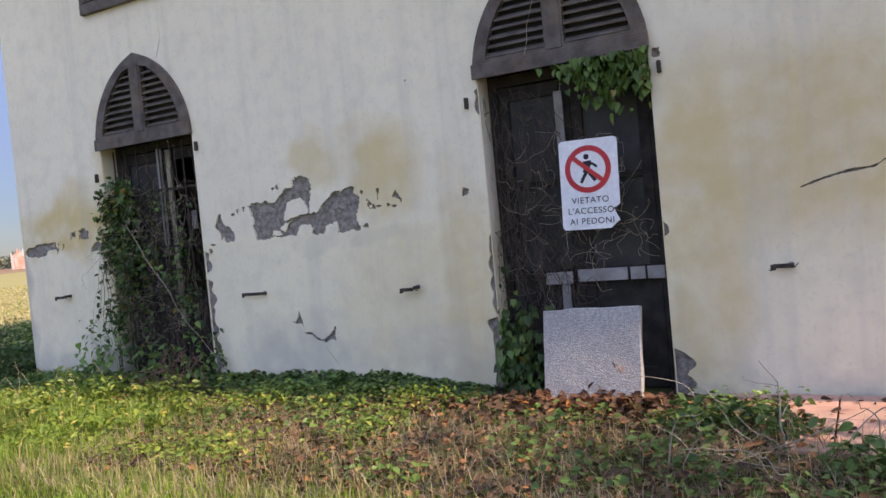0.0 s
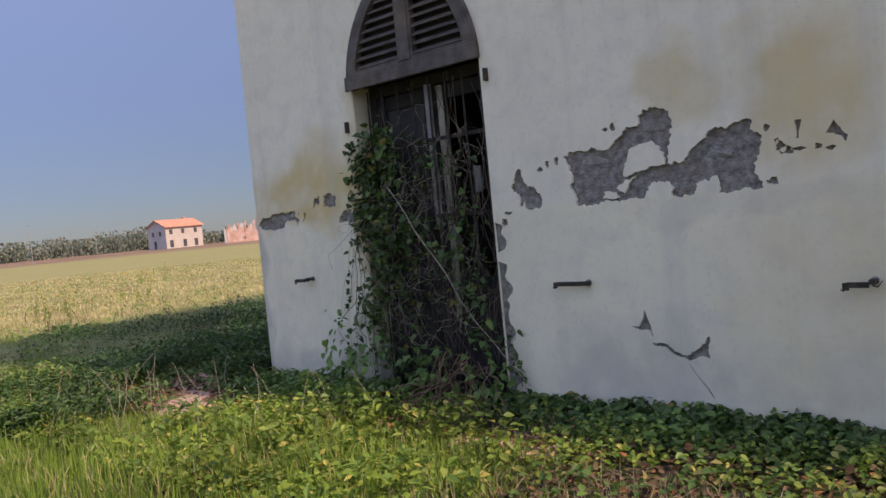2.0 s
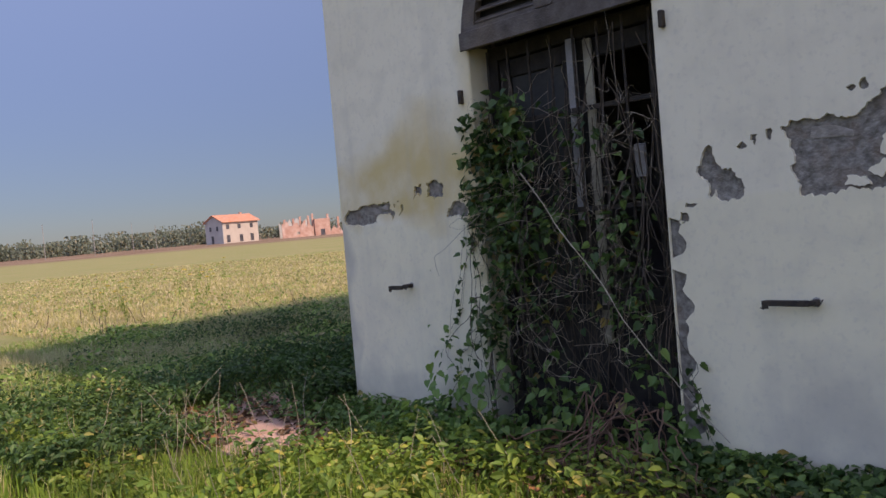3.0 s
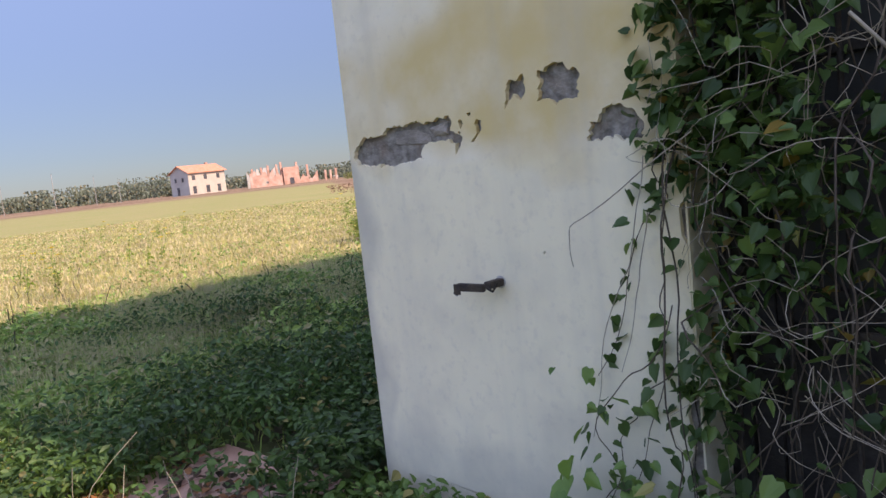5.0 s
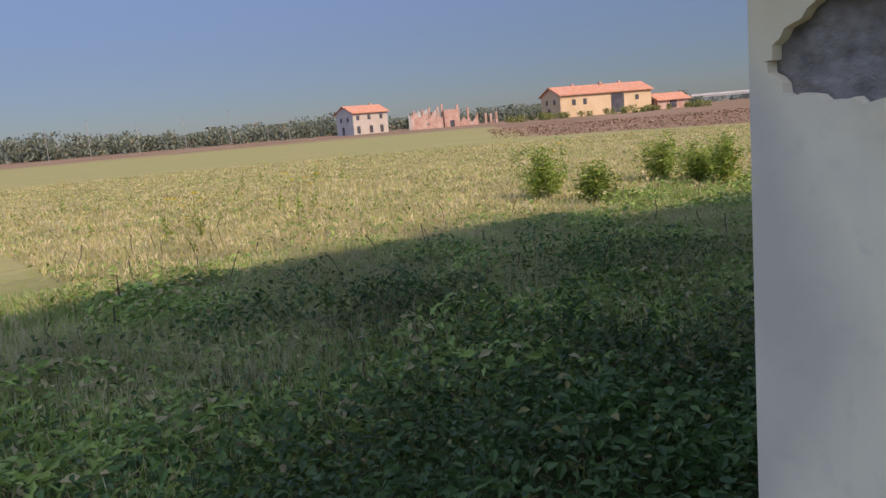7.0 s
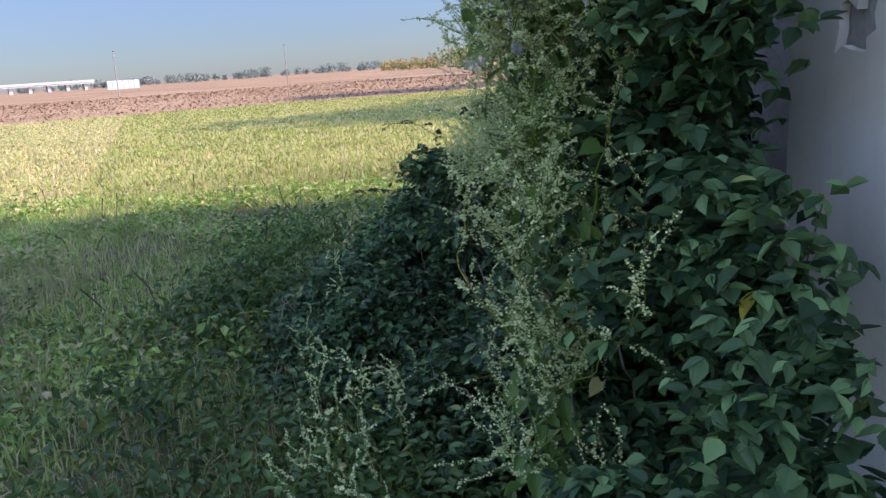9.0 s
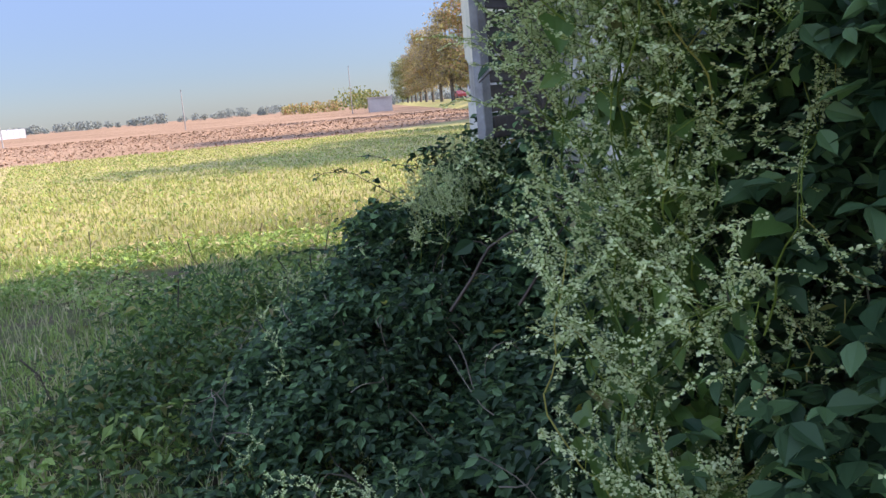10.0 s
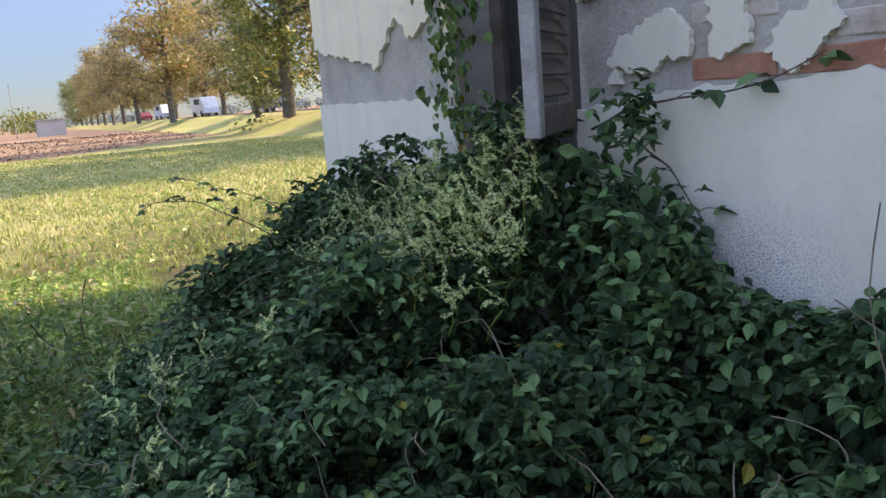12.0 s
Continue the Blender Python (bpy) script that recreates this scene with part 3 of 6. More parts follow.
# cracks low between the doors
gap([(-4.32, 0.562), (-4.265, 0.556), (-4.235, 0.6), (-4.223, 0.655), (-4.205, 0.6), (-4.19, 0.56), (-4.18, 0.49), (-4.2, 0.535), (-4.225, 0.54), (-4.255, 0.535)], 0.008)
gap([(-4.19, 0.466), (-4.12, 0.469), (-4.05, 0.425), (-3.99, 0.405), (-3.945, 0.43), (-3.885, 0.47), (-3.86, 0.515), (-3.87, 0.46), (-3.865, 0.39), (-3.9, 0.405), (-3.97, 0.378), (-4.04, 0.392), (-4.12, 0.45), (-4.18, 0.45)], 0.007)
crack([(-3.99, 0.367), (-3.965, 0.33), (-3.93, 0.28), (-3.885, 0.226), (-3.865, 0.19), (-3.85, 0.15)], 0.012)
crack([(-5.474, 3.51), (-5.49, 3.3), (-5.485, 3.15), (-5.556, 2.99)], 0.009)
crack([(-7.55, 0.14), (-7.3, 0.12), (-7.05, 0.085), (-6.8, 0.075)], 0.006)
crack([(-0.36, 1.27), (-0.22, 1.315), (-0.1, 1.34), (0.03, 1.35), (0.12, 1.4)], 0.014)
# scattered losses: by the second door, the old marks in the yellow stain, chips
gap([(-2.61, 1.44), (-2.6, 1.5), (-2.54, 1.5), (-2.55, 1.46)], 0.012)
gap([(-1.16, 2.19), (-1.16, 2.25), (-1.11, 2.25), (-1.11, 2.19)], 0.008)
gap([(-3.349, 1.578), (-3.318, 1.574), (-3.33, 1.53), (-3.335, 1.486), (-3.353, 1.489), (-3.345, 1.53)], 0.005)
gap([(-3.215, 1.495), (-3.178, 1.553), (-3.144, 1.503), (-3.118, 1.475), (-3.128, 1.444), (-3.157, 1.476)], 0.006)
for x, z, w, h in ((-3.425, 1.46, 0.045, 0.05), (-3.395, 1.435, 0.05, 0.03), (-3.34, 1.437, 0.06, 0.016), (-3.25, 1.44, 0.03, 0.025), (-3.2, 1.425, 0.045, 0.02), (-3.44, 1.49, 0.02, 0.03), (-3.485, 1.56, 0.025, 0.03), (-3.47, 1.296, 0.05, 0.035),
                   (-4.779, 1.526, 0.03, 0.045), (-4.835, 1.505, 0.035, 0.025), (-4.324, 1.686, 0.025, 0.04), (-4.372, 1.677, 0.03, 0.02), (-4.712, 1.541, 0.018, 0.045), (-5.1, 1.261, 0.06, 0.02), (-5.14, 1.2, 0.04, 0.05)):
    chip(x, z, w, h)
for x, z, w, h in ((-7.19, 1.408, 0.016, 0.026), (-7.15, 1.435, 0.014, 0.01), (-7.2, 1.38, 0.012, 0.009), (-7.6, 1.303, 0.012, 0.01), 
                   (-3.0, 2.35, 0.016, 0.02), (-6.9, 0.98, 0.01, 0.01)):
    chip(x, z, w, h)


def door_outline(x0, x1, bite_left, bite_right, seed):
    """An opening whose plastered edges are broken where the bites are: (z low, z high, depth)."""
    loop = [(x0, BASE)]
    for z in np.arange(0.0, SPRING, 0.025):
        d = sum(dp * (0.45 + abs(noise.noise((z * 7, seed, 1.0))) * 1.3) for lo, hi, dp in bite_left if lo < z < hi)
        loop.append((x0 - d, float(z)))
    loop += arch(x0, x1, SPRING, RISE)
    for z in np.arange(SPRING - 0.02, 0.0, -0.025):
        d = sum(dp * (0.45 + abs(noise.noise((z * 7, seed, 5.0))) * 1.3) for lo, hi, dp in bite_right if lo < z < hi)
        loop.append((x1 + d, float(z)))
    return loop + [(x1, BASE)]


upper_window = [(-6.43, 3.6), (-5.4, 3.6), (-5.4, 4.9), (-6.43, 4.9)]


def notched(doors, start=WEST):
    """The wall's outline with the doors cut up from its lower edge."""
    loop = [(start, BASE)]
    for d in doors:
        loop += d
    return loop + [(EAST, BASE), (EAST, EAVE), (start, EAVE)]


core_doors = [[(x0, BASE)] + arch(x0, x1, SPRING, RISE) + [(x1, BASE)] for x0, x1 in DOORS]
skin_doors = [
    door_outline(*DOORS[0], [(0.05, 0.6, 0.05), (1.0, 1.12, 0.03)], [(0.02, 0.95, 0.1), (1.02, 1.2, 0.09)], 3.0),
    door_outline(*DOORS[1], [(0.0, 0.55, 0.11), (0.55, 1.15, 0.03), (2.0, 2.2, 0.03)], [(0.0, 0.3, 0.13), (1.05, 1.12, 0.03)], 8.0),
]
wall_south = tagged(part("wall_south", sheet_bm(notched(core_doors, WEST + PL), [upper_window], lambda u, v, d: (u, FRONT + PL + d, v), 0.4), M_MORTAR),
                    "grey mortared masonry front wall with two arched doorways", "wall", kind="structure")
part("plaster", sheet_bm(notched(skin_doors), [upper_window] + [ragged(p, a, 0.009, i * 3.7) for i, (p, a) in enumerate(front_gaps)], front, PL - 0.002),
            M_PLASTER, wall_south, "peeling cream plaster with yellow stains")
# plaster left standing inside the large bare patch
for k, isle in enumerate([[(-4.27, 1.44), (-4.235, 1.547), (-4.1, 1.578), (-4.055, 1.54), (-4.03, 1.447), (-4.18, 1.42), (-4.275, 1.404)],
                          [(-4.33, 1.34), (-4.27, 1.385), (-4.2, 1.4), (-4.25, 1.36), (-4.28, 1.31)], [(-4.42, 1.29), (-4.41, 1.33), (-4.34, 1.32), (-4.32, 1.285)]]):
    part("plaster", sheet_bm(ragged(isle, 0.009, 0.009, 31.0 + k), [], front, PL - 0.002), M_PLASTER, wall_south)

# west wall: a dark doorway, a window with a shutter; plaster kept below 1.36 m and in islands above
west_door = [(6.98, BASE), (6.98, 2.35), (7.86, 2.35), (7.86, BASE)]
west_window = [(9.12, 1.05), (9.12, 2.5), (9.8, 2.5), (9.8, 1.05)]
BACK = FRONT + PL + 0.402
west_core = [(BACK, BASE)] + west_door + [(NORTH, BASE), (NORTH, EAVE), (BACK, EAVE)]
wall_west = tagged(part("wall_west", sheet_bm(west_core, [west_window], lambda u, v, d: (WEST + PL + d, u, v), 0.38), M_PATCH),
                   "side wall of bare grey render with a doorway and window", "wall", kind="structure")
low = ragged([(7.86, BASE), (9.12, BASE), (9.12, 1.3), (8.85, 1.33), (8.6, 1.345), (8.4, 1.35), (8.15, 1.36), (7.86, 1.36)], 0.012, 0.02, 2.0)
part("plaster", sheet_bm(low, [], side, PL - 0.002), M_PLASTER_LOW, wall_west, "white plaster with blue-grey damp specks")
far_low = ragged([(9.12, BASE), (NORTH, BASE), (NORTH, 1.37), (9.82, 1.36), (9.82, 1.05), (9.12, 1.03)], 0.006, 0.03, 4.0)
part("plaster", sheet_bm(far_low, [], side, PL - 0.002), M_PLASTER_LOW, wall_west)
far_high = ragged([(11.14, 1.645), (10.84, 1.585), (10.6, 1.55), (10.45, 1.515), (10.4, 1.58), (10.35, 1.6), (10.24, 1.69), (10.2, 1.67), (10.14, 1.61), (10.07, 1.62), (9.95, 1.67), (9.9, 1.78), (9.87, 1.72), (9.85, 1.5), (9.835, 1.33), (9.81, 1.33), (9.81, 2.6), (9.85, 5.5), (11.14, 5.5)], 0.016, 0.02, 9.0)
part("plaster", sheet_bm(far_high, [], side, PL - 0.002), M_PLASTER, wall_west)
near_strip = ragged([(FRONT + 0.02, BASE), (6.975, BASE), (6.97, 2.4), (6.9, 5.5), (FRONT + 0.02, 5.5)], 0.003, 0.05, 6.0)
part("plaster", sheet_bm(near_strip, [ragged([(6.8, 1.46), (6.83, 1.6), (6.9, 1.62), (6.9, 1.5)], 0.02, 0.02, 1.0), ragged([(6.7, 1.38), (6.66, 1.5), (6.78, 1.46), (6.8, 1.38)], 0.02, 0.02, 5.0)], side, PL - 0.002),
     M_PLASTER_LOW, wall_west)
for i, isle in enumerate([
        [(8.98, 1.42), (8.94, 1.48), (8.76, 1.54), (8.68, 1.48), (8.69, 1.42), (8.86, 1.385)],
        [(8.62, 1.41), (8.63, 1.58), (8.53, 1.6), (8.51, 1.43)],
        [(8.47, 1.41), (8.41, 1.49), (8.33, 1.51), (8.28, 1.46), (8.34, 1.4), (8.4, 1.36)],
        [(9.1, 1.6), (9.1, 1.95), (9.0, 1.9), (9.02, 1.6)],
        [(8.2, 1.39), (8.19, 1.43), (8.1, 1.42), (8.12, 1.38)],
        [(8.98, 1.37), (8.95, 1.42), (8.93, 1.36)]]):
    part("plaster", sheet_bm(ragged(isle, 0.012, 0.009, 20.0 + i), [], side, PL - 0.002), M_PLASTER_LOW, wall_west)

# the other walls, floor, ceiling and roof close the house
def plain(name, x0, y0, z0, x1, y1, z1, material, label, category):
    return tagged(part(name, box_bm(x0, y0, z0, x1, y1, z1), material), label, category, kind="structure")


plain("wall_north", WEST + 0.4, NORTH - 0.4, BASE, EAST - 0.4, NORTH, EAVE, M_PLASTER, "plain plastered rear wall", "wall")
plain("wall_east", EAST - 0.4, FRONT + 0.42, BASE, EAST, NORTH, EAVE, M_PLASTER, "plain plastered end wall", "wall")
plain("floor", WEST + 0.4, FRONT + 0.42, -0.08, EAST - 0.4, NORTH - 0.4, -0.03, M_DARKWALL, "room floor coloured dark as if unlit", "floor")
plain("ceiling", WEST + 0.4, FRONT + 0.42, 3.25, EAST - 0.4, NORTH - 0.4, 3.4, M_DARKWALL, "ceiling coloured dark as if unlit", "ceiling")
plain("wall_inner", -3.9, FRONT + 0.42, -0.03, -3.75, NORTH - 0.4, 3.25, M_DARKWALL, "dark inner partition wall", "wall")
# added partition keeps the side doorway's light out and gives a dark back
plain("wall_inner", WEST + 0.405, 6.75, -0.03, -3.9, 6.9, 3.25, M_DARKWALL, "dark partition added to block light behind the first doorway", "wall")
# unseen wing added to carry the house shadow further north
plain("wall_shadow_wing", -6.6, NORTH + 0.004, BASE, EAST, 13.95, EAVE, M_PLASTER, "plain plastered unseen wing added to lengthen the house shadow", "wall")


def hip_roof(x0, y0, x1, y1, z, rise, name, label):
    bm = bmesh.new()
    my, run = (y0 + y1) / 2, (y1 - y0) / 2
    lo = [bm.verts.new(p) for p in ((x0, y0, z), (x1, y0, z), (x1, y1, z), (x0, y1, z))]
    hi = [bm.verts.new((x0 + run, my, z + rise)), bm.verts.new((x1 - run, my, z + rise))]
    for f in ((lo[0], lo[1], hi[1], hi[0]), (lo[1], lo[2], hi[1]), (lo[2], lo[3], hi[0], hi[1]), (lo[3], lo[0], hi[0]), tuple(reversed(lo))):
        bm.faces.new(f)
    return tagged(part(name, bm, M_ROOF), label, "roof", kind="structure")


# north overhang widened and wing roof added to set the shadow's north edge
hip_roof(WEST - 0.3, FRONT - 0.3, EAST + 0.3, NORTH + 0.5, EAVE + 0.01, 1.3, "roof", "low hipped roof of worn red tiles")
hip_roof(-6.7, NORTH + 0.52, EAST + 0.3, 14.2, EAVE + 0.01, 0.6, "roof", "low hipped tile roof of the unseen added wing")


# ---- things on the front
def half_width(z, half):
    """Half the arch's width at height z over its spring."""
    return ogive(max(0.0, z), half, RISE)


def arched_shutter(x0, x1, seed):
    """A pointed wooden shutter of two louvred halves over a doorway."""
    mid, half, rim, y0 = (x0 + x1) / 2, (x1 - x0) / 2, 0.085, FRONT - 0.035
    ob = thing("arched_shutter", (mid, FRONT, SPRING), "weathered grey-brown pointed wooden shutter with slanted louvres", "shutter", "arched shutters over the doorways")
    outline = arch(x0 - 0.01, x1 + 0.01, SPRING - 0.02, RISE + 0.03, 14)
    holes = []
    for s in (-1, 1):
        loop = [(mid + s * 0.07, SPRING + 0.1)]
        zs = [0.1 + (RISE - 0.24) * i / 10 for i in range(11)]
        loop += [(mid + s * max(0.075, half_width(z + 0.03, half) - rim), SPRING + z) for z in zs]
        loop += [(mid + s * 0.07, SPRING + zs[-1] + 0.02)]
        holes.append(loop if s > 0 else loop[::-1])
    at = Matrix.Translation(ob.location).inverted()

    def add(name, bm, material, label=""):
        bmesh.ops.transform(bm, matrix=at, verts=bm.verts[:])
        return part(name, bm, material, ob, label)

    add("frame", sheet_bm(outline, holes, lambda u, v, d: (u, y0 + d, v), 0.055), M_WOOD)
    add("bottom_rail", box_bm(x0 - 0.015, y0 - 0.014, SPRING - 0.03, x1 + 0.015, y0 - 0.001, SPRING + 0.075, 0.004), M_WOOD, "brown lower rail")
    add("stile", box_bm(mid - 0.055, y0 - 0.012, SPRING + 0.078, mid + 0.055, y0 - 0.001, SPRING + RISE - 0.1, 0.004), M_WOOD)
    for s in (-1, 1):
        for i in range(9):
            z = 0.125 + i * 0.06
            w = half_width(z + 0.05, half) - rim + 0.015
            if w < 0.13:
                continue
            bm = box_bm(0.06, -0.027, -0.004, w, 0.027, 0.004)
            bmesh.ops.transform(bm, matrix=Matrix.Translation((mid, y0 + 0.03, SPRING + z)) @ Matrix.Diagonal((s, 1, 1, 1)) @ Matrix.Rotation(radians(38 + 5 * math.sin(i * 3 + seed)), 4, "X"), verts=bm.verts[:])
            bmesh.ops.recalc_face_normals(bm, faces=bm.faces[:])
            add("slat", bm, M_WOOD)
    # added black sheet stands in for the dark room behind the louvres
    add("dark_sheet", sheet_bm(arch(x0 + 0.02, x1 - 0.02, SPRING, RISE - 0.03, 10), [], lambda u, v, d: (u, y0 + 0.062 + d, v), 0.015), M_BLACK)
    return ob


for i, (a, b) in enumerate(DOORS):
    arched_shutter(a, b, i * 2.0)


def reveal(x0, x1):
    for x, d in ((x0, 0.006), (x1 - 0.006, 0.006)):
        bm = box_bm(x, FRONT + 0.004, BASE, x + d, FRONT + 0.17, SPRING)
        part("reveal", bm, M_PLASTER, wall_south, "cream plastered door reveal")


def double_door(x0, x1, name_label, broken=False):
    """Old double door, glazed above and panelled below, set back in its opening."""
    y0 = FRONT + 0.17
    ob = thing("double_door", ((x0 + x1) / 2, y0, BASE), name_label, "door", "doors of the front")
    at = Matrix.Translation(ob.location).inverted()

    def add(name, bm, material, parent=ob, label=""):
        bmesh.ops.transform(bm, matrix=at, verts=bm.verts[:])
        return part(name, bm, material, parent, label)

    for x in (x0 + 0.002, x1 - 0.072):
        add("jamb", box_bm(x, y0, BASE + 0.1, x + 0.07, y0 + 0.08, SPRING, 0.004), M_DOOR)
    add("head", box_bm(x0 + 0.074, y0, SPRING - 0.08, x1 - 0.074, y0 + 0.08, SPRING, 0.004), M_DOOR)
    mid = (x0 + x1) / 2
    for a, b in ((x0 + 0.076, mid - 0.002), (mid + 0.002, x1 - 0.076)):
        gone = broken and a > mid
        for x in (a, b - 0.075):
            add("stile", box_bm(x, y0 + 0.015, BASE + 0.11, x + 0.075, y0 + 0.06, SPRING - 0.085, 0.004), M_DOOR)
        for z, t in ((BASE + 0.11, 0.14), (0.76, 0.09), (1.45, 0.045), (SPRING - 0.19, 0.1)):
            if gone and 1 < z < 2:
                continue
            add("rail", box_bm(a + 0.077, y0 + 0.017, z, b - 0.077, y0 + 0.058, z + t, 0.004), M_DOOR)
        add("panel", box_bm(a + 0.077, y0 + 0.03, BASE + 0.252, b - 0.077, y0 + 0.045, 0.758), M_DOOR)
        for z0, z1 in () if gone else ((0.852, 1.448), (1.497, SPRING - 0.192)):
            add("pane", box_bm(a + 0.077, y0 + 0.036, z0, b - 0.077, y0 + 0.04, z1), M_GLASS, ob, "dusty dark glass pane")
    return ob


for i, (a, b) in enumerate(DOORS):
    reveal(a, b)
    double_door(a, b, ("old dark wooden double door smothered by creepers", "old dark wooden double door behind a warning sign")[i], i == 0)


def iron_grille(x0, x1):
    """Bars in front of the doors, upright rods held by flat cross bars."""
    y = FRONT + 0.1
    ob = thing("iron_grille", ((x0 + x1) / 2, y, 0), "rusty iron bar grille in the overgrown doorway", "grille")
    half = (x1 - x0) / 2
    for z in (0.22, 0.74, 1.27, 1.8):
        part("cross_bar", box_bm(-half + 0.003, -0.006, z, half - 0.003, 0.006, z + 0.026, 0.002), M_IRON, ob)
    for i in range(8):
        x = -half + 0.075 + i * (2 * half - 0.15) / 7
        line_ = np.array(((x, -0.014, -0.02), (x + 0.004 * math.sin(i * 3), -0.014, 1.1), (x, -0.014, SPRING - 0.04)))
        tubes("bar", [(line_, 0.0075, 0.0075)], M_IRON, 6).parent = ob


iron_grille(*DOORS[0])

# pale battens nailed across the second door
batten = thing("batten", (-1.65, FRONT + 0.12, 0.8), "pale grey weathered batten across the old door", "batten", "battens on the door")
for x0, x1, z in ((-2.06, -1.86, 0.79), (-1.82, -1.47, 0.8), (-1.45, -1.35, 0.8), (-1.335, -1.22, 0.8)):
    bm = box_bm(x0 + 1.65, -0.01, z - 0.84, x1 + 1.65, 0.012, z - 0.755, 0.003)
    part("board", bm, M_WOOD_PALE, batten)
for x, z0, z1 in ((-1.86, 1.62, 2.1), (-1.92, 0.4, 0.78)):
    up = thing("upright_batten", (x, FRONT + 0.13, z0), "pale upright strip of split wood on the door", "batten", "battens on the door")
    part("board", box_bm(-0.03, -0.01, 0, 0.03, 0.01, z1 - z0, 0.003), M_WOOD_PALE, up)
post = thing("upright_batten", (-5.79, FRONT + 0.13, 1.2), "pale upright strip of split wood on the door", "batten", "battens on the door")
part("board", box_bm(-0.035, -0.01, 0, 0.02, 0.012, 1.0, 0.003), M_WOOD_PALE, post)
post = thing("upright_batten", (-5.7, FRONT + 0.145, 0.55), "cream upright strip of peeling wood on the door", "batten", "battens on the door")
part("board", box_bm(-0.025, -0.01, 0, 0.025, 0.01, 1.63, 0.003), mat("cream_wood", (0.42, 0.38, 0.28), (0.3, 0.27, 0.21), 9, 0.85, 0.5, 80, stain=(0.1, 0.085, 0.07), stain_scale=5, stain_amount=0.9), post)
post = thing("upright_batten", (-5.42, FRONT + 0.13, 1.42), "pale upright strip of split wood on the door", "batten", "battens on the door")
part("board", box_bm(-0.03, -0.01, 0, 0.03, 0.01, 0.17, 0.003), M_WOOD_PALE, post)


def text_part(words, size, at, turn, parent):
    """Each letter a part of its own on the plate."""
    cu = bpy.data.curves.new("text", "FONT")
    cu.body, cu.size, cu.extrude, cu.align_x, cu.space_character = words, size, 0.0006, "CENTER", 1.12
    tmp = bpy.data.objects.new("text", cu)
    me = bpy.data.meshes.new_from_object(tmp)
    bpy.data.objects.remove(tmp)
    whole = bmesh.new()
    whole.from_mesh(me)
    bmesh.ops.remove_doubles(whole, verts=whole.verts[:], dist=1e-5)
    left = set(whole.verts)
    while left:
        grow, letter = [left.pop()], set()
        while grow:
            v = grow.pop()
            letter.add(v)
            near_ = {o for e in v.link_edges for o in e.verts} & left
            left -= near_
            grow += near_
        bm = bmesh.new()
        twin = {v: bm.verts.new(v.co) for v in letter}
        for f in whole.faces:
            if f.verts[0] in letter:
                bm.faces.new([twin[v] for v in f.verts])
        ob = part("letter", bm, M_BLACK, parent)
        ob.matrix_local = Matrix.Translation(at) @ turn
    whole.free()


def disc(r, n=40):
    return [(r * math.cos(2 * math.pi * i / n), r * math.sin(2 * math.pi * i / n)) for i in range(n)]


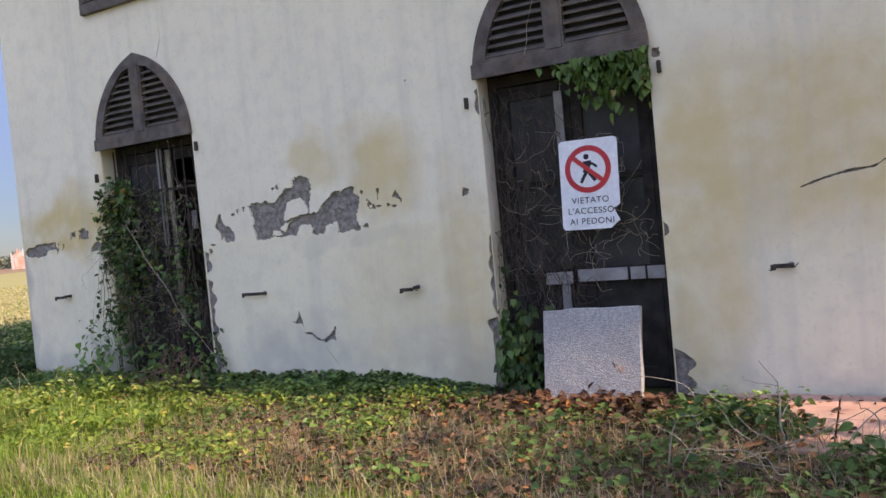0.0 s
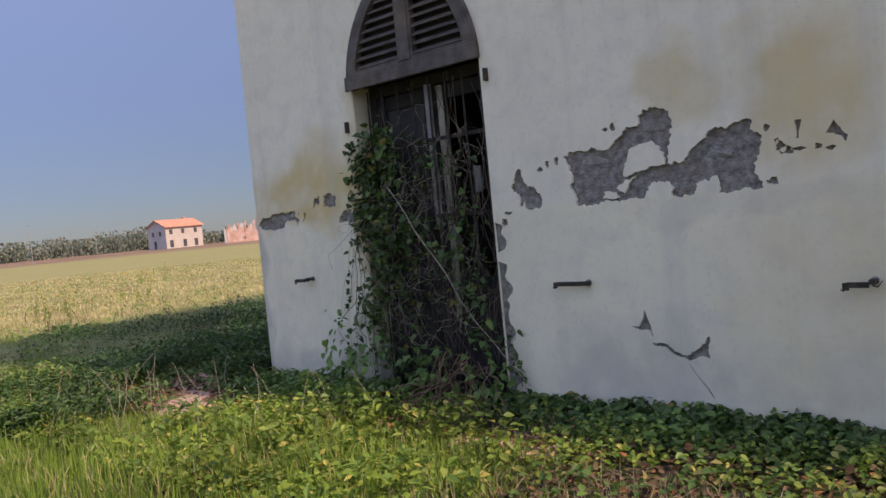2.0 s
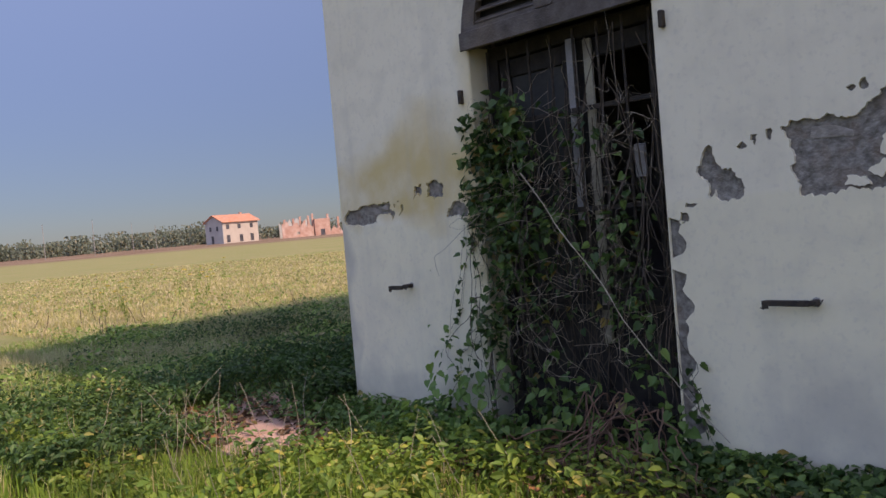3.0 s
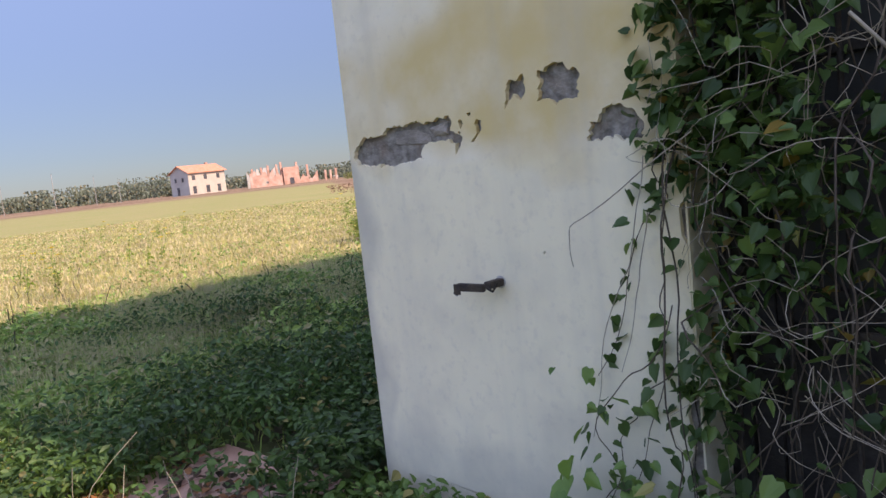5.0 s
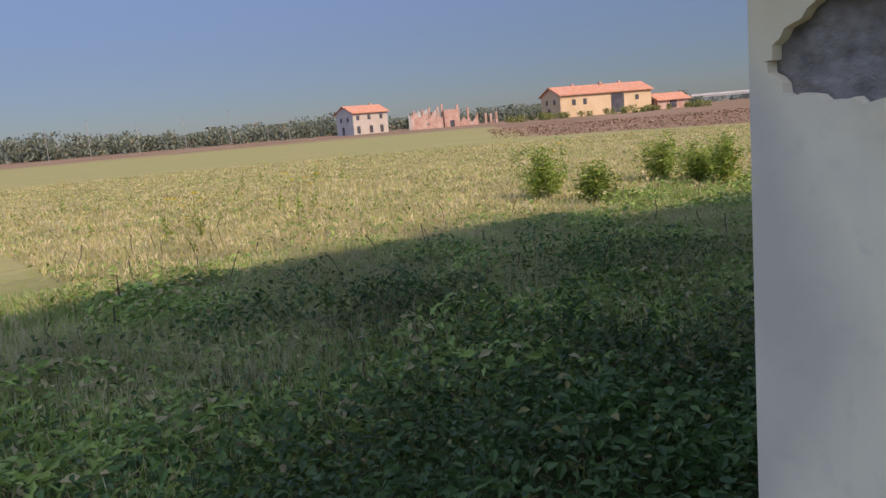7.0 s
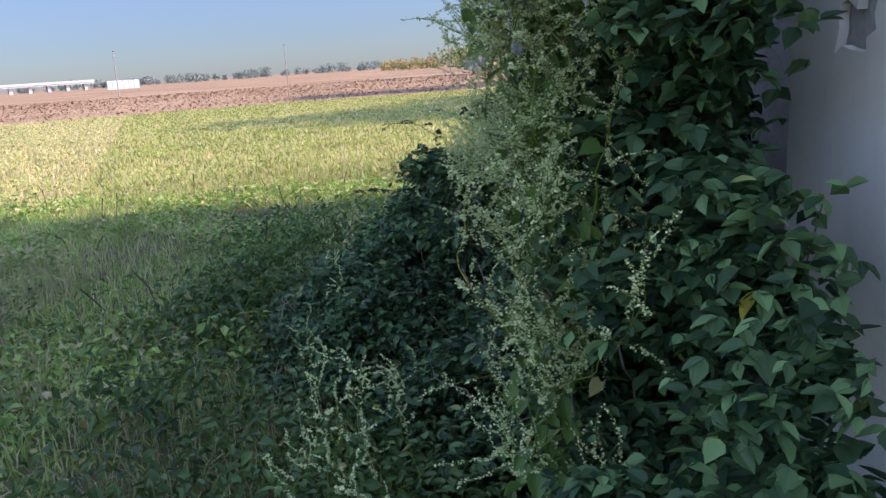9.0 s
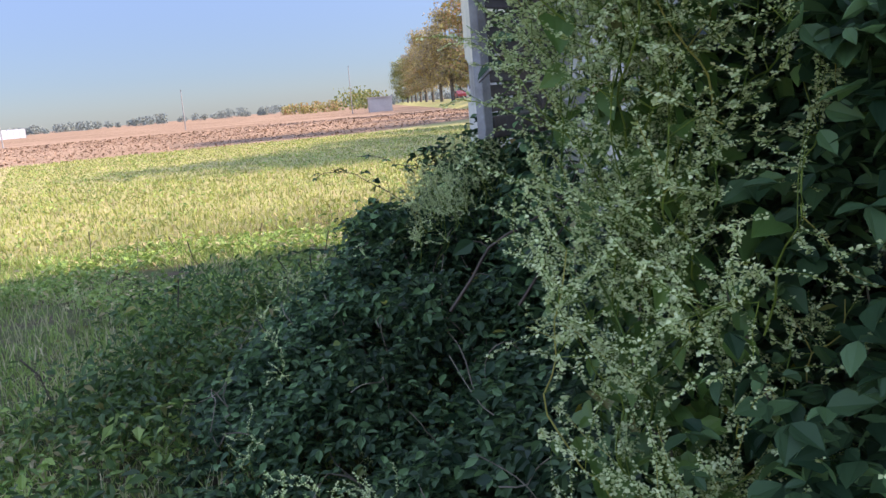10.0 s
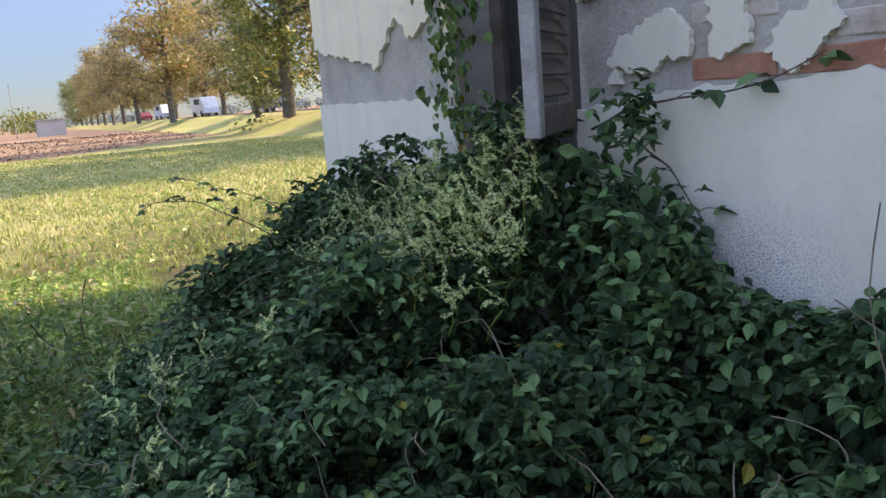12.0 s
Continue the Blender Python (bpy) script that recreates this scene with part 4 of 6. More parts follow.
def warning_sign():
    """White plate with a red ring and bar, three lines of words, one corner broken away."""
    ob = thing("warning_sign", (-1.625, 5.105, 1.425), "white warning sign with red prohibition ring and broken corner", "sign")
    ob.rotation_euler = (radians(-2), radians(1.0), 0)
    w, h, r = 0.2, 0.3, 0.03
    loop = []
    for cx, cz, a0 in ((w - r, h - r, 0), (-w + r, h - r, 90), (-w + r, -h + r, 180)):
        loop += [(cx + r * math.cos(radians(a0 + k * 15)), cz + r * math.sin(radians(a0 + k * 15))) for k in range(7)]
    loop += [(w - 0.07, -h), (w - 0.03, -h + 0.035), (w - 0.005, -h + 0.05), (w - 0.03, -h + 0.1), (w - 0.045, -h + 0.13), (w - 0.01, -h + 0.15), (w, -h + 0.16)]
    flat = lambda y: (lambda u, v, d: (u, y + d, v))
    part("plate", sheet_bm(loop, [], flat(-0.0015), 0.003), M_SIGN, ob)
    ring = sheet_bm([(x - 0.005, z + 0.1) for x, z in disc(0.158)], [[(x - 0.005, z + 0.1) for x, z in disc(0.122)]], flat(-0.0035), 0.0018)
    part("ring", ring, M_RED, ob, "red ring")
    a = math.pi * -0.22
    c, s = math.cos(a), math.sin(a)
    bar = [(-0.005 + c * u - s * v, 0.1 + s * u + c * v) for u, v in ((-0.13, -0.015), (0.13, -0.015), (0.13, 0.015), (-0.13, 0.015))]
    part("slash", sheet_bm(bar, [], flat(-0.0055), 0.0018), M_RED, ob, "red slash")
    # plain pictogram: a dot and bars
    bars = [((-0.035, 0.135), (0.02, 0.14), 0.034), ((0.0, 0.14), (-0.02, 0.075), 0.04), ((-0.012, 0.085), (-0.055, 0.012), 0.022), ((-0.005, 0.085), (0.045, 0.02), 0.022), ((0.02, 0.14), (0.06, 0.11), 0.016)]
    pic = bmesh.new()
    for (x0, z0), (x1, z1), t in bars:
        d = Vector((x1 - x0, z1 - z0)).normalized() * t / 2
        q = [(x0 - d.y, z0 + d.x), (x0 + d.y, z0 - d.x), (x1 + d.y, z1 - d.x), (x1 - d.y, z1 + d.x)]
        k = bars.index(((x0, z0), (x1, z1), t))
        lo = [pic.verts.new((x, -0.0022 - 0.0002 * k, z)) for x, z in q]
        pic.faces.new(lo)
    hd = [pic.verts.new((x - 0.012, -0.0034, z + 0.182)) for x, z in disc(0.019, 16)]
    pic.faces.new(hd)
    part("pictogram", pic, M_BLACK, ob, "black pictogram")
    face = Matrix.Rotation(radians(90), 4, "X")
    text_part("VIETATO", 0.058, (0.0, -0.0025, -0.125), face, ob)
    text_part("L'ACCESSO", 0.058, (0.0, -0.0025, -0.195), face, ob)
    text_part("AI PEDONI", 0.058, (0.005, -0.0025, -0.265), face, ob)
    return ob


warning_sign()


def stone_slab():
    bm = box_bm(-0.325, -0.03, 0, 0.325, 0.03, 0.645, 0.006)
    bmesh.ops.subdivide_edges(bm, edges=bm.edges[:], cuts=5, use_grid_fill=True)
    for v in bm.verts:
        v.co += noise.noise_vector(v.co * 9) * 0.006
        if v.co.x < -0.2 and v.co.z > 0.6:
            v.co.z -= 0.012
    ob = part("stone_slab", bm, M_SLAB)
    ob.matrix_world = pose(-1.65, 4.87, -0.02, -11, 0, 1)
    return tagged(ob, "square washed-concrete slab leaning against the door", "slab")


stone_slab()


def wall_hook(x, z, out, sway, drop, label="rusty iron shutter stay fixed in the plaster"):
    """A shutter stay: a pin in the wall, an arm and a turned-up catch."""
    ob = thing("shutter_stay", (x, FRONT, z), label, "shutter stay", "iron shutter stays")
    part("pin", box_bm(-0.014, -out * 0.55, -0.012, 0.014, 0.01, 0.012, 0.003), M_IRON, ob)
    bm = box_bm(-0.012, -0.008, -0.013, sway, 0.008, 0.013, 0.003)
    bmesh.ops.transform(bm, matrix=Matrix.Translation((0, -out * 0.55, drop)), verts=bm.verts[:])
    part("arm", bm, M_IRON, ob)
    e = sway * 0.98
    part("catch", box_bm(e - 0.015, -out * 0.55 - 0.012, drop - 0.024, e + 0.015, -out * 0.55 - 0.008, drop + 0.012, 0.002), M_IRON, ob)
    y_arm = -out * 0.55
    tip_ = [(e - 0.002, y_arm, drop), (e - 0.014, y_arm, drop - 0.012), (e - 0.012, y_arm, drop - 0.028), (e - 0.026, y_arm, drop - 0.02)]
    tubes("curl", [(np.array(tip_), 0.006, 0.003)], M_IRON, 6).parent = ob
    tail = [(0.0, y_arm, drop), (0.022, y_arm, drop - 0.01), (0.034, y_arm, drop + 0.004), (0.044, y_arm, drop + 0.018)]
    tubes("curl", [(np.array(tail), 0.005, 0.002)], M_IRON, 6).parent = ob
    cav = bmesh.new()
    bmesh.ops.create_circle(cav, cap_ends=True, radius=0.021, segments=12, matrix=Matrix.Translation((0, -0.002, 0)) @ Matrix.Rotation(radians(90), 4, "X"))
    part("rosette", cav, M_PATCH, ob)
    return ob


wall_hook(-7.085, 0.885, 0.13, -0.125, -0.008)
wall_hook(-4.56, 0.81, 0.09, -0.2, 0.0)
wall_hook(-3.05, 0.795, 0.12, -0.11, -0.012)
wall_hook(-0.44, 0.81, 0.08, -0.1, 0.0)
for x, z in ((-6.5, 2.0), (-2.5, 2.1), (-1.12, 2.12), (-5.17, 2.14)):
    h = thing("iron_peg", (x, FRONT, z), "small rusty iron peg in the plaster", "peg", "iron pegs by the doorways")
    part("pin", box_bm(-0.012, -0.03, -0.04, 0.012, 0.005, 0.04, 0.004), M_IRON, h)


def upper_shutter():
    ob = thing("upper_shutter", (-5.91, FRONT, 3.54), "closed weathered wooden louvred shutter of an upper window", "shutter")
    part("bottom_rail", box_bm(-0.54, -0.05, 0, 0.54, 0.0, 0.1, 0.005), M_WOOD, ob)
    for x in (-0.54, -0.035, 0.47):
        part("stile", box_bm(x, -0.048, 0.102, x + 0.07, 0.0, 1.35, 0.005), M_WOOD, ob)
    part("top_rail", box_bm(-0.54, -0.05, 1.352, 0.54, 0.0, 1.44, 0.005), M_WOOD, ob)
    for x0, x1 in ((-0.468, -0.037), (0.037, 0.468)):
        for i in range(20):
            bm = box_bm(x0, -0.026, -0.004, x1, 0.026, 0.004)
            bmesh.ops.transform(bm, matrix=Matrix.Translation((0, -0.024, 0.13 + i * 0.06)) @ Matrix.Rotation(radians(40), 4, "X"), verts=bm.verts[:])
            part("slat", bm, M_WOOD, ob)


upper_shutter()


def side_shutter():
    """The leaf at the side window, swung out from the wall."""
    hinge, tip = Vector((-7.79, 9.11, 0)), Vector((-8.12, 8.85, 0))
    d = (tip - hinge)
    w = d.length
    ob = thing("window_shutter", (hinge.x, hinge.y, 1.25), "open louvred wooden shutter leaf with peeling grey stiles", "shutter")
    ob.rotation_euler = (0, 0, math.atan2(d.y, d.x))
    part("outer_stile", box_bm(w - 0.05, -0.02, 0, w, 0.02, 1.5, 0.004), M_WOOD_PALE, ob, "pale peeling outer stile")
    part("inner_stile", box_bm(0.0, -0.02, 0, 0.055, 0.02, 1.5, 0.004), M_WOOD, ob)
    for z in (0.0, 0.72, 1.42):
        part("rail", box_bm(0.057, -0.018, z, w - 0.062, 0.018, z + 0.08, 0.004), M_WOOD, ob)
    for z0, n in ((0.1, 11), (0.82, 11)):
        for i in range(n):
            bm = box_bm(0.057, -0.024, -0.004, w - 0.062, 0.024, 0.004)
            bmesh.ops.transform(bm, matrix=Matrix.Translation((0, 0, z0 + 0.02 + i * 0.053)) @ Matrix.Rotation(radians(-58), 4, "X"), verts=bm.verts[:])
            part("slat", bm, M_WOOD, ob)
    return ob


side_shutter()
win = tagged(thing("window_1", (WEST + 0.2, 9.46, 1.05), "dark broken side window with a wooden frame", "window", kind="structure"))
for y in (-0.34, 0.27):
    part("window_frame", box_bm(-0.03, y, 0, 0.03, y + 0.07, 1.45, 0.004), M_WOOD, win)
for z in (0.0, 0.7, 1.38):
    part("window_frame", box_bm(-0.028, -0.268, z, 0.028, 0.268, z + 0.06, 0.004), M_WOOD, win)
for z0, z1 in ((0.062, 0.698), (0.762, 1.378)):
    part("pane", box_bm(-0.003, -0.268, z0, 0.003, 0.268, z1), M_GLASS, win)

# pavement of pink tiles round the foot of the walls
pavement = tagged(part("pavement", box_bm(-8.95, 4.0, -0.06, 3.2, FRONT - 0.003, -0.004), M_MORTAR), "old tiled pavement strip buried under leaves", "pavement", kind="structure")


# ---- plants
def stuff(ob, label, category):
    return tagged(ob, label, category, kind="stuff")


def spots(n, x0, x1, y0, y1):
    return np.column_stack([RNG.uniform(x0, x1, n), RNG.uniform(y0, y1, n)])


def patchy(xy, scale, seed, cut):
    """Keeps the points where a slow noise is high."""
    k = np.array([noise.noise((x * scale + seed, y * scale, seed)) for x, y in xy])
    return xy[k + RNG.normal(0, 0.12, len(xy)) > cut]


def in_house(xy, gap=0.02):
    return (xy[:, 0] > WEST - gap) & (xy[:, 1] > FRONT - gap)


def keep_out(xy, gap=0.02):
    return xy[~in_house(xy, gap)]


def over_path(xy):
    return (np.abs(xy[:, 0] - np.interp(xy[:, 1], [0.0, 1.5, 4.1, 4.6, 5.1, 5.9, 7.3], [0.0, -2.7, -6.8, -7.7, -8.4, -8.67, -9.28])) < 0.25) & (xy[:, 1] < 7.6)


def bare_tiles(xy):
    """Where the pavement still shows."""
    x, y = xy[:, 0], xy[:, 1]
    return (np.hypot((x + 7.95) / 0.8, (y - 4.4) / 0.36) < 1) | (np.hypot((x + 8.5) / 0.33, (y - 4.85) / 0.42) < 1) | ((x > -0.36 + 0.12 * np.sin(y * 9)) & (y > 3.95)) | (np.hypot((x + 4.65) / 0.3, (y - 4.45) / 0.14) < 1)


# front lawn, lush and low
g = keep_out(spots(90000, -10.0, 1.2, 1.6, 4.85))
g = patchy(g, 0.8, 3.0, -0.2)
g = g[~bare_tiles(g)]
g = g[RNG.random(len(g)) > 0.85 * np.clip((g[:, 0] + 4.3) / 1.6, 0, 1) * np.clip((g[:, 1] - 2.7) / 0.5, 0, 1)]
stuff(blades("lawn_grass", g, 0.09, 0.006, L_GRASS, 0.5), "short green grass with dry straws before the house", "grass")
y_ = keep_out(patchy(spots(26000, -8.8, -2.6, 3.1, 4.9), 1.1, 9.0, 0.05))
y_ = y_[(y_[:, 0] > -7.1) | (y_[:, 1] < 3.6)]
stuff(leaves("low_weeds", np.column_stack([y_, RNG.uniform(0.02, 0.13, len(y_))]), 0.036, L_BRIGHT, tilt=(-0.3, 0.6), wide=1.15), "low bright green weeds and strawberry leaves", "weeds")
r = spots(8500, -4.3, 0.9, 3.0, 5.1)
r = r[~bare_tiles(r) | (RNG.random(len(r)) < 0.12)]
stuff(leaves("fallen_leaves", np.column_stack([r, RNG.uniform(0.01, 0.07, len(r)) * np.clip((5.3 - r[:, 1]) * 1.6, 0.3, 1)]), 0.05, L_DEAD, tilt=(-0.4, 0.4), wide=1.3), "fallen brown and reddish leaves on the ground", "dead leaves")
r2 = spots(900, -6.6, -4.4, 4.4, 5.1)
stuff(leaves("fallen_leaves", np.column_stack([r2, RNG.uniform(0.02, 0.08, len(r2))]), 0.045, L_DEAD, tilt=(-0.4, 0.4), wide=1.2), "dead leaves under the overgrown doorway", "dead leaves")
r4 = patchy(spots(1500, -8.95, -7.0, 4.0, 4.95), 2.2, 7.0, -0.1)
stuff(leaves("fallen_leaves", np.column_stack([r4, RNG.uniform(0.028, 0.06, len(r4))]), 0.05, L_DEAD, tilt=(-0.4, 0.4), wide=1.2), "dead leaves strewn over the bare tiles by the corner", "dead leaves")
r5 = patchy(spots(2600, -8.95, -7.0, 4.0, 5.0), 2.6, 15.0, 0.05)
stuff(leaves("low_weeds", np.column_stack([r5, RNG.uniform(0.04, 0.14, len(r5))]), 0.05, L_GROUND, tilt=(-0.3, 0.7), wide=1.0), "green weeds creeping over the tiles by the corner", "weeds")
r3 = patchy(spots(6500, -4.2, 0.9, 3.1, 4.95), 1.6, 4.0, 0.12)
r3 = r3[~bare_tiles(r3)]
stuff(leaves("low_weeds", np.column_stack([r3, RNG.uniform(0.02, 0.13, len(r3))]), 0.044, L_GROUND, tilt=(-0.3, 0.5), wide=1.3), "dull green and yellowing weeds among dead leaves", "weeds")
stuff(blades("dry_straw", spots(7500, -4.6, 1.2, 2.6, 4.2), 0.15, 0.004, leaf_mat("straw", (0.32, 0.25, 0.15), (0.48, 0.4, 0.26)), 1.2), "dry straw and dead stalks", "straw")
# taller sunlit tufts and broad-leaved weeds between the lawn and the wall
tuft = np.concatenate([c_ + RNG.normal(0, 0.07, (44, 2)) for c_ in spots(150, -9.2, -4.4, 2.5, 4.1)])
tuft = tuft[~bare_tiles(tuft) & ~((tuft[:, 0] < -6.9) & (tuft[:, 1] > 3.6))]
stuff(blades("grass_tufts", tuft, 0.2, 0.006, L_GRASS, 0.5), "tall yellow-green grass tufts in the sun", "grass")
herb, herb_z = [], []
for c_ in spots(210, -9.0, -4.3, 3.2, 4.75):
    if bare_tiles(c_[None])[0] or (c_[0] < -6.9 and c_[1] > 3.45):
        continue
    k_ = RNG.integers(12, 34)
    top_ = RNG.uniform(0.1, 0.27)
    herb.append(c_ + RNG.normal(0, 0.055, (k_, 2)))
    herb_z.append(RNG.uniform(0.2, 1.0, k_) * top_)
stuff(leaves("low_weeds", np.column_stack([np.concatenate(herb), np.concatenate(herb_z)]), 0.055, L_BRIGHT, tilt=(-0.3, 0.8), wide=0.9), "bright broad-leaved weeds standing in clumps", "weeds")
# ivy along the foot of the wall
f = spots(7000, -5.25, -2.45, 4.72, 5.15)
hz = 0.05 + 0.17 * np.clip((f[:, 1] - 4.72) / 0.4, 0, 1) * (0.5 + 0.8 * np.array([abs(noise.noise((x * 2.2, 0, 3))) for x in f[:, 0]])) * np.clip((-2.5 - f[:, 0]) / 0.7, 0.1, 1)
stuff(leaves("ground_ivy", np.column_stack([f, hz * RNG.uniform(0.15, 1.0, len(f)) ** 0.6]), 0.05, L_IVY, tilt=(0.0, 0.9), wide=1.25), "dark ground ivy along the foot of the wall", "ivy")
f = spots(3000, -7.9, -6.2, 4.5, 5.14)
f = f[~bare_tiles(f)]
hz = 0.05 + 0.1 * np.clip((f[:, 1] - 4.5) / 0.6, 0, 1)
stuff(leaves("ground_ivy", np.column_stack([f, hz * RNG.uniform(0.1, 1.0, len(f)) ** 0.6]), 0.05, L_GROUND, tilt=(0.0, 0.9), wide=1.1), "green weeds crowding the corner of the wall", "weeds")

def within(line, x0, x1):
    line[:, 0] = np.clip(line[:, 0], x0, x1)
    return line


# creeper that covers the first doorway
def creeper(name, label, n, place, size, material, tilt=(0.5, 1.4), wide=1.25):
    p = np.array([place() for _ in range(n)])
    yaw = -np.pi / 2 + RNG.normal(0, 1.3, n)
    return stuff(leaves(name, p, size, material, yaw=yaw, tilt=tilt, wide=wide * 0.85, heart=True), label, "creeper")


# where the creeper hangs: middle, spread across and up, share of the leaves
CURTAIN = [(-6.3, 1.6, 0.15, 0.24, 0.3), (-6.12, 1.25, 0.18, 0.26, 0.2), (-6.42, 1.25, 0.1, 0.2, 0.08), (-6.36, 0.72, 0.1, 0.22, 0.07), (-5.95, 0.9, 0.25, 0.3, 0.06), (-5.4, 0.95, 0.1, 0.28, 0.07), (-5.75, 1.72, 0.3, 0.1, 0.02), (-5.85, 0.22, 0.4, 0.14, 0.07)]
tuft_at, tuft_of = [], []
for x, z, sx, sz, share in CURTAIN:
    for _ in range(int(230 * share)):
        q = (RNG.normal(x, sx), RNG.normal(z, sz))
        if -6.5 < q[0] < -5.22 and 0.05 < q[1] < 1.93:
            tuft_at.append((q[0], FRONT - RNG.uniform(-0.09, 0.07) - 0.1 * RNG.random() * (q[0] > -6.15), q[1]))


def door_curtain():
    c_ = np.array(tuft_at[RNG.integers(len(tuft_at))]) + RNG.normal(0, 1, 3) * np.array((0.05, 0.035, 0.06))
    if c_[0] < -6.42:
        c_[1] = min(c_[1], FRONT - 0.012)
    return c_


creeper("door_creeper", "thick green creeper hanging over the old doorway", 1450, door_curtain, 0.044, L_IVY, tilt=(-0.4, 1.2))
creeper("door_creeper", "green creeper hanging under the arched shutter", 420, lambda: (min(-1.2, RNG.normal(-1.42, 0.17)), FRONT - RNG.uniform(-0.02, 0.08), 2.26 - abs(RNG.normal(0, 0.13))), 0.06, L_GROUND)
creeper("door_creeper", "bright creeper and weeds at the foot of the overgrown doorway", 420, lambda: (RNG.uniform(-6.9, -5.1), FRONT - RNG.uniform(0.02, 0.3), abs(RNG.normal(0.08, 0.2))), 0.055, L_GROUND, tilt=(0.1, 1.1))
creeper("door_creeper", "light green creeper leaves hanging in the doorway", 620, door_curtain, 0.048, L_IVY, tilt=(-0.4, 1.1))
creeper("door_creeper", "creeper leaves at the foot of the door", 420, lambda: (-2.38 + abs(RNG.normal(0, 0.13)), FRONT - RNG.uniform(-0.1, 0.12), abs(RNG.normal(0.1, 0.25))), 0.065, L_IVY)
# thin trailing shoots with single leaves over the wall beside the doorway, and along the pale cane's foot
trail, trail_leaf = [], []
for a, b in (((-6.46, 5.12, 1.28), (-6.72, 5.13, 0.62)), ((-6.46, 5.12, 1.1), (-6.62, 5.12, 0.3)), ((-6.45, 5.1, 0.85), (-6.6, 5.1, 0.15)), ((-6.44, 5.1, 0.7), (-6.8, 5.08, 0.06)), ((-6.6, 5.1, 0.32), (-6.95, 5.09, 0.12)), ((-5.2, 5.1, 0.55), (-4.95, 5.08, 0.12)), ((-5.24, 5.1, 0.8), (-5.08, 5.08, 0.3))):
    ln = wander(a, b, 10, 0.09)
    ln[:, 1] = np.minimum(ln[:, 1], FRONT - 0.012)
    trail.append((ln, 0.0022, 0.0012))
    trail_leaf += [q + RNG.normal(0, 0.018, 3) - np.array((0, 0.02, 0)) for q in ln[8:] for _ in range(1 + (RNG.random() < 0.6))]
stuff(tubes("creeper_stems", trail, M_STEM), "thin bare creeper shoots on the plaster", "stems")
stuff(leaves("door_creeper", trail_leaf, 0.04, L_IVY, tilt=(0.1, 1.2), wide=1.1, heart=True), "single creeper leaves trailing over the plaster", "creeper")
vines = []
for i in range(60):
    x = RNG.uniform(-6.42, -5.25)
    a = (x, FRONT + RNG.uniform(-0.05, 0.1), RNG.uniform(1.0, 2.2))
    vines.append((within(wander(a, (x + RNG.normal(0, 0.25), FRONT - RNG.uniform(-0.08, 0.08), RNG.uniform(0.0, 0.6)), 12, 0.16), -6.45, -5.24), 0.0035, 0.0018))
stuff(tubes("creeper_stems", vines, M_STEM), "tangled brown creeper stems in the doorway", "stems")
vines = []
for i in range(110):
    a = (RNG.uniform(-2.36, -1.9), FRONT + RNG.uniform(0.05, 0.14), RNG.uniform(0.9, 2.2))
    b = (a[0] + RNG.normal(0.08, 0.22), FRONT + RNG.uniform(0.04, 0.14), max(0.2, a[2] - RNG.uniform(0.2, 1.3)))
    ln = within(wander(a, b, 12, 0.2), -2.37, -1.2)
    ln[:, 1] = np.clip(ln[:, 1], FRONT + 0.0, FRONT + 0.15)
    vines.append((ln, 0.003, 0.0015))
stuff(tubes("creeper_stems", vines, M_STEM), "dry creeper stems over the second door", "stems")
vines = []
for i in range(115):
    a = (RNG.uniform(-6.4, -5.3), FRONT - RNG.uniform(-0.02, 0.08), RNG.uniform(0.5, 1.9))
    an = RNG.uniform(0, 6.3)
    L = RNG.uniform(0.2, 0.6)
    vines.append((within(wander(a, (min(-5.25, max(-6.42, a[0] + L * math.cos(an))), a[1] - 0.03, max(0.1, a[2] + L * math.sin(an))), 9, 0.14), -6.44, -5.24), 0.0014, 0.0007))
stuff(tubes("creeper_stems", vines, M_STEM_PALE), "pale dry tendrils in the overgrown doorway", "stems")
vines = []
for i in range(46):
    a = (RNG.uniform(-2.2, -1.3), FRONT + RNG.uniform(0.02, 0.08), RNG.uniform(0.9, 1.9))
    an = RNG.uniform(0, 6.3)
    L = RNG.uniform(0.15, 0.5)
    vines.append((wander(a, (min(-1.22, max(-2.38, a[0] + L * math.cos(an))), a[1] - 0.03, a[2] + L * math.sin(an)), 8, 0.08), 0.002, 0.001))
stuff(tubes("creeper_stems", vines, M_STEM_PALE), "pale dry tendrils crossing the second door", "stems")
line = [(wander((-5.95, 4.98, 1.5), (-4.88, 4.95, 0.22), 14, 0.05), 0.0042, 0.002), (wander((-6.5, 5.1, 1.25), (-6.72, 5.08, 0.45), 12, 0.05), 0.002, 0.0012),
        (wander((-6.5, 5.1, 1.1), (-6.62, 5.1, 0.65), 10, 0.04), 0.002, 0.0012), (wander((-6.35, 5.08, 1.3), (-6.75, 5.1, 0.95), 9, 0.05), 0.002, 0.0012),
        (wander((-2.0, 5.1, 2.35), (-1.9, 5.08, 2.7), 6, 0.03), 0.003, 0.002)]
stuff(tubes("pale_cane", line, M_STEM_PALE), "long pale cane leaning across the doorway", "stems")
cane = [(wander((RNG.uniform(-5.7, -5.25), 5.05, RNG.uniform(0.05, 0.4)), (RNG.uniform(-6.0, -4.8), 4.65, 0.03), 8, 0.12), 0.005, 0.003) for _ in range(40)]
stuff(tubes("dead_canes", cane, mat("red_cane", (0.13, 0.07, 0.05), (0.2, 0.12, 0.085), 10, 0.8, 0.2)), "heap of dead reddish canes", "stems")
tall = []
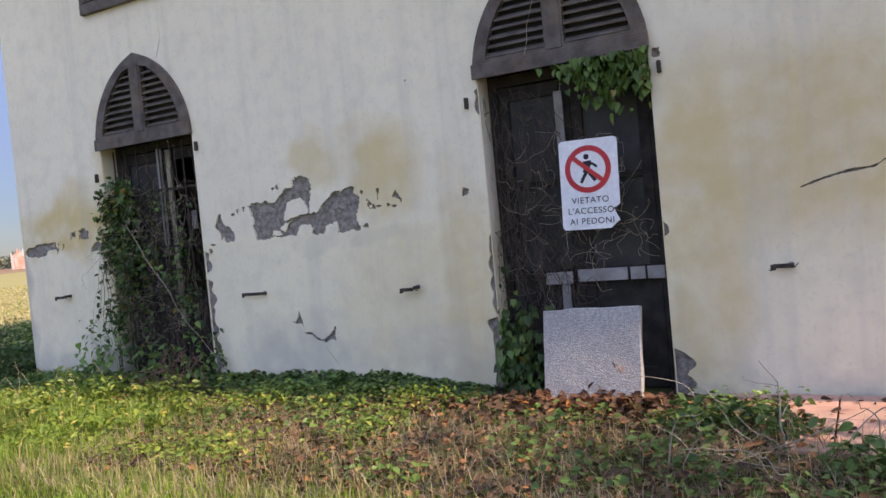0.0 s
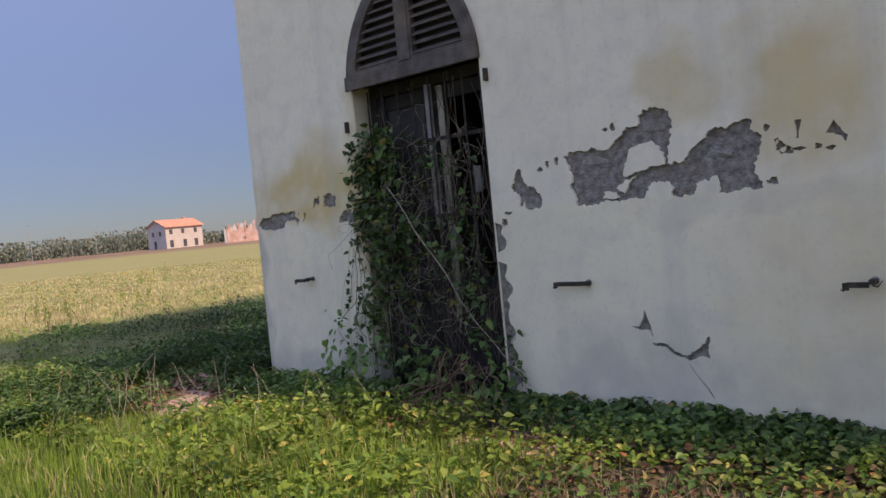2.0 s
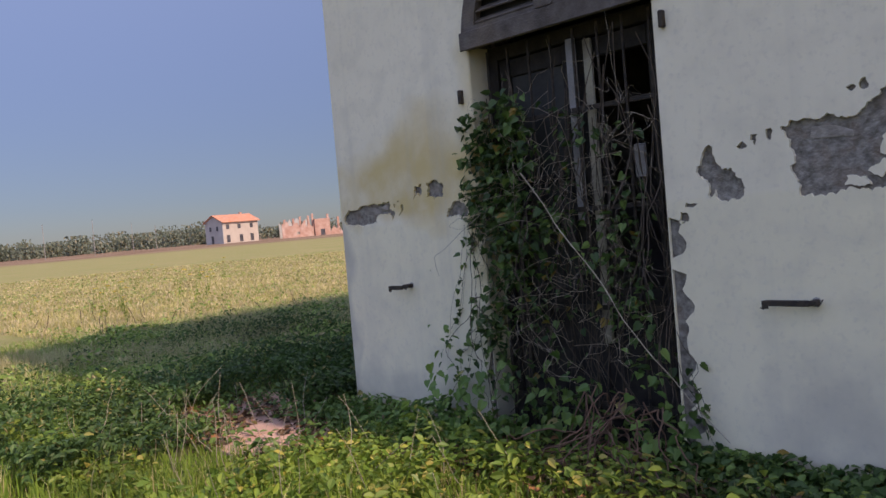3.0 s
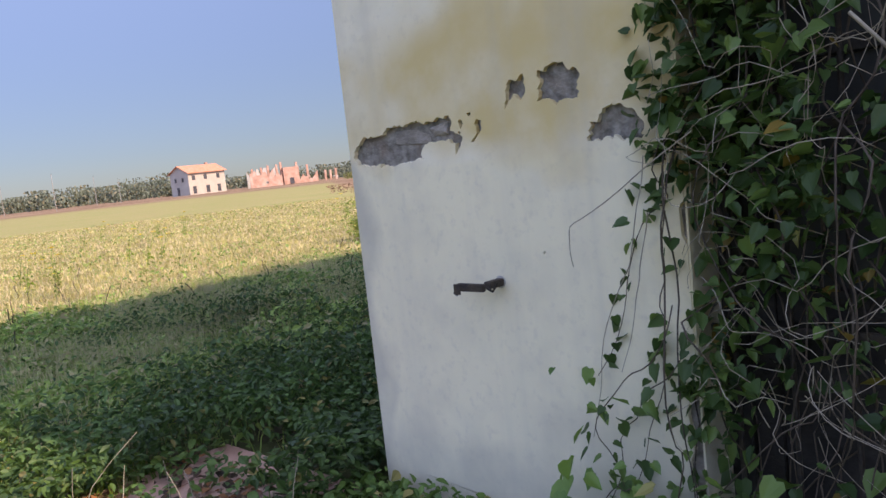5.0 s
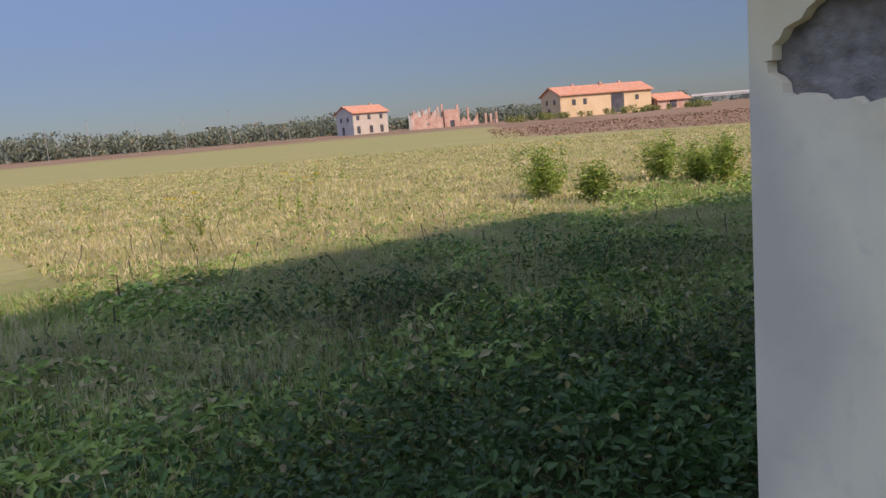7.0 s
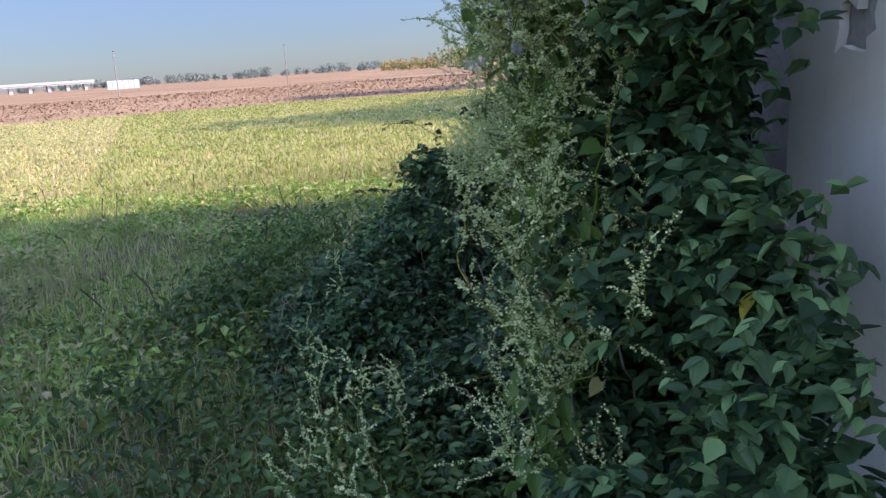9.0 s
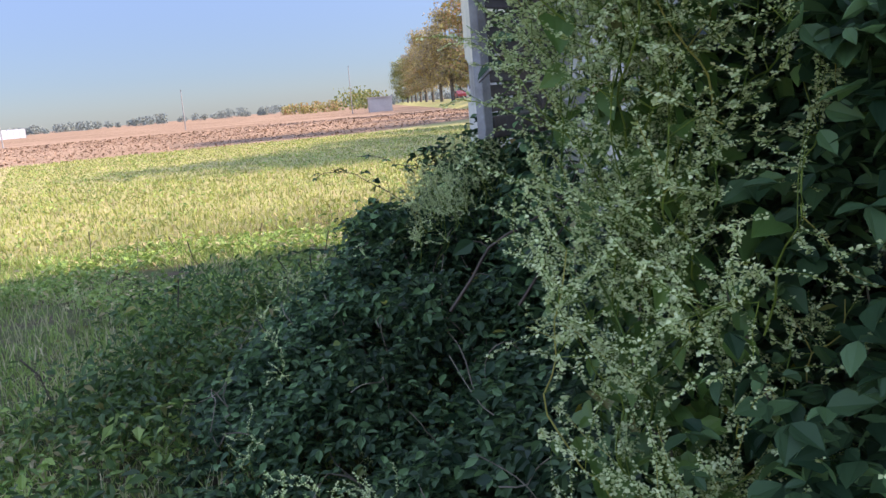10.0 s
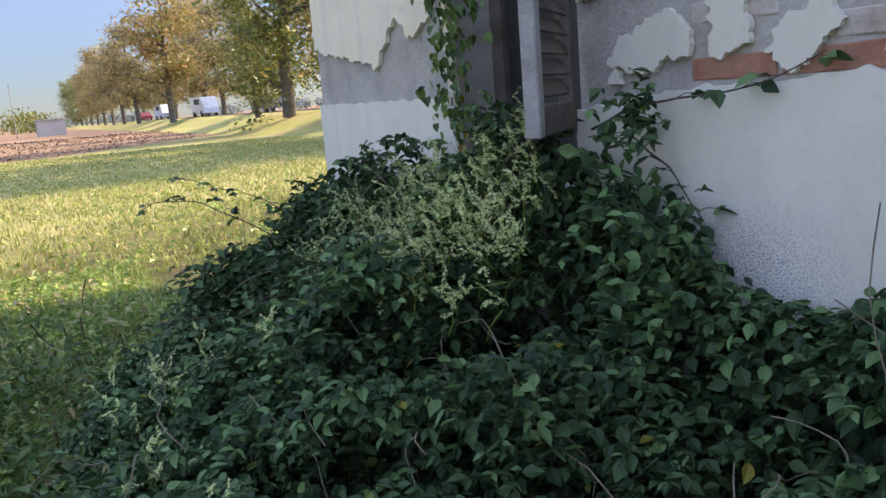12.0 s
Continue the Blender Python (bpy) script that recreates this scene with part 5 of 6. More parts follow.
for _ in range(60):
    x, yb = RNG.uniform(-8.6, -5.6), RNG.uniform(3.4, 4.7)
    tall.append((wander((x, yb, 0), (x + RNG.normal(0, 0.12), yb + RNG.normal(0, 0.1), RNG.uniform(0.15, 0.42)), 5, 0.02), 0.0025, 0.0012))
stuff(tubes("weed_stalks", tall, M_STEM_PALE), "thin pale weed stalks in the grass", "stems")
tw = []
for _ in range(26):
    a = np.array((RNG.uniform(-0.9, 0.4), RNG.uniform(3.4, 4.6), 0.02))
    tw.append((wander(a, a + np.array((RNG.normal(0, 0.35), RNG.normal(0, 0.2), RNG.uniform(0.0, 0.35))), 7, 0.06), 0.004, 0.0015))
stuff(tubes("dry_twigs", tw, M_STEM_PALE), "dry bent twigs on the ground", "twigs")

# a dark weed clump by the tiles, a dead stalk standing in it, russet leaves round the slab
cl = np.concatenate([np.array(c_) + RNG.normal(0, 0.1, (110, 3)) * np.array((1, 0.8, 0)) + np.column_stack([np.zeros(110), np.zeros(110), RNG.uniform(0.03, 0.2, 110)]) for c_ in ((-0.8, 4.2, 0), (-0.6, 4.3, 0), (-0.45, 4.15, 0), (-0.9, 4.35, 0), (-0.12, 3.65, 0))])
stuff(leaves("low_weeds", cl, 0.06, L_NETTLE, tilt=(-0.2, 0.8), wide=1.0), "dark green weed clump at the edge of the tiles", "weeds")
dead = [(wander((-0.43, 3.97, 0), (-0.44, 3.98, 0.36), 8, 0.03), 0.006, 0.003), (wander((-0.44, 3.98, 0.36), (-0.52, 4.0, 0.46), 6, 0.02), 0.003, 0.002), (wander((-0.44, 3.98, 0.34), (-0.6, 4.02, 0.38), 6, 0.02), 0.003, 0.0015), (wander((-0.43, 3.97, 0.2), (-0.36, 3.95, 0.3), 5, 0.02), 0.003, 0.0015)]
stuff(tubes("dead_stalk", dead, M_STEM_PALE, 5), "pale bent dead stalk standing by the tiles", "twigs")
rl = spots(360, -2.1, -1.1, 4.55, 4.86)
stuff(leaves("fallen_leaves", np.column_stack([rl, RNG.uniform(0.02, 0.1, len(rl))]), 0.06, leaf_mat("russet_leaves", (0.06, 0.027, 0.018), (0.16, 0.07, 0.034), odd=(0.42, 0.16, 0.04), odd_part=0.04, rough=0.7, through_light=0.15), tilt=(-0.5, 0.7), wide=1.2), "russet dead leaves heaped round the concrete slab", "dead leaves")

# west side: a shaded carpet of weeds
w = keep_out(spots(130000, -13.0, -7.78, 3.0, 10.5), 0.05)
near_w = np.clip((-8.6 - w[:, 0]) / 2.0, 0, 1) + np.clip((w[:, 1] - 7.2) / 2.4, 0, 1) + 0.6 * ((w[:, 0] > -8.4) & (w[:, 1] > 3.5) & (w[:, 1] < 4.4))
w = w[RNG.random(len(w)) > np.clip(near_w, 0, 0.97)]
hgt = np.array([0.13 + 0.2 * max(0, noise.noise((x * 0.9, y * 0.9, 1.5)) + 0.35) + 0.05 * noise.noise((x * 3, y * 3, 0)) for x, y in w])
hgt = np.where(over_path(w), hgt * 0.8, hgt)
tile_gap = bare_tiles(w)
w, hgt = w[~tile_gap], hgt[~tile_gap]
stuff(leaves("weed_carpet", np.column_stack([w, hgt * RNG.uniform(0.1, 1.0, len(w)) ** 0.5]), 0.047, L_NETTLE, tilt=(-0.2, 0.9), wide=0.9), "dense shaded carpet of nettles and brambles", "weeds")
s = keep_out(patchy(spots(90000, -15.6, -8.2, 2.6, 15.2), 0.5, 6.0, -0.28))
s = s[~bare_tiles(s)]
s = s[RNG.random(len(s)) > np.clip((s[:, 0] + 10.0) / 1.3, 0, 0.9) * (s[:, 1] < 7.6)]
stuff(blades("shaded_grass", s, 0.11, 0.008, L_SHADY, 0.85), "uneven shaded meadow grass", "grass")
w2 = keep_out(patchy(spots(70000, -15.4, -8.2, 4.0, 15.2), 0.7, 2.0, -0.08))
w2 = w2[~bare_tiles(w2)]
w2 = w2[RNG.random(len(w2)) > np.clip((w2[:, 0] + 10.2) / 1.3, 0, 0.8) * (w2[:, 1] < 9.5)]
stuff(leaves("meadow_weeds", np.column_stack([w2, RNG.uniform(0.02, 1.0, len(w2)) * np.array([0.1 + 0.28 * max(0.0, noise.noise((x * 1.1, y * 1.1, 8.0))) for x, y in w2])]), 0.07, L_MEADOW, tilt=(-0.1, 0.7), wide=0.8, fine=False), "low weeds in the shaded meadow", "weeds")
seed_heads = []
for _ in range(60):
    r_, a_ = RNG.uniform(5.0, 11.0), RNG.uniform(0.0, 1.75)
    x, yb = -8.0 - r_ * math.sin(a_) * 0.9, 5.5 + r_ * math.cos(a_)
    if x > -8.6 and yb < 12:
        continue
    seed_heads.append((wander((x, yb, 0), (x + RNG.normal(0, 0.06), yb + RNG.normal(0, 0.06), RNG.uniform(0.15, 0.36)), 4, 0.03), 0.003, 0.006))
stuff(tubes("dock_stalks", seed_heads, M_STEM), "dark seeded stalks standing in the meadow", "stems")

# darker clumps of nettle and a skirt of weeds before the brambles
clump, clump_z = [], []
for c_ in list(spots(34, -13.2, -8.9, 6.0, 9.8)) + list(spots(44, -10.0, -9.0, 9.2, 12.4)):
    k_ = int(RNG.integers(60, 150))
    w_ = RNG.uniform(0.12, 0.3)
    q = c_ + RNG.normal(0, w_, (k_, 2))
    clump.append(q)
    clump_z.append(RNG.uniform(0.15, 1.0, k_) ** 0.6 * RNG.uniform(0.25, 0.42) * np.exp(-((q - c_) ** 2).sum(1) / (3 * w_ * w_)) + 0.02)
clump, clump_z = np.concatenate(clump), np.concatenate(clump_z)
free = ~in_house(clump, 0.1) & ~over_path(clump)
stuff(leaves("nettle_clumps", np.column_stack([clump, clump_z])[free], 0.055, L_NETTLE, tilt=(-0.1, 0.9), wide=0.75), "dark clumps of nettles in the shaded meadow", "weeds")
pale = np.concatenate([patchy(keep_out(spots(15000, -14.4, -9.0, 4.5, 13.0)), 0.9, 12.0, 0.12), patchy(spots(30000, -15.0, -11.0, 3.5, 12.0), 0.6, 3.0, -0.12)])
stuff(blades("dry_grass", pale[~over_path(pale)], 0.2, 0.004, leaf_mat("dry_grass_blades", (0.34, 0.32, 0.16), (0.52, 0.47, 0.27), rough=0.7), 0.6), "pale dry grass stalks among the green", "grass")

M_CANE = mat("bramble_cane", (0.16, 0.13, 0.1), (0.26, 0.22, 0.16), 12, 0.8, 0.3, 60)
# ---- brambles against the west wall
BY = [5.45, 5.9, 6.3, 6.5, 6.65, 6.85, 6.97, 7.55, 7.95, 8.25, 8.45, 8.75, 9.0, 9.6, 10.2, 10.9, 11.6, 12.6]
BH = [0.3, 0.65, 1.05, 1.4, 2.2, 2.3, 2.3, 1.6, 1.15, 0.95, 1.05, 1.4, 1.5, 1.36, 1.3, 1.2, 0.6, 0.2]
BR = [0.45, 0.5, 0.58, 0.55, 0.5, 0.45, 0.42, 0.55, 1.0, 1.25, 1.5, 1.7, 1.75, 1.75, 1.65, 1.45, 1.2, 0.9]


def bramble_height(x, y):
    d = np.clip((WEST - x) / np.interp(y, BY, BR), 0, 1)
    h = np.interp(y, BY, BH) * (1 - d ** np.interp(y, [6.3, 6.6, 7.1, 7.6, 8.6], [1.7, 5.0, 5.0, 1.7, 1.3]))
    # the tall clump stands free of the wall
    return np.where((x > WEST - 0.2) & (y < 6.95), np.minimum(h, 0.6), h)


def bramble_leaves(n):
    out = []
    while len(out) < n:
        y = RNG.uniform(5.45, 12.4)
        x = WEST - 0.02 - RNG.uniform(0, np.interp(y, BY, BR)) if y < NORTH else RNG.uniform(-9.2, -7.0)
        h = float(bramble_height(min(x, WEST), y))
        if h < 0.12 or RNG.random() > 0.35 + h * 0.65:
            continue
        bump = 0.84 + 0.42 * noise.noise((x * 3.1, y * 3.1, 4.0))
        z = h * bump * (1 - abs(RNG.normal(0, 0.3)))
        if z < 0.04 or noise.noise((x * 4.5, y * 4.5, z * 4.5)) < -0.04:
            continue
        if z < 0.6 and -8.5 < x and 8.05 < y < 8.95 and RNG.random() < 0.4:
            continue
        out.append((x + RNG.normal(0, 0.05) * (1 if x < WEST - 0.15 else 0), y, z))
    return np.array(out)


c = bramble_leaves(50000)
three = np.repeat(c, 3, axis=0)
yw = np.repeat(RNG.normal(np.pi, 1.7, len(c)), 3) + np.tile([-1.1, 0.0, 1.1], len(c)) + RNG.normal(0, 0.15, 3 * len(c))
stuff(leaves("bramble_thicket", three, np.where(three[:, 1] < 7.6, 0.039, 0.037), L_BRAMBLE, yaw=yw, tilt=(-0.35, 0.85), wide=1.05, roll=0.5), "dense dark green bramble thicket against the side wall", "bramble")
canes = []
for _ in range(70):
    y = RNG.uniform(7.0, 11.0)
    x = WEST - RNG.uniform(0.03, np.interp(y, BY, BR) * 0.8)
    h = float(bramble_height(x, y))
    a = np.array((x, y, 0.0))
    b = np.array((x - RNG.uniform(0.0, 0.3), y + RNG.normal(0, 0.45), min(1.15, h * RNG.uniform(0.5, 1.0))))
    b[0] = min(b[0], WEST - 0.03)
    b[0] = min(b[0], x)
    canes.append((wander(a, b, 9, 0.12, sag=-0.12), 0.0035, 0.0016))
stuff(tubes("bramble_canes", canes, M_CANE), "arching pale bramble canes in the thicket", "stems")
# trailing shoots that reach over the white wall, and arching ones that stand free before it
shoots, tips, tip_yaw = [], [], []
REACH = [((-7.85, 8.95, 1.25), (-7.79, 8.3, 1.4), 0.004), ((-7.85, 8.9, 1.2), (-7.79, 8.62, 1.02), 0.004), ((-8.3, 10.4, 0.85), (-8.8, 10.6, 1.0), 0.003), ((-8.4, 10.0, 0.7), (-9.0, 9.9, 0.7), 0.003), ((-7.9, 11.3, 0.8), (-8.5, 11.7, 1.05), 0.003),
         ((-8.45, 7.62, 0.95), (-7.97, 7.61, 1.42), 0.004), ((-7.95, 7.6, 1.6), (-8.33, 7.72, 1.44), 0.003), ((-8.3, 7.6, 0.95), (-7.95, 7.58, 1.26), 0.004)]
for a, b, r0 in REACH:
    ln = wander(a, b, 9, 0.05, sag=-0.04)
    ln[:, 0] = np.minimum(ln[:, 0], WEST - 0.02)
    shoots.append((ln, r0, 0.0015))
    for q in ln[2::2]:
        turn0 = RNG.uniform(0, 6.28)
        stalk = q + np.array((0.05 * math.cos(turn0), 0.05 * math.sin(turn0), 0.01))
        stalk[0] = min(stalk[0], WEST - 0.02)
        shoots.append((np.array((q, (q + stalk) / 2 + np.array((0, 0, 0.006)), stalk)), 0.0014, 0.001))
        for k_ in (-1.25, 0.0, 1.25):
            tips.append(stalk)
            tip_yaw.append(turn0 + k_ + RNG.normal(0, 0.15))
stuff(tubes("bramble_canes", shoots, M_STEM), "thin bramble shoots trailing over the white wall", "stems")
stuff(leaves("bramble_shoots", np.array(tips), 0.044, L_BRAMBLE, yaw=np.array(tip_yaw), tilt=(0.0, 0.7), wide=1.05), "bramble leaves trailing over the white wall", "bramble")


# leaves pressed close to the wall behind the canes
bk = spots(9000, WEST - 0.22, WEST - 0.02, 7.55, 10.9)
bz = np.interp(bk[:, 1], BY, BH) * RNG.uniform(0.03, 0.82, len(bk))
stuff(leaves("bramble_thicket", np.column_stack([bk, bz]), 0.05, L_BRAMBLE, tilt=(0.2, 1.3), wide=1.05), "shaded bramble leaves close to the side wall", "bramble")
creeper("wall_creeper", "dark creeper round the side window", 300, lambda: (WEST - abs(RNG.normal(0, 0.05)) - 0.01, RNG.normal(9.72, 0.1), RNG.uniform(1.0, 1.85)), 0.036, L_IVY)


def sprays(label, spots_, n_side, reach):
    """Branching stems whose thin side twigs are beaded with tiny pale flowers."""
    stems, beads = [], []
    for p in spots_:
        p = np.asarray(p)
        top = p + np.array((RNG.normal(-0.01, 0.08), RNG.normal(0, 0.14), RNG.uniform(0.2, 0.42))) * reach
        ln = wander(p, top, 9, 0.04)
        stems.append((ln, 0.0018, 0.0009))
        for _ in range(n_side):
            q = ln[RNG.integers(len(ln) // 4, len(ln))]
            way = RNG.normal(0, 1, 3) + np.array((-0.4, 0, 1.0))
            e = q + way / np.linalg.norm(way) * RNG.uniform(0.06, 0.2) * reach
            tw_ = wander(q, e, 5, 0.02)
            stems.append((tw_, 0.0008, 0.0005))
            m_ = 80
            t = RNG.uniform(0.15, 1, m_) * 4
            i = np.minimum(3, t.astype(int))
            beads.append(tw_[i] + (tw_[i + 1] - tw_[i]) * (t - i)[:, None] + RNG.normal(0, 0.0016, (m_, 3)))
    beads = np.concatenate(beads)
    beads[:, 0] = np.where(beads[:, 1] < NORTH, np.minimum(beads[:, 0], WEST - 0.01), beads[:, 0])
    stuff(leaves("flower_sprays", beads, 0.0052, L_FLOWER, tilt=(-0.8, 0.8), wide=1.5, fine=False), label, "wild flowers")
    stuff(tubes("flower_stems", stems, L_BRIGHT, 3), "thin pale green flower stems", "stems")


def on_bramble(n, x0, x1, y0, y1, up=0.9):
    xy = spots(n, x0, x1, y0, y1)
    return [(x, y, max(0.1, float(bramble_height(x, y)) * up)) for x, y in xy]


col = [(RNG.normal(-8.275, 0.04), RNG.normal(6.94, 0.08), RNG.uniform(0.4, 1.75)) for _ in range(46)] + [(RNG.normal(-8.27, 0.04), RNG.normal(6.92, 0.08), RNG.uniform(1.1, 1.6)) for _ in range(20)]
sprays("pale greenish-white flower sprays rising through the brambles", col, 15, 0.9)
sprays("pale flower sprays on the bramble thicket", on_bramble(64, -8.4, -7.98, 8.85, 9.75, 0.76) + on_bramble(9, -9.1, -8.3, 8.2, 10.4, 0.75), 8, 0.62)
sprays("pale flower sprays near the ground", [(RNG.uniform(-9.0, -8.45), RNG.uniform(7.2, 8.4), RNG.uniform(0.1, 0.3)) for _ in range(11)], 8, 0.8)

creeper("climbing_leaves", "light green heart-shaped leaves among the flower sprays", 750, lambda: (RNG.normal(-8.24, 0.06), RNG.normal(6.98, 0.08), RNG.uniform(0.3, 1.8)), 0.042, L_GROUND, tilt=(-0.2, 1.2))
stuff(leaves("fallen_leaves", np.array([(-1.48, 4.9, 0.27), (-1.5, 4.9, 0.29), (-1.46, 4.9, 0.26), (-1.59, 4.88, 0.14), (-1.62, 4.88, 0.16), (-1.57, 4.87, 0.12), (-1.6, 4.87, 0.09)]) + np.array((0, -0.06, 0)), 0.05, L_DEAD, tilt=(0.6, 1.3), wide=1.2), "dead leaves stuck to the concrete slab", "dead leaves")


# ---- the sunlit field
r_ = RNG.uniform(6.5, 40, 150000)
a_ = RNG.uniform(radians(-26), radians(92), 150000)
fx, fy = -8 - r_ * np.sin(a_), 6 + r_ * np.cos(a_)
ok = ((fx < -14.6) | (fy > 14.6)) & (fy < 46 + 0.2 * fx + 6)
fx, fy, r_ = fx[ok], fy[ok], r_[ok]
dry = r_ < 21
west_part = fx < -12.5 - 0.35 * (fy - 14)
for mask, m_ in ((west_part, L_FIELD_DRY), (~west_part, L_FIELD)):
    stuff(blades("field_grass", np.column_stack([fx, fy])[mask], np.where(dry, 0.1, 0.06)[mask], (0.006 + r_ * 0.001)[mask], m_, 1.1), "dry yellow-green meadow grass in the sun", "grass")
gw = np.column_stack([fx, fy])[RNG.random(len(fx)) < 0.2]
gw = patchy(gw, 0.35, 5.0, -0.1)
stuff(leaves("field_weeds", np.column_stack([gw, RNG.uniform(0.02, 0.12, len(gw))]), 0.08, L_MEADOW, tilt=(-0.2, 0.7), wide=0.8, fine=False), "bright weeds scattered in the meadow", "weeds")


cr = RNG.uniform(36, 95, 22000)
ca = RNG.uniform(radians(-12), radians(52), 22000)
cx, cy = -8 - cr * np.sin(ca), 6 + cr * np.cos(ca)
ok = cy > np.maximum(49 + 0.25 * cx, 56 + 1.2 * cx) + RNG.normal(0, 1.2, len(cx))
clods = np.column_stack([cx, cy, RNG.uniform(-0.02, 0.05, len(cx))])[ok]
stuff(leaves("plough_clods", clods, 0.0016 * cr[ok] + 0.05, L_CLOD, tilt=(-0.6, 0.2), wide=1.6, fine=False), "upturned brown clods of the ploughed field", "clods")


def shrub(at, width, height, n, label):
    """A low bushy plant: stems from one foot, leaves in uneven tufts."""
    ob = thing("field_shrub", at, label, "shrub", "green shrubs in the field")
    shoots_ = []
    for _ in range(34):
        an, r0 = RNG.uniform(0, 6.28), abs(RNG.normal(0, width * 0.3))
        foot = np.array((r0 * 0.5 * math.cos(an), r0 * 0.5 * math.sin(an), 0))
        top = np.array((r0 * 1.3 * math.cos(an), r0 * 1.3 * math.sin(an), height * RNG.uniform(0.5, 1.1) * (1.15 - 0.5 * r0 / width)))
        shoots_.append(wander(foot, top, 6, 0.05))
    pts = np.concatenate([ln[RNG.integers(3, len(ln), n // 34)] + RNG.normal(0, 0.05, (n // 34, 3)) for ln in shoots_])
    pts[:, 2] = np.clip(pts[:, 2], 0.04, height * 1.2)
    st = tubes("stem", [(ln, 0.007, 0.003) for ln in shoots_], L_MEADOW)
    lf = leaves("foliage", pts, 0.085, L_SHRUB, tilt=(-0.7, 0.5), wide=0.55)
    for o in (st, lf):
        o.parent = ob
    return ob


for (x, y), w_, h_ in (((-16.4, 15.6), 0.75, 0.72), ((-15.6, 15.4), 0.6, 0.55), ((-14.9, 15.2), 0.75, 0.68), ((-16.6, 12.9), 0.8, 0.7), ((-15.2, 12.6), 0.5, 0.5)):
    shrub((x, y, 0), w_, h_, 1300, "bright green leafy shrub in the dry meadow")


def wild_sunflower():
    ob = thing("wild_sunflower", (0, 0, 0), "tall wild sunflower with small yellow heads", "flower", "wild sunflowers in the field")
    stems, heads, lf = [], [], []
    for k in range(4):
        top = np.array((RNG.normal(0, 0.12), RNG.normal(0, 0.12), RNG.uniform(0.4, 0.65)))
        ln = wander((0, 0, 0), top, 6, 0.04)
        stems.append((ln, 0.005, 0.003))
        heads.append(top)
        lf += [ln[RNG.integers(1, 6)] + RNG.normal(0, 0.03, 3) for _ in range(7)]
    tubes("stem", stems, L_MEADOW).parent = ob
    leaves("foliage", lf, 0.055, L_BRIGHT, tilt=(0.0, 0.9), wide=1.0).parent = ob
    for h in heads[:2]:
        pet = leaves("flower_head", np.repeat(h[None], 11, 0), 0.05, L_YELLOW, yaw=np.arange(11) * 2 * np.pi / 11, tilt=(-0.2, 0.1), wide=0.8, roll=0.1)
        pet.parent = ob
    return ob


proto = wild_sunflower()
proto.location = (-18.2, 7.4, 0)
proto.rotation_euler = (0, 0, 0.6)
for k in range(15):
    rr, aa = RNG.uniform(9, 24), RNG.uniform(radians(45), radians(90))
    x, y = -8 - rr * math.sin(aa), 6 + rr * math.cos(aa)
    if x > -14.4:
        x -= 5
    cp = copy_thing(proto, pose(x, y, 0, 0, 0, RNG.uniform(0, 360)))
    k_ = RNG.uniform(0.7, 1.2)
    cp.scale = (k_, k_, k_)


# ---- trees
def tree(name, label, height, spread, bare, n, material, group, leaf=0.34):
    """Tapered trunk, forking limbs and a crown of leaf tufts with gaps."""
    ob = thing(name, (0, 0, 0), label, "tree", group)
    lines, tufts = [], []
    tr = wander((0, 0, -0.1), (RNG.normal(0, 0.4), RNG.normal(0, 0.4), height * 0.93), 12, 0.35)
    lines.append((tr, height * 0.022, 0.03))
    for k in range(34):
        t = RNG.uniform(bare, 0.97)
        p = tr[int(t * (len(tr) - 1))]
        L = spread * (0.45 + 0.75 * math.sin(math.pi * min(1, (t - bare) / (1 - bare) * 0.9 + 0.1))) * RNG.uniform(0.6, 1.1)
        an = RNG.uniform(0, 6.28)
        e = p + np.array((L * math.cos(an), L * math.sin(an), L * RNG.uniform(0.1, 0.75)))
        ln = wander(p, e, 7, 0.3)
        lines.append((ln, height * 0.006, 0.02))
        for q in ln[4::2]:
            tufts.append((q, 0.22 * spread))
            if RNG.random() < 0.5:
                tufts.append((q + RNG.normal(0, 0.22 * spread, 3), 0.16 * spread))
    each = max(6, n // len(tufts))
    pts = np.concatenate([q + RNG.normal(0, s, (each, 3)) * np.array((1, 1, 0.55)) for q, s in tufts])
    tubes("trunk", lines, M_BARK, 6).parent = ob
    leaves("crown", pts, leaf, material, tilt=(-0.6, 1.0), wide=1.0, roll=0.8, fine=False).parent = ob
    return ob


# raised road with its bank, trees and traffic
def bank():
    bm = bmesh.new()
    prof = [(2.6, 0.0), (4.4, 0.35), (6.6, 0.95), (7.6, 1.1), (13.5, 1.12), (15.5, 0.95), (19.0, 0.0)]
    rows_ = []
    for y in np.concatenate([np.arange(24, 130, 3.0), np.arange(130, 900, 30.0)]):
        shift = (y - 38) * 0.06
        rows_.append([bm.verts.new((x + shift + 0.3 * noise.noise((y * 0.2, x, 0)), float(y), z - 0.02 + (0.12 * noise.noise((x * 0.6, y * 0.3, 2)) if 0 < z < 1 else 0))) for x, z in prof])
    for a, b in zip(rows_, rows_[1:]):
        for k in range(len(prof) - 1):
            bm.faces.new((a[k], b[k], b[k + 1], a[k + 1]))
    bmesh.ops.recalc_face_normals(bm, faces=bm.faces[:])
    m = mat("bank_grass", (0.24, 0.26, 0.07), (0.34, 0.3, 0.12), 0.5, 0.95, 0.9, 6, stain=(0.34, 0.23, 0.14), stain_scale=0.25, stain_amount=0.7)
    return tagged(part("road_bank", bm, m), "grassy bank carrying a raised road", "bank", kind="structure")


bank()
road_bm = bmesh.new()
ys = list(np.arange(24, 900, 12.0))
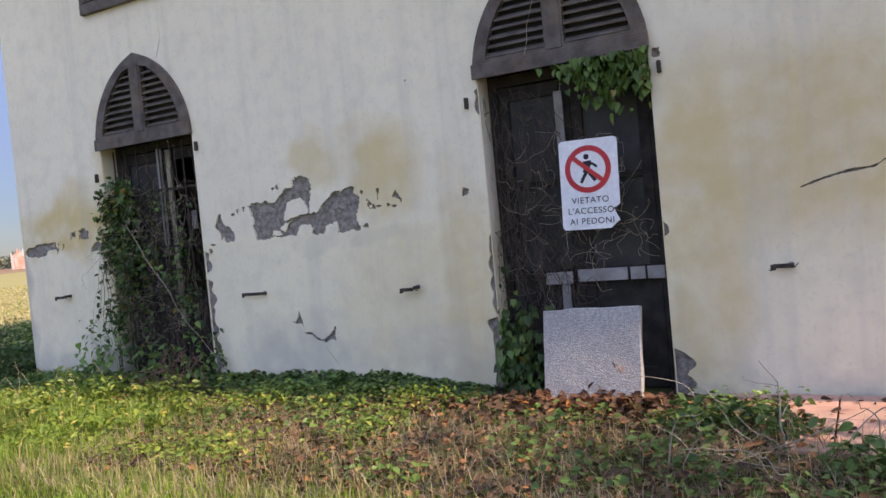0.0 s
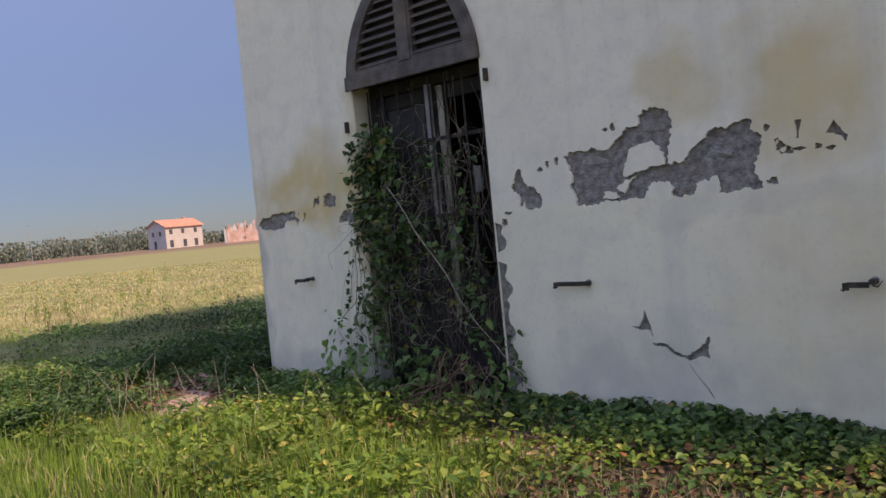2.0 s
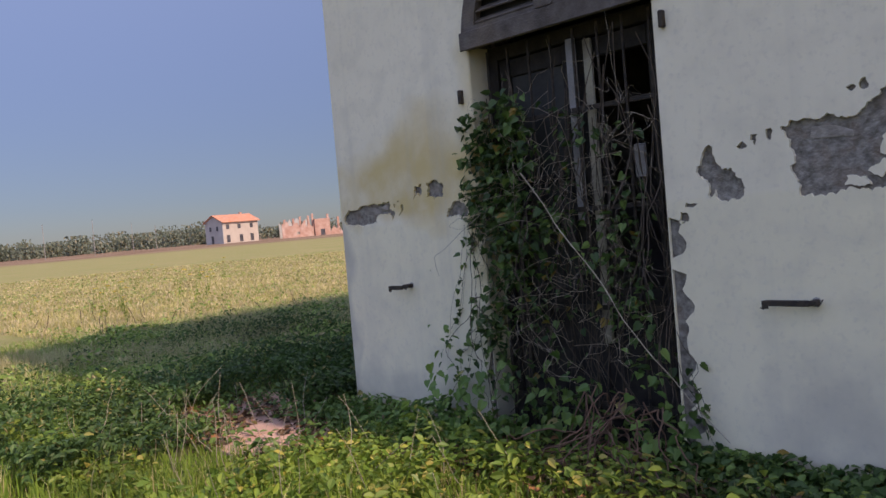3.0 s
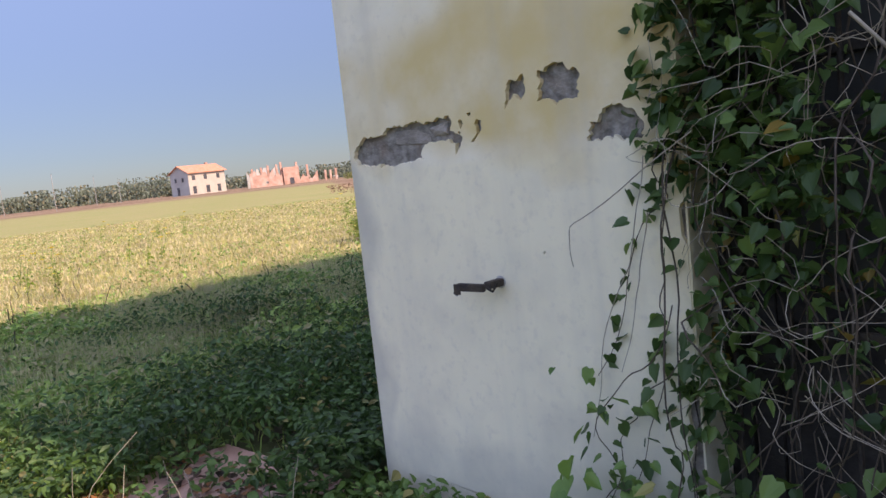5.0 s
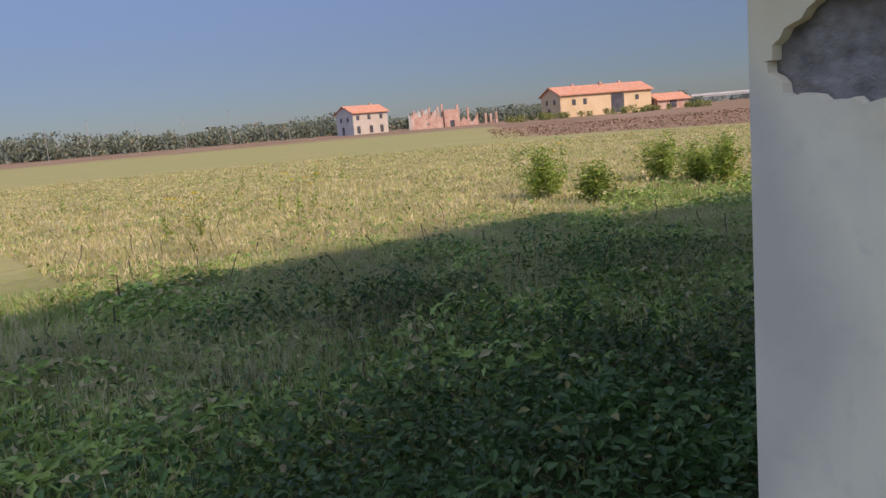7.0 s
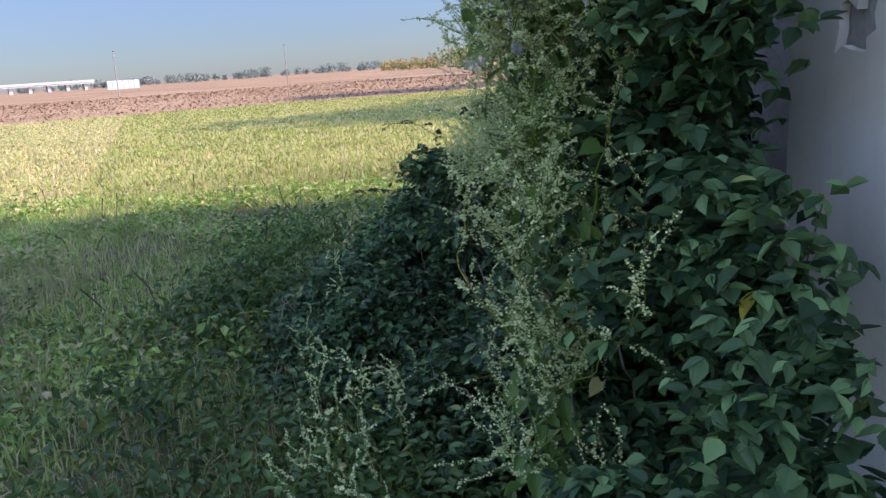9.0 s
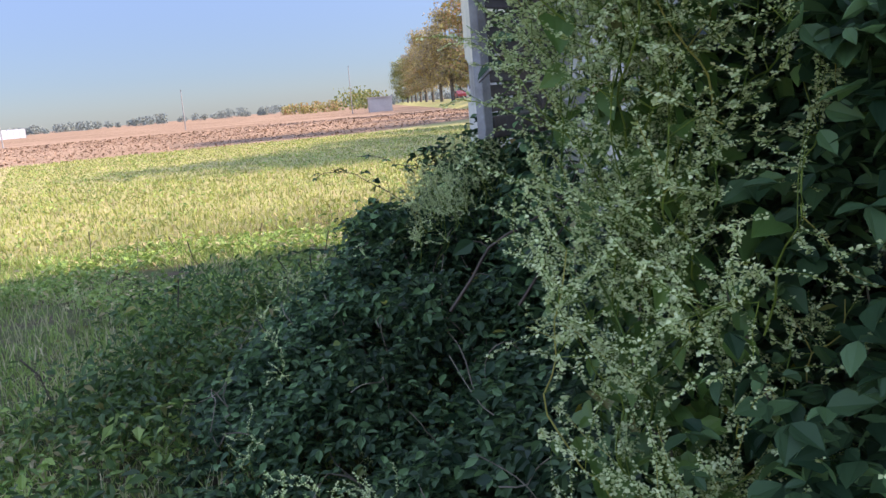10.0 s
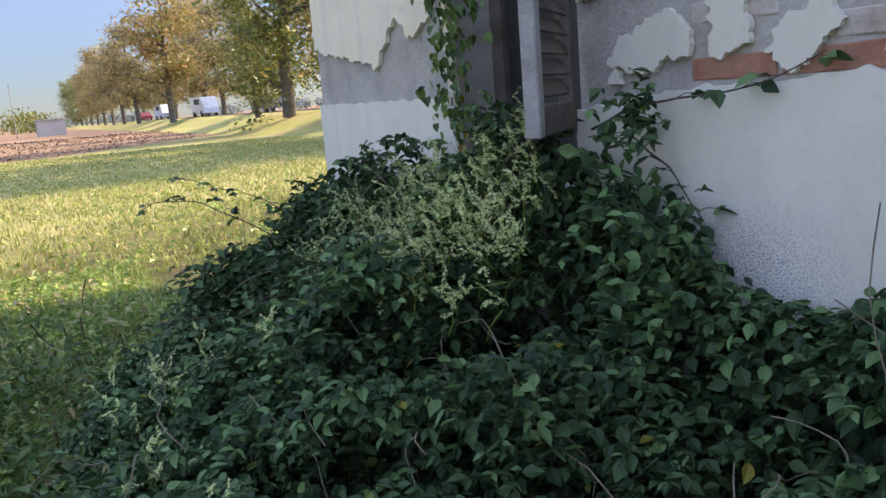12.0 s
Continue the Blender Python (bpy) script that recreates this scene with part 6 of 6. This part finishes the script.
rv = [[road_bm.verts.new((x + (y - 38) * 0.06, float(y), 1.13)) for x in (8.2, 13.0)] for y in ys]
for a, b in zip(rv, rv[1:]):
    road_bm.faces.new((a[0], a[1], b[1], b[0]))
tagged(part("road", road_bm, mat("asphalt", (0.05, 0.05, 0.05), (0.07, 0.07, 0.07), 3, 0.9, 0.3, 40)), "grey asphalt country road", "road", kind="structure")

kinds = [
    tree("avenue_tree", "tall yellowing roadside tree with a thick trunk", 17.0, 3.5, 0.14, 9000, L_TREE, "avenue trees along the road"),
    tree("avenue_tree", "tall roadside tree with brown autumn leaves", 15.5, 3.3, 0.2, 7500, L_TREE_BROWN, "avenue trees along the road"),
    tree("avenue_tree", "tall green roadside tree", 18.0, 4.0, 0.1, 11000, L_TREE_GREEN, "avenue trees along the road"),
]


def beside_road(y, off):
    return off + (y - 38) * 0.06


first = {}
plan = [(53.5, 5.9, 2, 1.1), (60, 5.6, 2, 0.5), (70, 14.0, 0, 1.0), (96, 5.2, 0, 1.15), (98, 14.6, 1, 0.95), (114, 14.6, 1, 1.05), (127, 14.6, 0, 1.05), (128, 5.0, 1, 1.0), (150, 5.0, 1, 0.95), (140, 15, 0, 1.0),
        (160, 15, 1, 1.0), (172, 5.0, 1, 1.0), (180, 15, 0, 1.0), (195, 5.0, 0, 1.0), (220, 5.0, 1, 1.0), (210, 15, 1, 1.0), (245, 5, 0, 1.0), (275, 5, 1, 1.0), (310, 5, 2, 1.0), (350, 4.5, 2, 1.0), (36, 13, 2, 1.0), (44, 14, 0, 1.0), (31, 7, 2, 1.0)]
for y, off, k, sc in plan:
    m = pose(beside_road(y, off), y, 0.9 if off < 8 else 1.0, 0, 0, RNG.uniform(0, 360))
    if k not in first:
        first[k] = kinds[k]
        kinds[k].matrix_world = m
        cp = kinds[k]
    else:
        cp = copy_thing(kinds[k], m)
    cp.scale = (sc, sc, sc)


def vehicle(kind, at, turn, paint, label):
    """A parked or passing vehicle far along the road."""
    ob = thing(kind, at, label, kind.replace("_", " "), "vehicles on the road")
    ob.rotation_euler = (0, 0, radians(turn))
    body = mat(kind + "_paint", paint, tuple(0.85 * c for c in paint), 3, 0.35, 0.02, 20, spec=0.6)
    if kind == "car":
        prof = [(-2.1, 0.3), (-2.15, 0.75), (-1.9, 0.92), (-1.2, 1.0), (-0.6, 1.42), (0.9, 1.45), (1.6, 1.0), (2.05, 0.9), (2.1, 0.35)]
    else:
        prof = [(-2.6, 0.35), (-2.65, 0.9), (-2.3, 1.2), (-1.8, 1.95), (-1.5, 2.15), (2.5, 2.2), (2.6, 2.0), (2.6, 0.4)]
    bm = bmesh.new()
    fa = [bm.verts.new((x, -0.85, z)) for x, z in prof]
    f = bm.faces.new(fa)
    res = bmesh.ops.extrude_face_region(bm, geom=[f])
    bmesh.ops.translate(bm, verts=[g for g in res["geom"] if isinstance(g, bmesh.types.BMVert)], vec=(0, 1.7, 0))
    bmesh.ops.recalc_face_normals(bm, faces=bm.faces[:])
    part("body", bm, body, ob)
    z0, z1 = (0.98, 1.36) if kind == "car" else (1.35, 1.95)
    for s in (-1, 1):
        part("side_window", box_bm(-1.0, s * 0.852, z0, 1.1, s * 0.86, z1), M_GLASS, ob)
        for x in (-1.35, 1.35):
            wb = bmesh.new()
            bmesh.ops.create_cone(wb, cap_ends=True, segments=16, radius1=0.32, radius2=0.32, depth=0.2, matrix=Matrix.Translation((x, s * 0.8, 0.32)) @ Matrix.Rotation(radians(90), 4, "X"))
            part("wheel", wb, M_BLACK, ob)
    return ob


vehicle("car", (beside_road(72, 9.6), 72, 1.13), 93, (0.06, 0.08, 0.14), "dark blue car on the raised road")
vehicle("van", (beside_road(100, 9.4), 100, 1.13), 93, (0.75, 0.76, 0.78), "white van on the raised road")
vehicle("van", (beside_road(134, 9.4), 134, 1.13), 93, (0.6, 0.65, 0.75), "pale van far along the road")
vehicle("car", (beside_road(160, 9.4), 160, 1.13), 93, (0.5, 0.06, 0.05), "red car far along the road")

# ---- buildings far across the fields
def bearing(az, d, ox=-6.0, oy=4.0):
    return (ox - d * math.sin(radians(az)), oy + d * math.cos(radians(az)))


M_WHITEWALL = mat("far_white_wall", (0.44, 0.37, 0.32), (0.5, 0.43, 0.37), 0.5, 0.9, 0.1, 8)
M_GREYWALL = mat("far_grey_wall", (0.4, 0.38, 0.36), (0.48, 0.46, 0.43), 0.4, 0.9, 0.1, 8)
M_YELLOWWALL = mat("far_yellow_wall", (0.56, 0.4, 0.24), (0.62, 0.46, 0.3), 0.4, 0.9, 0.1, 8)
M_RUIN = mat("ruined_brick", (0.4, 0.22, 0.17), (0.5, 0.32, 0.26), 0.8, 0.95, 0.4, 6, stain=(0.6, 0.5, 0.45), stain_scale=0.5)
M_WINDOW = mat("dark_window", (0.05, 0.05, 0.06), (0.09, 0.09, 0.1), 1, 0.4, 0.02, 10)


def gable_house(name, at, turn, length, depth, eave, rise, wall_m, label, windows, chimneys, end_m=None):
    """A plain farmhouse: four walls, gable roof, each window and chimney apart. The long front faces local -y."""
    ob = thing(name, (*at, 0), label, "house", "farm buildings across the field")
    ob.rotation_euler = (0, 0, radians(turn))
    l, d = length / 2, depth / 2
    bm = box_bm(-l, -d, 0, l, d, eave)
    part("wall", bm, wall_m, ob)
    for s in (-1, 1):
        g = bmesh.new()
        tri = [g.verts.new(p) for p in ((s * (l + 0.02), -d, 0), (s * (l + 0.02), d, 0), (s * (l + 0.02), d, eave), (s * (l + 0.02), 0, eave + rise), (s * (l + 0.02), -d, eave))]
        f = g.faces.new(tri)
        res = bmesh.ops.extrude_face_region(g, geom=[f])
        bmesh.ops.translate(g, verts=[v for v in res["geom"] if isinstance(v, bmesh.types.BMVert)], vec=(s * 0.1, 0, 0))
        bmesh.ops.recalc_face_normals(g, faces=g.faces[:])
        part("gable", g, end_m or wall_m, ob)
    for s in (-1, 1):
        g = bmesh.new()
        o, t = 0.6, 0.22
        q = [(-l - o, s * (d + o), eave - o * rise / d), (l + o, s * (d + o), eave - o * rise / d), (l + o, 0, eave + rise), (-l - o, 0, eave + rise)]
        lo = [g.verts.new(p) for p in q]
        f = g.faces.new(lo)
        res = bmesh.ops.extrude_face_region(g, geom=[f])
        bmesh.ops.translate(g, verts=[v for v in res["geom"] if isinstance(v, bmesh.types.BMVert)], vec=(0, 0, t))
        bmesh.ops.recalc_face_normals(g, faces=g.faces[:])
        part("roof", g, M_ROOF, ob)
    for x, z, w_, h_ in windows:
        part("window", box_bm(x - w_ / 2, -d - 0.06, z, x + w_ / 2, -d + 0.05, z + h_), M_WINDOW, ob)
    for y, z, w_, h_ in ((-d * 0.4, eave * 0.6, 0.9, 1.2), (d * 0.4, eave * 0.6, 0.9, 1.2), (d * 0.2, 0.1, 1.2, 2.2)):
        part("window", box_bm(-l - 0.2, y - w_ / 2, z, -l - 0.11, y + w_ / 2, z + h_), M_WINDOW, ob)
    for x, y in chimneys:
        part("chimney", box_bm(x - 0.35, y - 0.35, eave, x + 0.35, y + 0.35, eave + rise + 0.7), M_RUIN, ob)
    return ob


gable_house("farmhouse", bearing(60.4, 233), 93, 11.5, 9, 6.1, 1.9, M_WHITEWALL, "two-storey white farmhouse with an orange tile roof",
            [(x, z, 1.0, 1.3) for x in (-4.2, -0.5, 3.6) for z in (4.0,)] + [(x, 0.3, 1.1, 2.0) for x in (-4.2, 0.0, 3.6)], [(3.5, 0.5)], M_GREYWALL)
gable_house("farmhouse", bearing(43.9, 205), 74, 25, 10, 5.4, 1.9, M_YELLOWWALL, "long yellow farmhouse with an orange tile roof",
            [(x, 2.8, 1.0, 1.4) for x in (-9, -6)] + [(3.0, 0.2, 3.6, 4.6), (8.5, 3.0, 1.0, 1.2)], [(-6, 0.8), (1, -0.5), (7, 0.6)])
gable_house("barn", bearing(39.3, 215), 74, 9, 7, 2.4, 1.5, M_RUIN, "low brick barn with an orange tile roof", [(0, 0.2, 2.0, 2.0)], [])


def ruin(at, turn):
    """A roofless brick farm: broken walls of uneven height and standing piers."""
    ob = thing("ruined_farm", (*at, 0), "roofless ruined pink brick farm building", "ruin", "farm buildings across the field")
    ob.rotation_euler = (0, 0, radians(turn))

    def broken(x0, x1, y, hmin, hmax, seed, material=M_RUIN):
        top = []
        n = int((x1 - x0) / 0.5)
        for i in range(n + 1):
            k = noise.noise((i * 0.7, seed, 0.5)) + 0.5
            top.append((x0 + (x1 - x0) * i / n, hmin + (hmax - hmin) * min(1, max(0, round(k * 3) / 3))))
        bm = sheet_bm([(x0, 0)] + top + [(x1, 0)], [[(x0 + (x1 - x0) * 0.45, 0.8), (x0 + (x1 - x0) * 0.55, 0.8), (x0 + (x1 - x0) * 0.55, 1.5), (x0 + (x1 - x0) * 0.45, 1.5)]], lambda u, v, d: (u, y + d, v), 0.4)
        part("broken_wall", bm, material, ob)

    broken(-10, -1, 0, 2.6, 4.8, 1.0)
    broken(-10, -1, 5, 3.0, 5.4, 2.0, M_GREYWALL)
    part("tower_wall", box_bm(-0.8, -0.6, 0, 3.6, 3.0, 4.8), M_RUIN, ob)
    part("doorway", box_bm(0.8, -0.75, 0.1, 2.0, -0.61, 1.8), M_WINDOW, ob)
    broken(3.8, 9, 0, 1.0, 3.2, 4.0)
    for x, h in ((-9, 5.2), (-6.5, 5.4), (-4.6, 5.8), (-2.2, 5.9), (-1.0, 6.4), (3.4, 6.0), (6.4, 5.0), (11.5, 3.0), (13.0, 2.8), (14.6, 3.2)):
        part("pier", box_bm(x - 0.28, 1.0, 0, x + 0.28, 1.6, h), M_RUIN, ob)
    return ob


ruin(bearing(54.4, 225), 66)
vx, vy = bearing(31, 470)


def viaduct():
    ob = thing("viaduct", (vx, vy, 0), "long pale concrete viaduct on piers", "bridge")
    ob.rotation_euler = (0, 0, radians(33))
    m = mat("pale_concrete", (0.6, 0.58, 0.55), (0.68, 0.66, 0.62), 0.2, 0.9, 0.1, 4)
    part("deck", box_bm(-60, -4, 3.2, 70, 4, 4.4), m, ob)
    part("parapet", box_bm(-60, -4.3, 4.0, 70, -4.01, 5.1), m, ob)
    for i in range(8):
        part("pier", box_bm(2 + i * 9, -3, 0, 3.6 + i * 9, 3, 3.19), m, ob)
    for i in range(1, 9):
        part("ramp", box_bm(-60 - 14 * i, -4, 0, -60 - 14 * (i - 1) - 0.05, 4, max(0.6, 4.4 - i * 0.42)), m, ob)


viaduct()
gh = thing("greenhouse", (*bearing(20.9, 300), 0), "long white greenhouse far across the field", "greenhouse")
gh.rotation_euler = (0, 0, radians(21))
M_GH = mat("white_sheet", (0.72, 0.74, 0.76), (0.78, 0.8, 0.82), 0.5, 0.5, 0.05, 5)
for i in range(6):
    part("bay", box_bm(-5 + i * 1.7, -4, 0, -3.5 + i * 1.7, 4, 2.9), M_GH, gh)
part("cladding", box_bm(-5.1, -3.9, 0, 5.3, 3.9, 2.7), M_GREYWALL, gh)
shed = thing("shed", (*bearing(-3.6, 140, -8.6, 5.6), 0), "small pale grey metal shed by the road", "shed")
part("body", box_bm(-2.0, -1.6, 0, 2.0, 1.6, 2.4), M_GREYWALL, shed)
part("roof", box_bm(-2.2, -1.8, 2.41, 2.2, 1.8, 2.55), M_GREYWALL, shed)


def pole(at, h, label="wooden utility pole in the field"):
    ob = thing("utility_pole", (*at, 0), label, "pole", "utility poles")
    tubes("post", [(np.array(((0, 0, -0.1), (0, 0, h * 0.5), (0.03, 0, h))), 0.08, 0.05)], M_WOOD_PALE, 8).parent = ob
    part("insulator", box_bm(-0.05, -0.05, h - 0.02, 0.11, 0.05, h + 0.1, 0.02), M_IRON, ob)


pole(bearing(21.9, 105), 5.2)
pole(bearing(10.9, 120), 5.4)
pole(bearing(-1.62, 140, -8.6, 5.6), 8.0, "pale concrete utility pole by the road")
for az, d, h in ((81, 190, 7), (78.5, 185, 8), (75.5, 230, 8), (72.5, 200, 8), (69.5, 190, 8), (67, 240, 8), (65.5, 250, 7)):
    pole(bearing(az, d), h, "pale concrete utility pole beside the far road")


def wood(name, label, az0, az1, dist, h0, h1, count, material, leaf=0.9, n=70, tilt=(0.5, 1.9)):
    """A far belt of trees: one mass of leaf tufts on hidden stems, uneven along its top."""
    pts, stems = [], []
    for k in range(count):
        x, y = bearing(RNG.uniform(az0, az1), dist * RNG.uniform(0.93, 1.15))
        h = RNG.uniform(h0, h1) * (0.75 + 0.5 * abs(noise.noise((x * 0.03, y * 0.03, 1))))
        w_ = h * RNG.uniform(0.22, 0.4)
        q = np.clip(RNG.normal(0, 1, (n, 3)), -1.6, 1.6) * np.array((w_, w_, h * 0.26)) + np.array((x, y, h * 0.55))
        q[:, 2] = np.clip(np.abs(q[:, 2]), 0.2, h * 1.1)
        pts.append(q)
        stems.append((np.array(((x, y, 0), (x, y, h * 0.5))), 0.1, 0.05))
    stuff(leaves(name, np.concatenate(pts), leaf, material, tilt=tilt, wide=1.3, roll=0.9, fine=False), label, "trees")
    stuff(tubes("far_trunks", stems, M_BARK), "thin trunks of far trees", "trees")


# the most distant belts, with still more hazy air painted into their leaves
L_HAZE = leaf_mat("haze_tinted_leaves", (0.17, 0.21, 0.2), (0.25, 0.28, 0.25), through_light=0.1, rough=0.9, spec=0.1)
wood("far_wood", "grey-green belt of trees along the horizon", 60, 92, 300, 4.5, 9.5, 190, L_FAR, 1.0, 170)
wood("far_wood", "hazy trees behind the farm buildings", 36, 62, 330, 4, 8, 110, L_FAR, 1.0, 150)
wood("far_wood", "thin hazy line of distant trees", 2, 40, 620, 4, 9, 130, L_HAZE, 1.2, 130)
wood("hedge", "rough green hedge before the yellow farmhouse", 36.5, 50.5, 190, 1.2, 2.2, 70, L_TREE_GREEN, 0.4, 80)
wood("far_wood", "yellowing clump of trees beside the road", -0.5, 3.8, 290, 3.0, 5.5, 16, L_TREE, 0.7, 120)
wood("far_wood", "green trees at the end of the avenue", -3.0, -0.8, 260, 7, 10, 6, L_TREE_GREEN, 0.8, 200)
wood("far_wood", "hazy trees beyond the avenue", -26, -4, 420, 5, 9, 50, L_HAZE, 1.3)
# unseen trees added to the east to cast shade on the lawn
L_SHADE = tree("unseen_shade_tree", "large unseen tree added to shade the lawn before the house", 14.0, 3.2, 0.4, 3600, L_TREE_GREEN, "", 0.3)
L_SHADE.location = (4.5, -0.5, 0)
small = tree("unseen_shade_tree", "small unseen tree added to shade the ground by the wall", 5.8, 1.0, 0.35, 1500, L_TREE_GREEN, "", 0.14)
small.location = (3.9, 3.75, 0)


# ---- tiles and bricks, each an object of its own on shared meshes
def piece_mesh(name, sx, sy, sz, material, rough=0.0):
    bm = box_bm(-sx / 2, -sy / 2, -sz / 2, sx / 2, sy / 2, sz / 2, min(sx, sy, sz) * 0.14)
    for v in bm.verts:
        v.co += noise.noise_vector(v.co * 31 + Vector((sx, sy, rough * 50))) * rough
    me = bpy.data.meshes.new(name)
    bm.to_mesh(me)
    bm.free()
    me.materials.append(material)
    return me


tile = [piece_mesh("tile", 0.29, 0.29, 0.022, M_TILE, 0.001 + 0.0005 * k) for k in range(3)]
k = 0
for i in range(40):
    for j in range(4):
        x, y = -8.78 + i * 0.3, 4.16 + j * 0.3
        if -7.0 < x < -0.7 and not (-5.0 < x < -4.3 and 4.2 < y < 4.8):
            continue
        if y + 0.15 > FRONT - 0.003:
            y = FRONT - 0.155
            if j < 3:
                continue
        ob = new("tile", tile[k % 3])
        ob.parent = pavement
        ob.matrix_local = pose(x, y - (0.01 if j == 3 else 0), 0.016 + 0.003 * noise.noise((x * 3, y * 3, 0)), random.uniform(-0.6, 0.6), random.uniform(-0.6, 0.6), random.uniform(-0.5, 0.5))
        k += 1
brick = [piece_mesh("brick", 0.024, 0.24, 0.055, M_BRICK, 0.004 + 0.002 * k) for k in range(3)]
red_brick = [piece_mesh("brick", 0.024, 0.24, 0.055, M_BRICK_RED, 0.004 + 0.002 * k) for k in range(2)]
k = 0
for row in range(8):
    z = 1.385 + row * 0.066
    for col_ in range(4):
        y = 8.06 + col_ * 0.255 + (0.127 if row % 2 else 0)
        if y > 8.62 or noise.noise((y * 2.2, z * 3, 4.4)) < -0.28:
            continue
        ob = new("brick", red_brick[k % 2] if row == 0 else brick[k % 3])
        ob.parent = wall_west
        ob.matrix_local = pose(WEST + PL + 0.006, y, z, random.uniform(-1, 1), 0, random.uniform(-1, 1))
        k += 1
front_brick = [piece_mesh("brick", w_, 0.024, 0.04, M_OLD_BRICK, 0.02) for w_ in (0.16, 0.07)]
for x, z, kind in ((-7.43, 1.393, 0), (-7.3, 1.4, 1), (-4.46, 1.52, 0), (-3.7, 1.46, 1), (-4.1, 1.66, 0)):
    ob = new("brick", front_brick[kind])
    ob.parent = wall_south
    ob.matrix_local = pose(x, FRONT + PL + 0.006, z, 0, random.uniform(-3, 3), random.uniform(-1, 1))
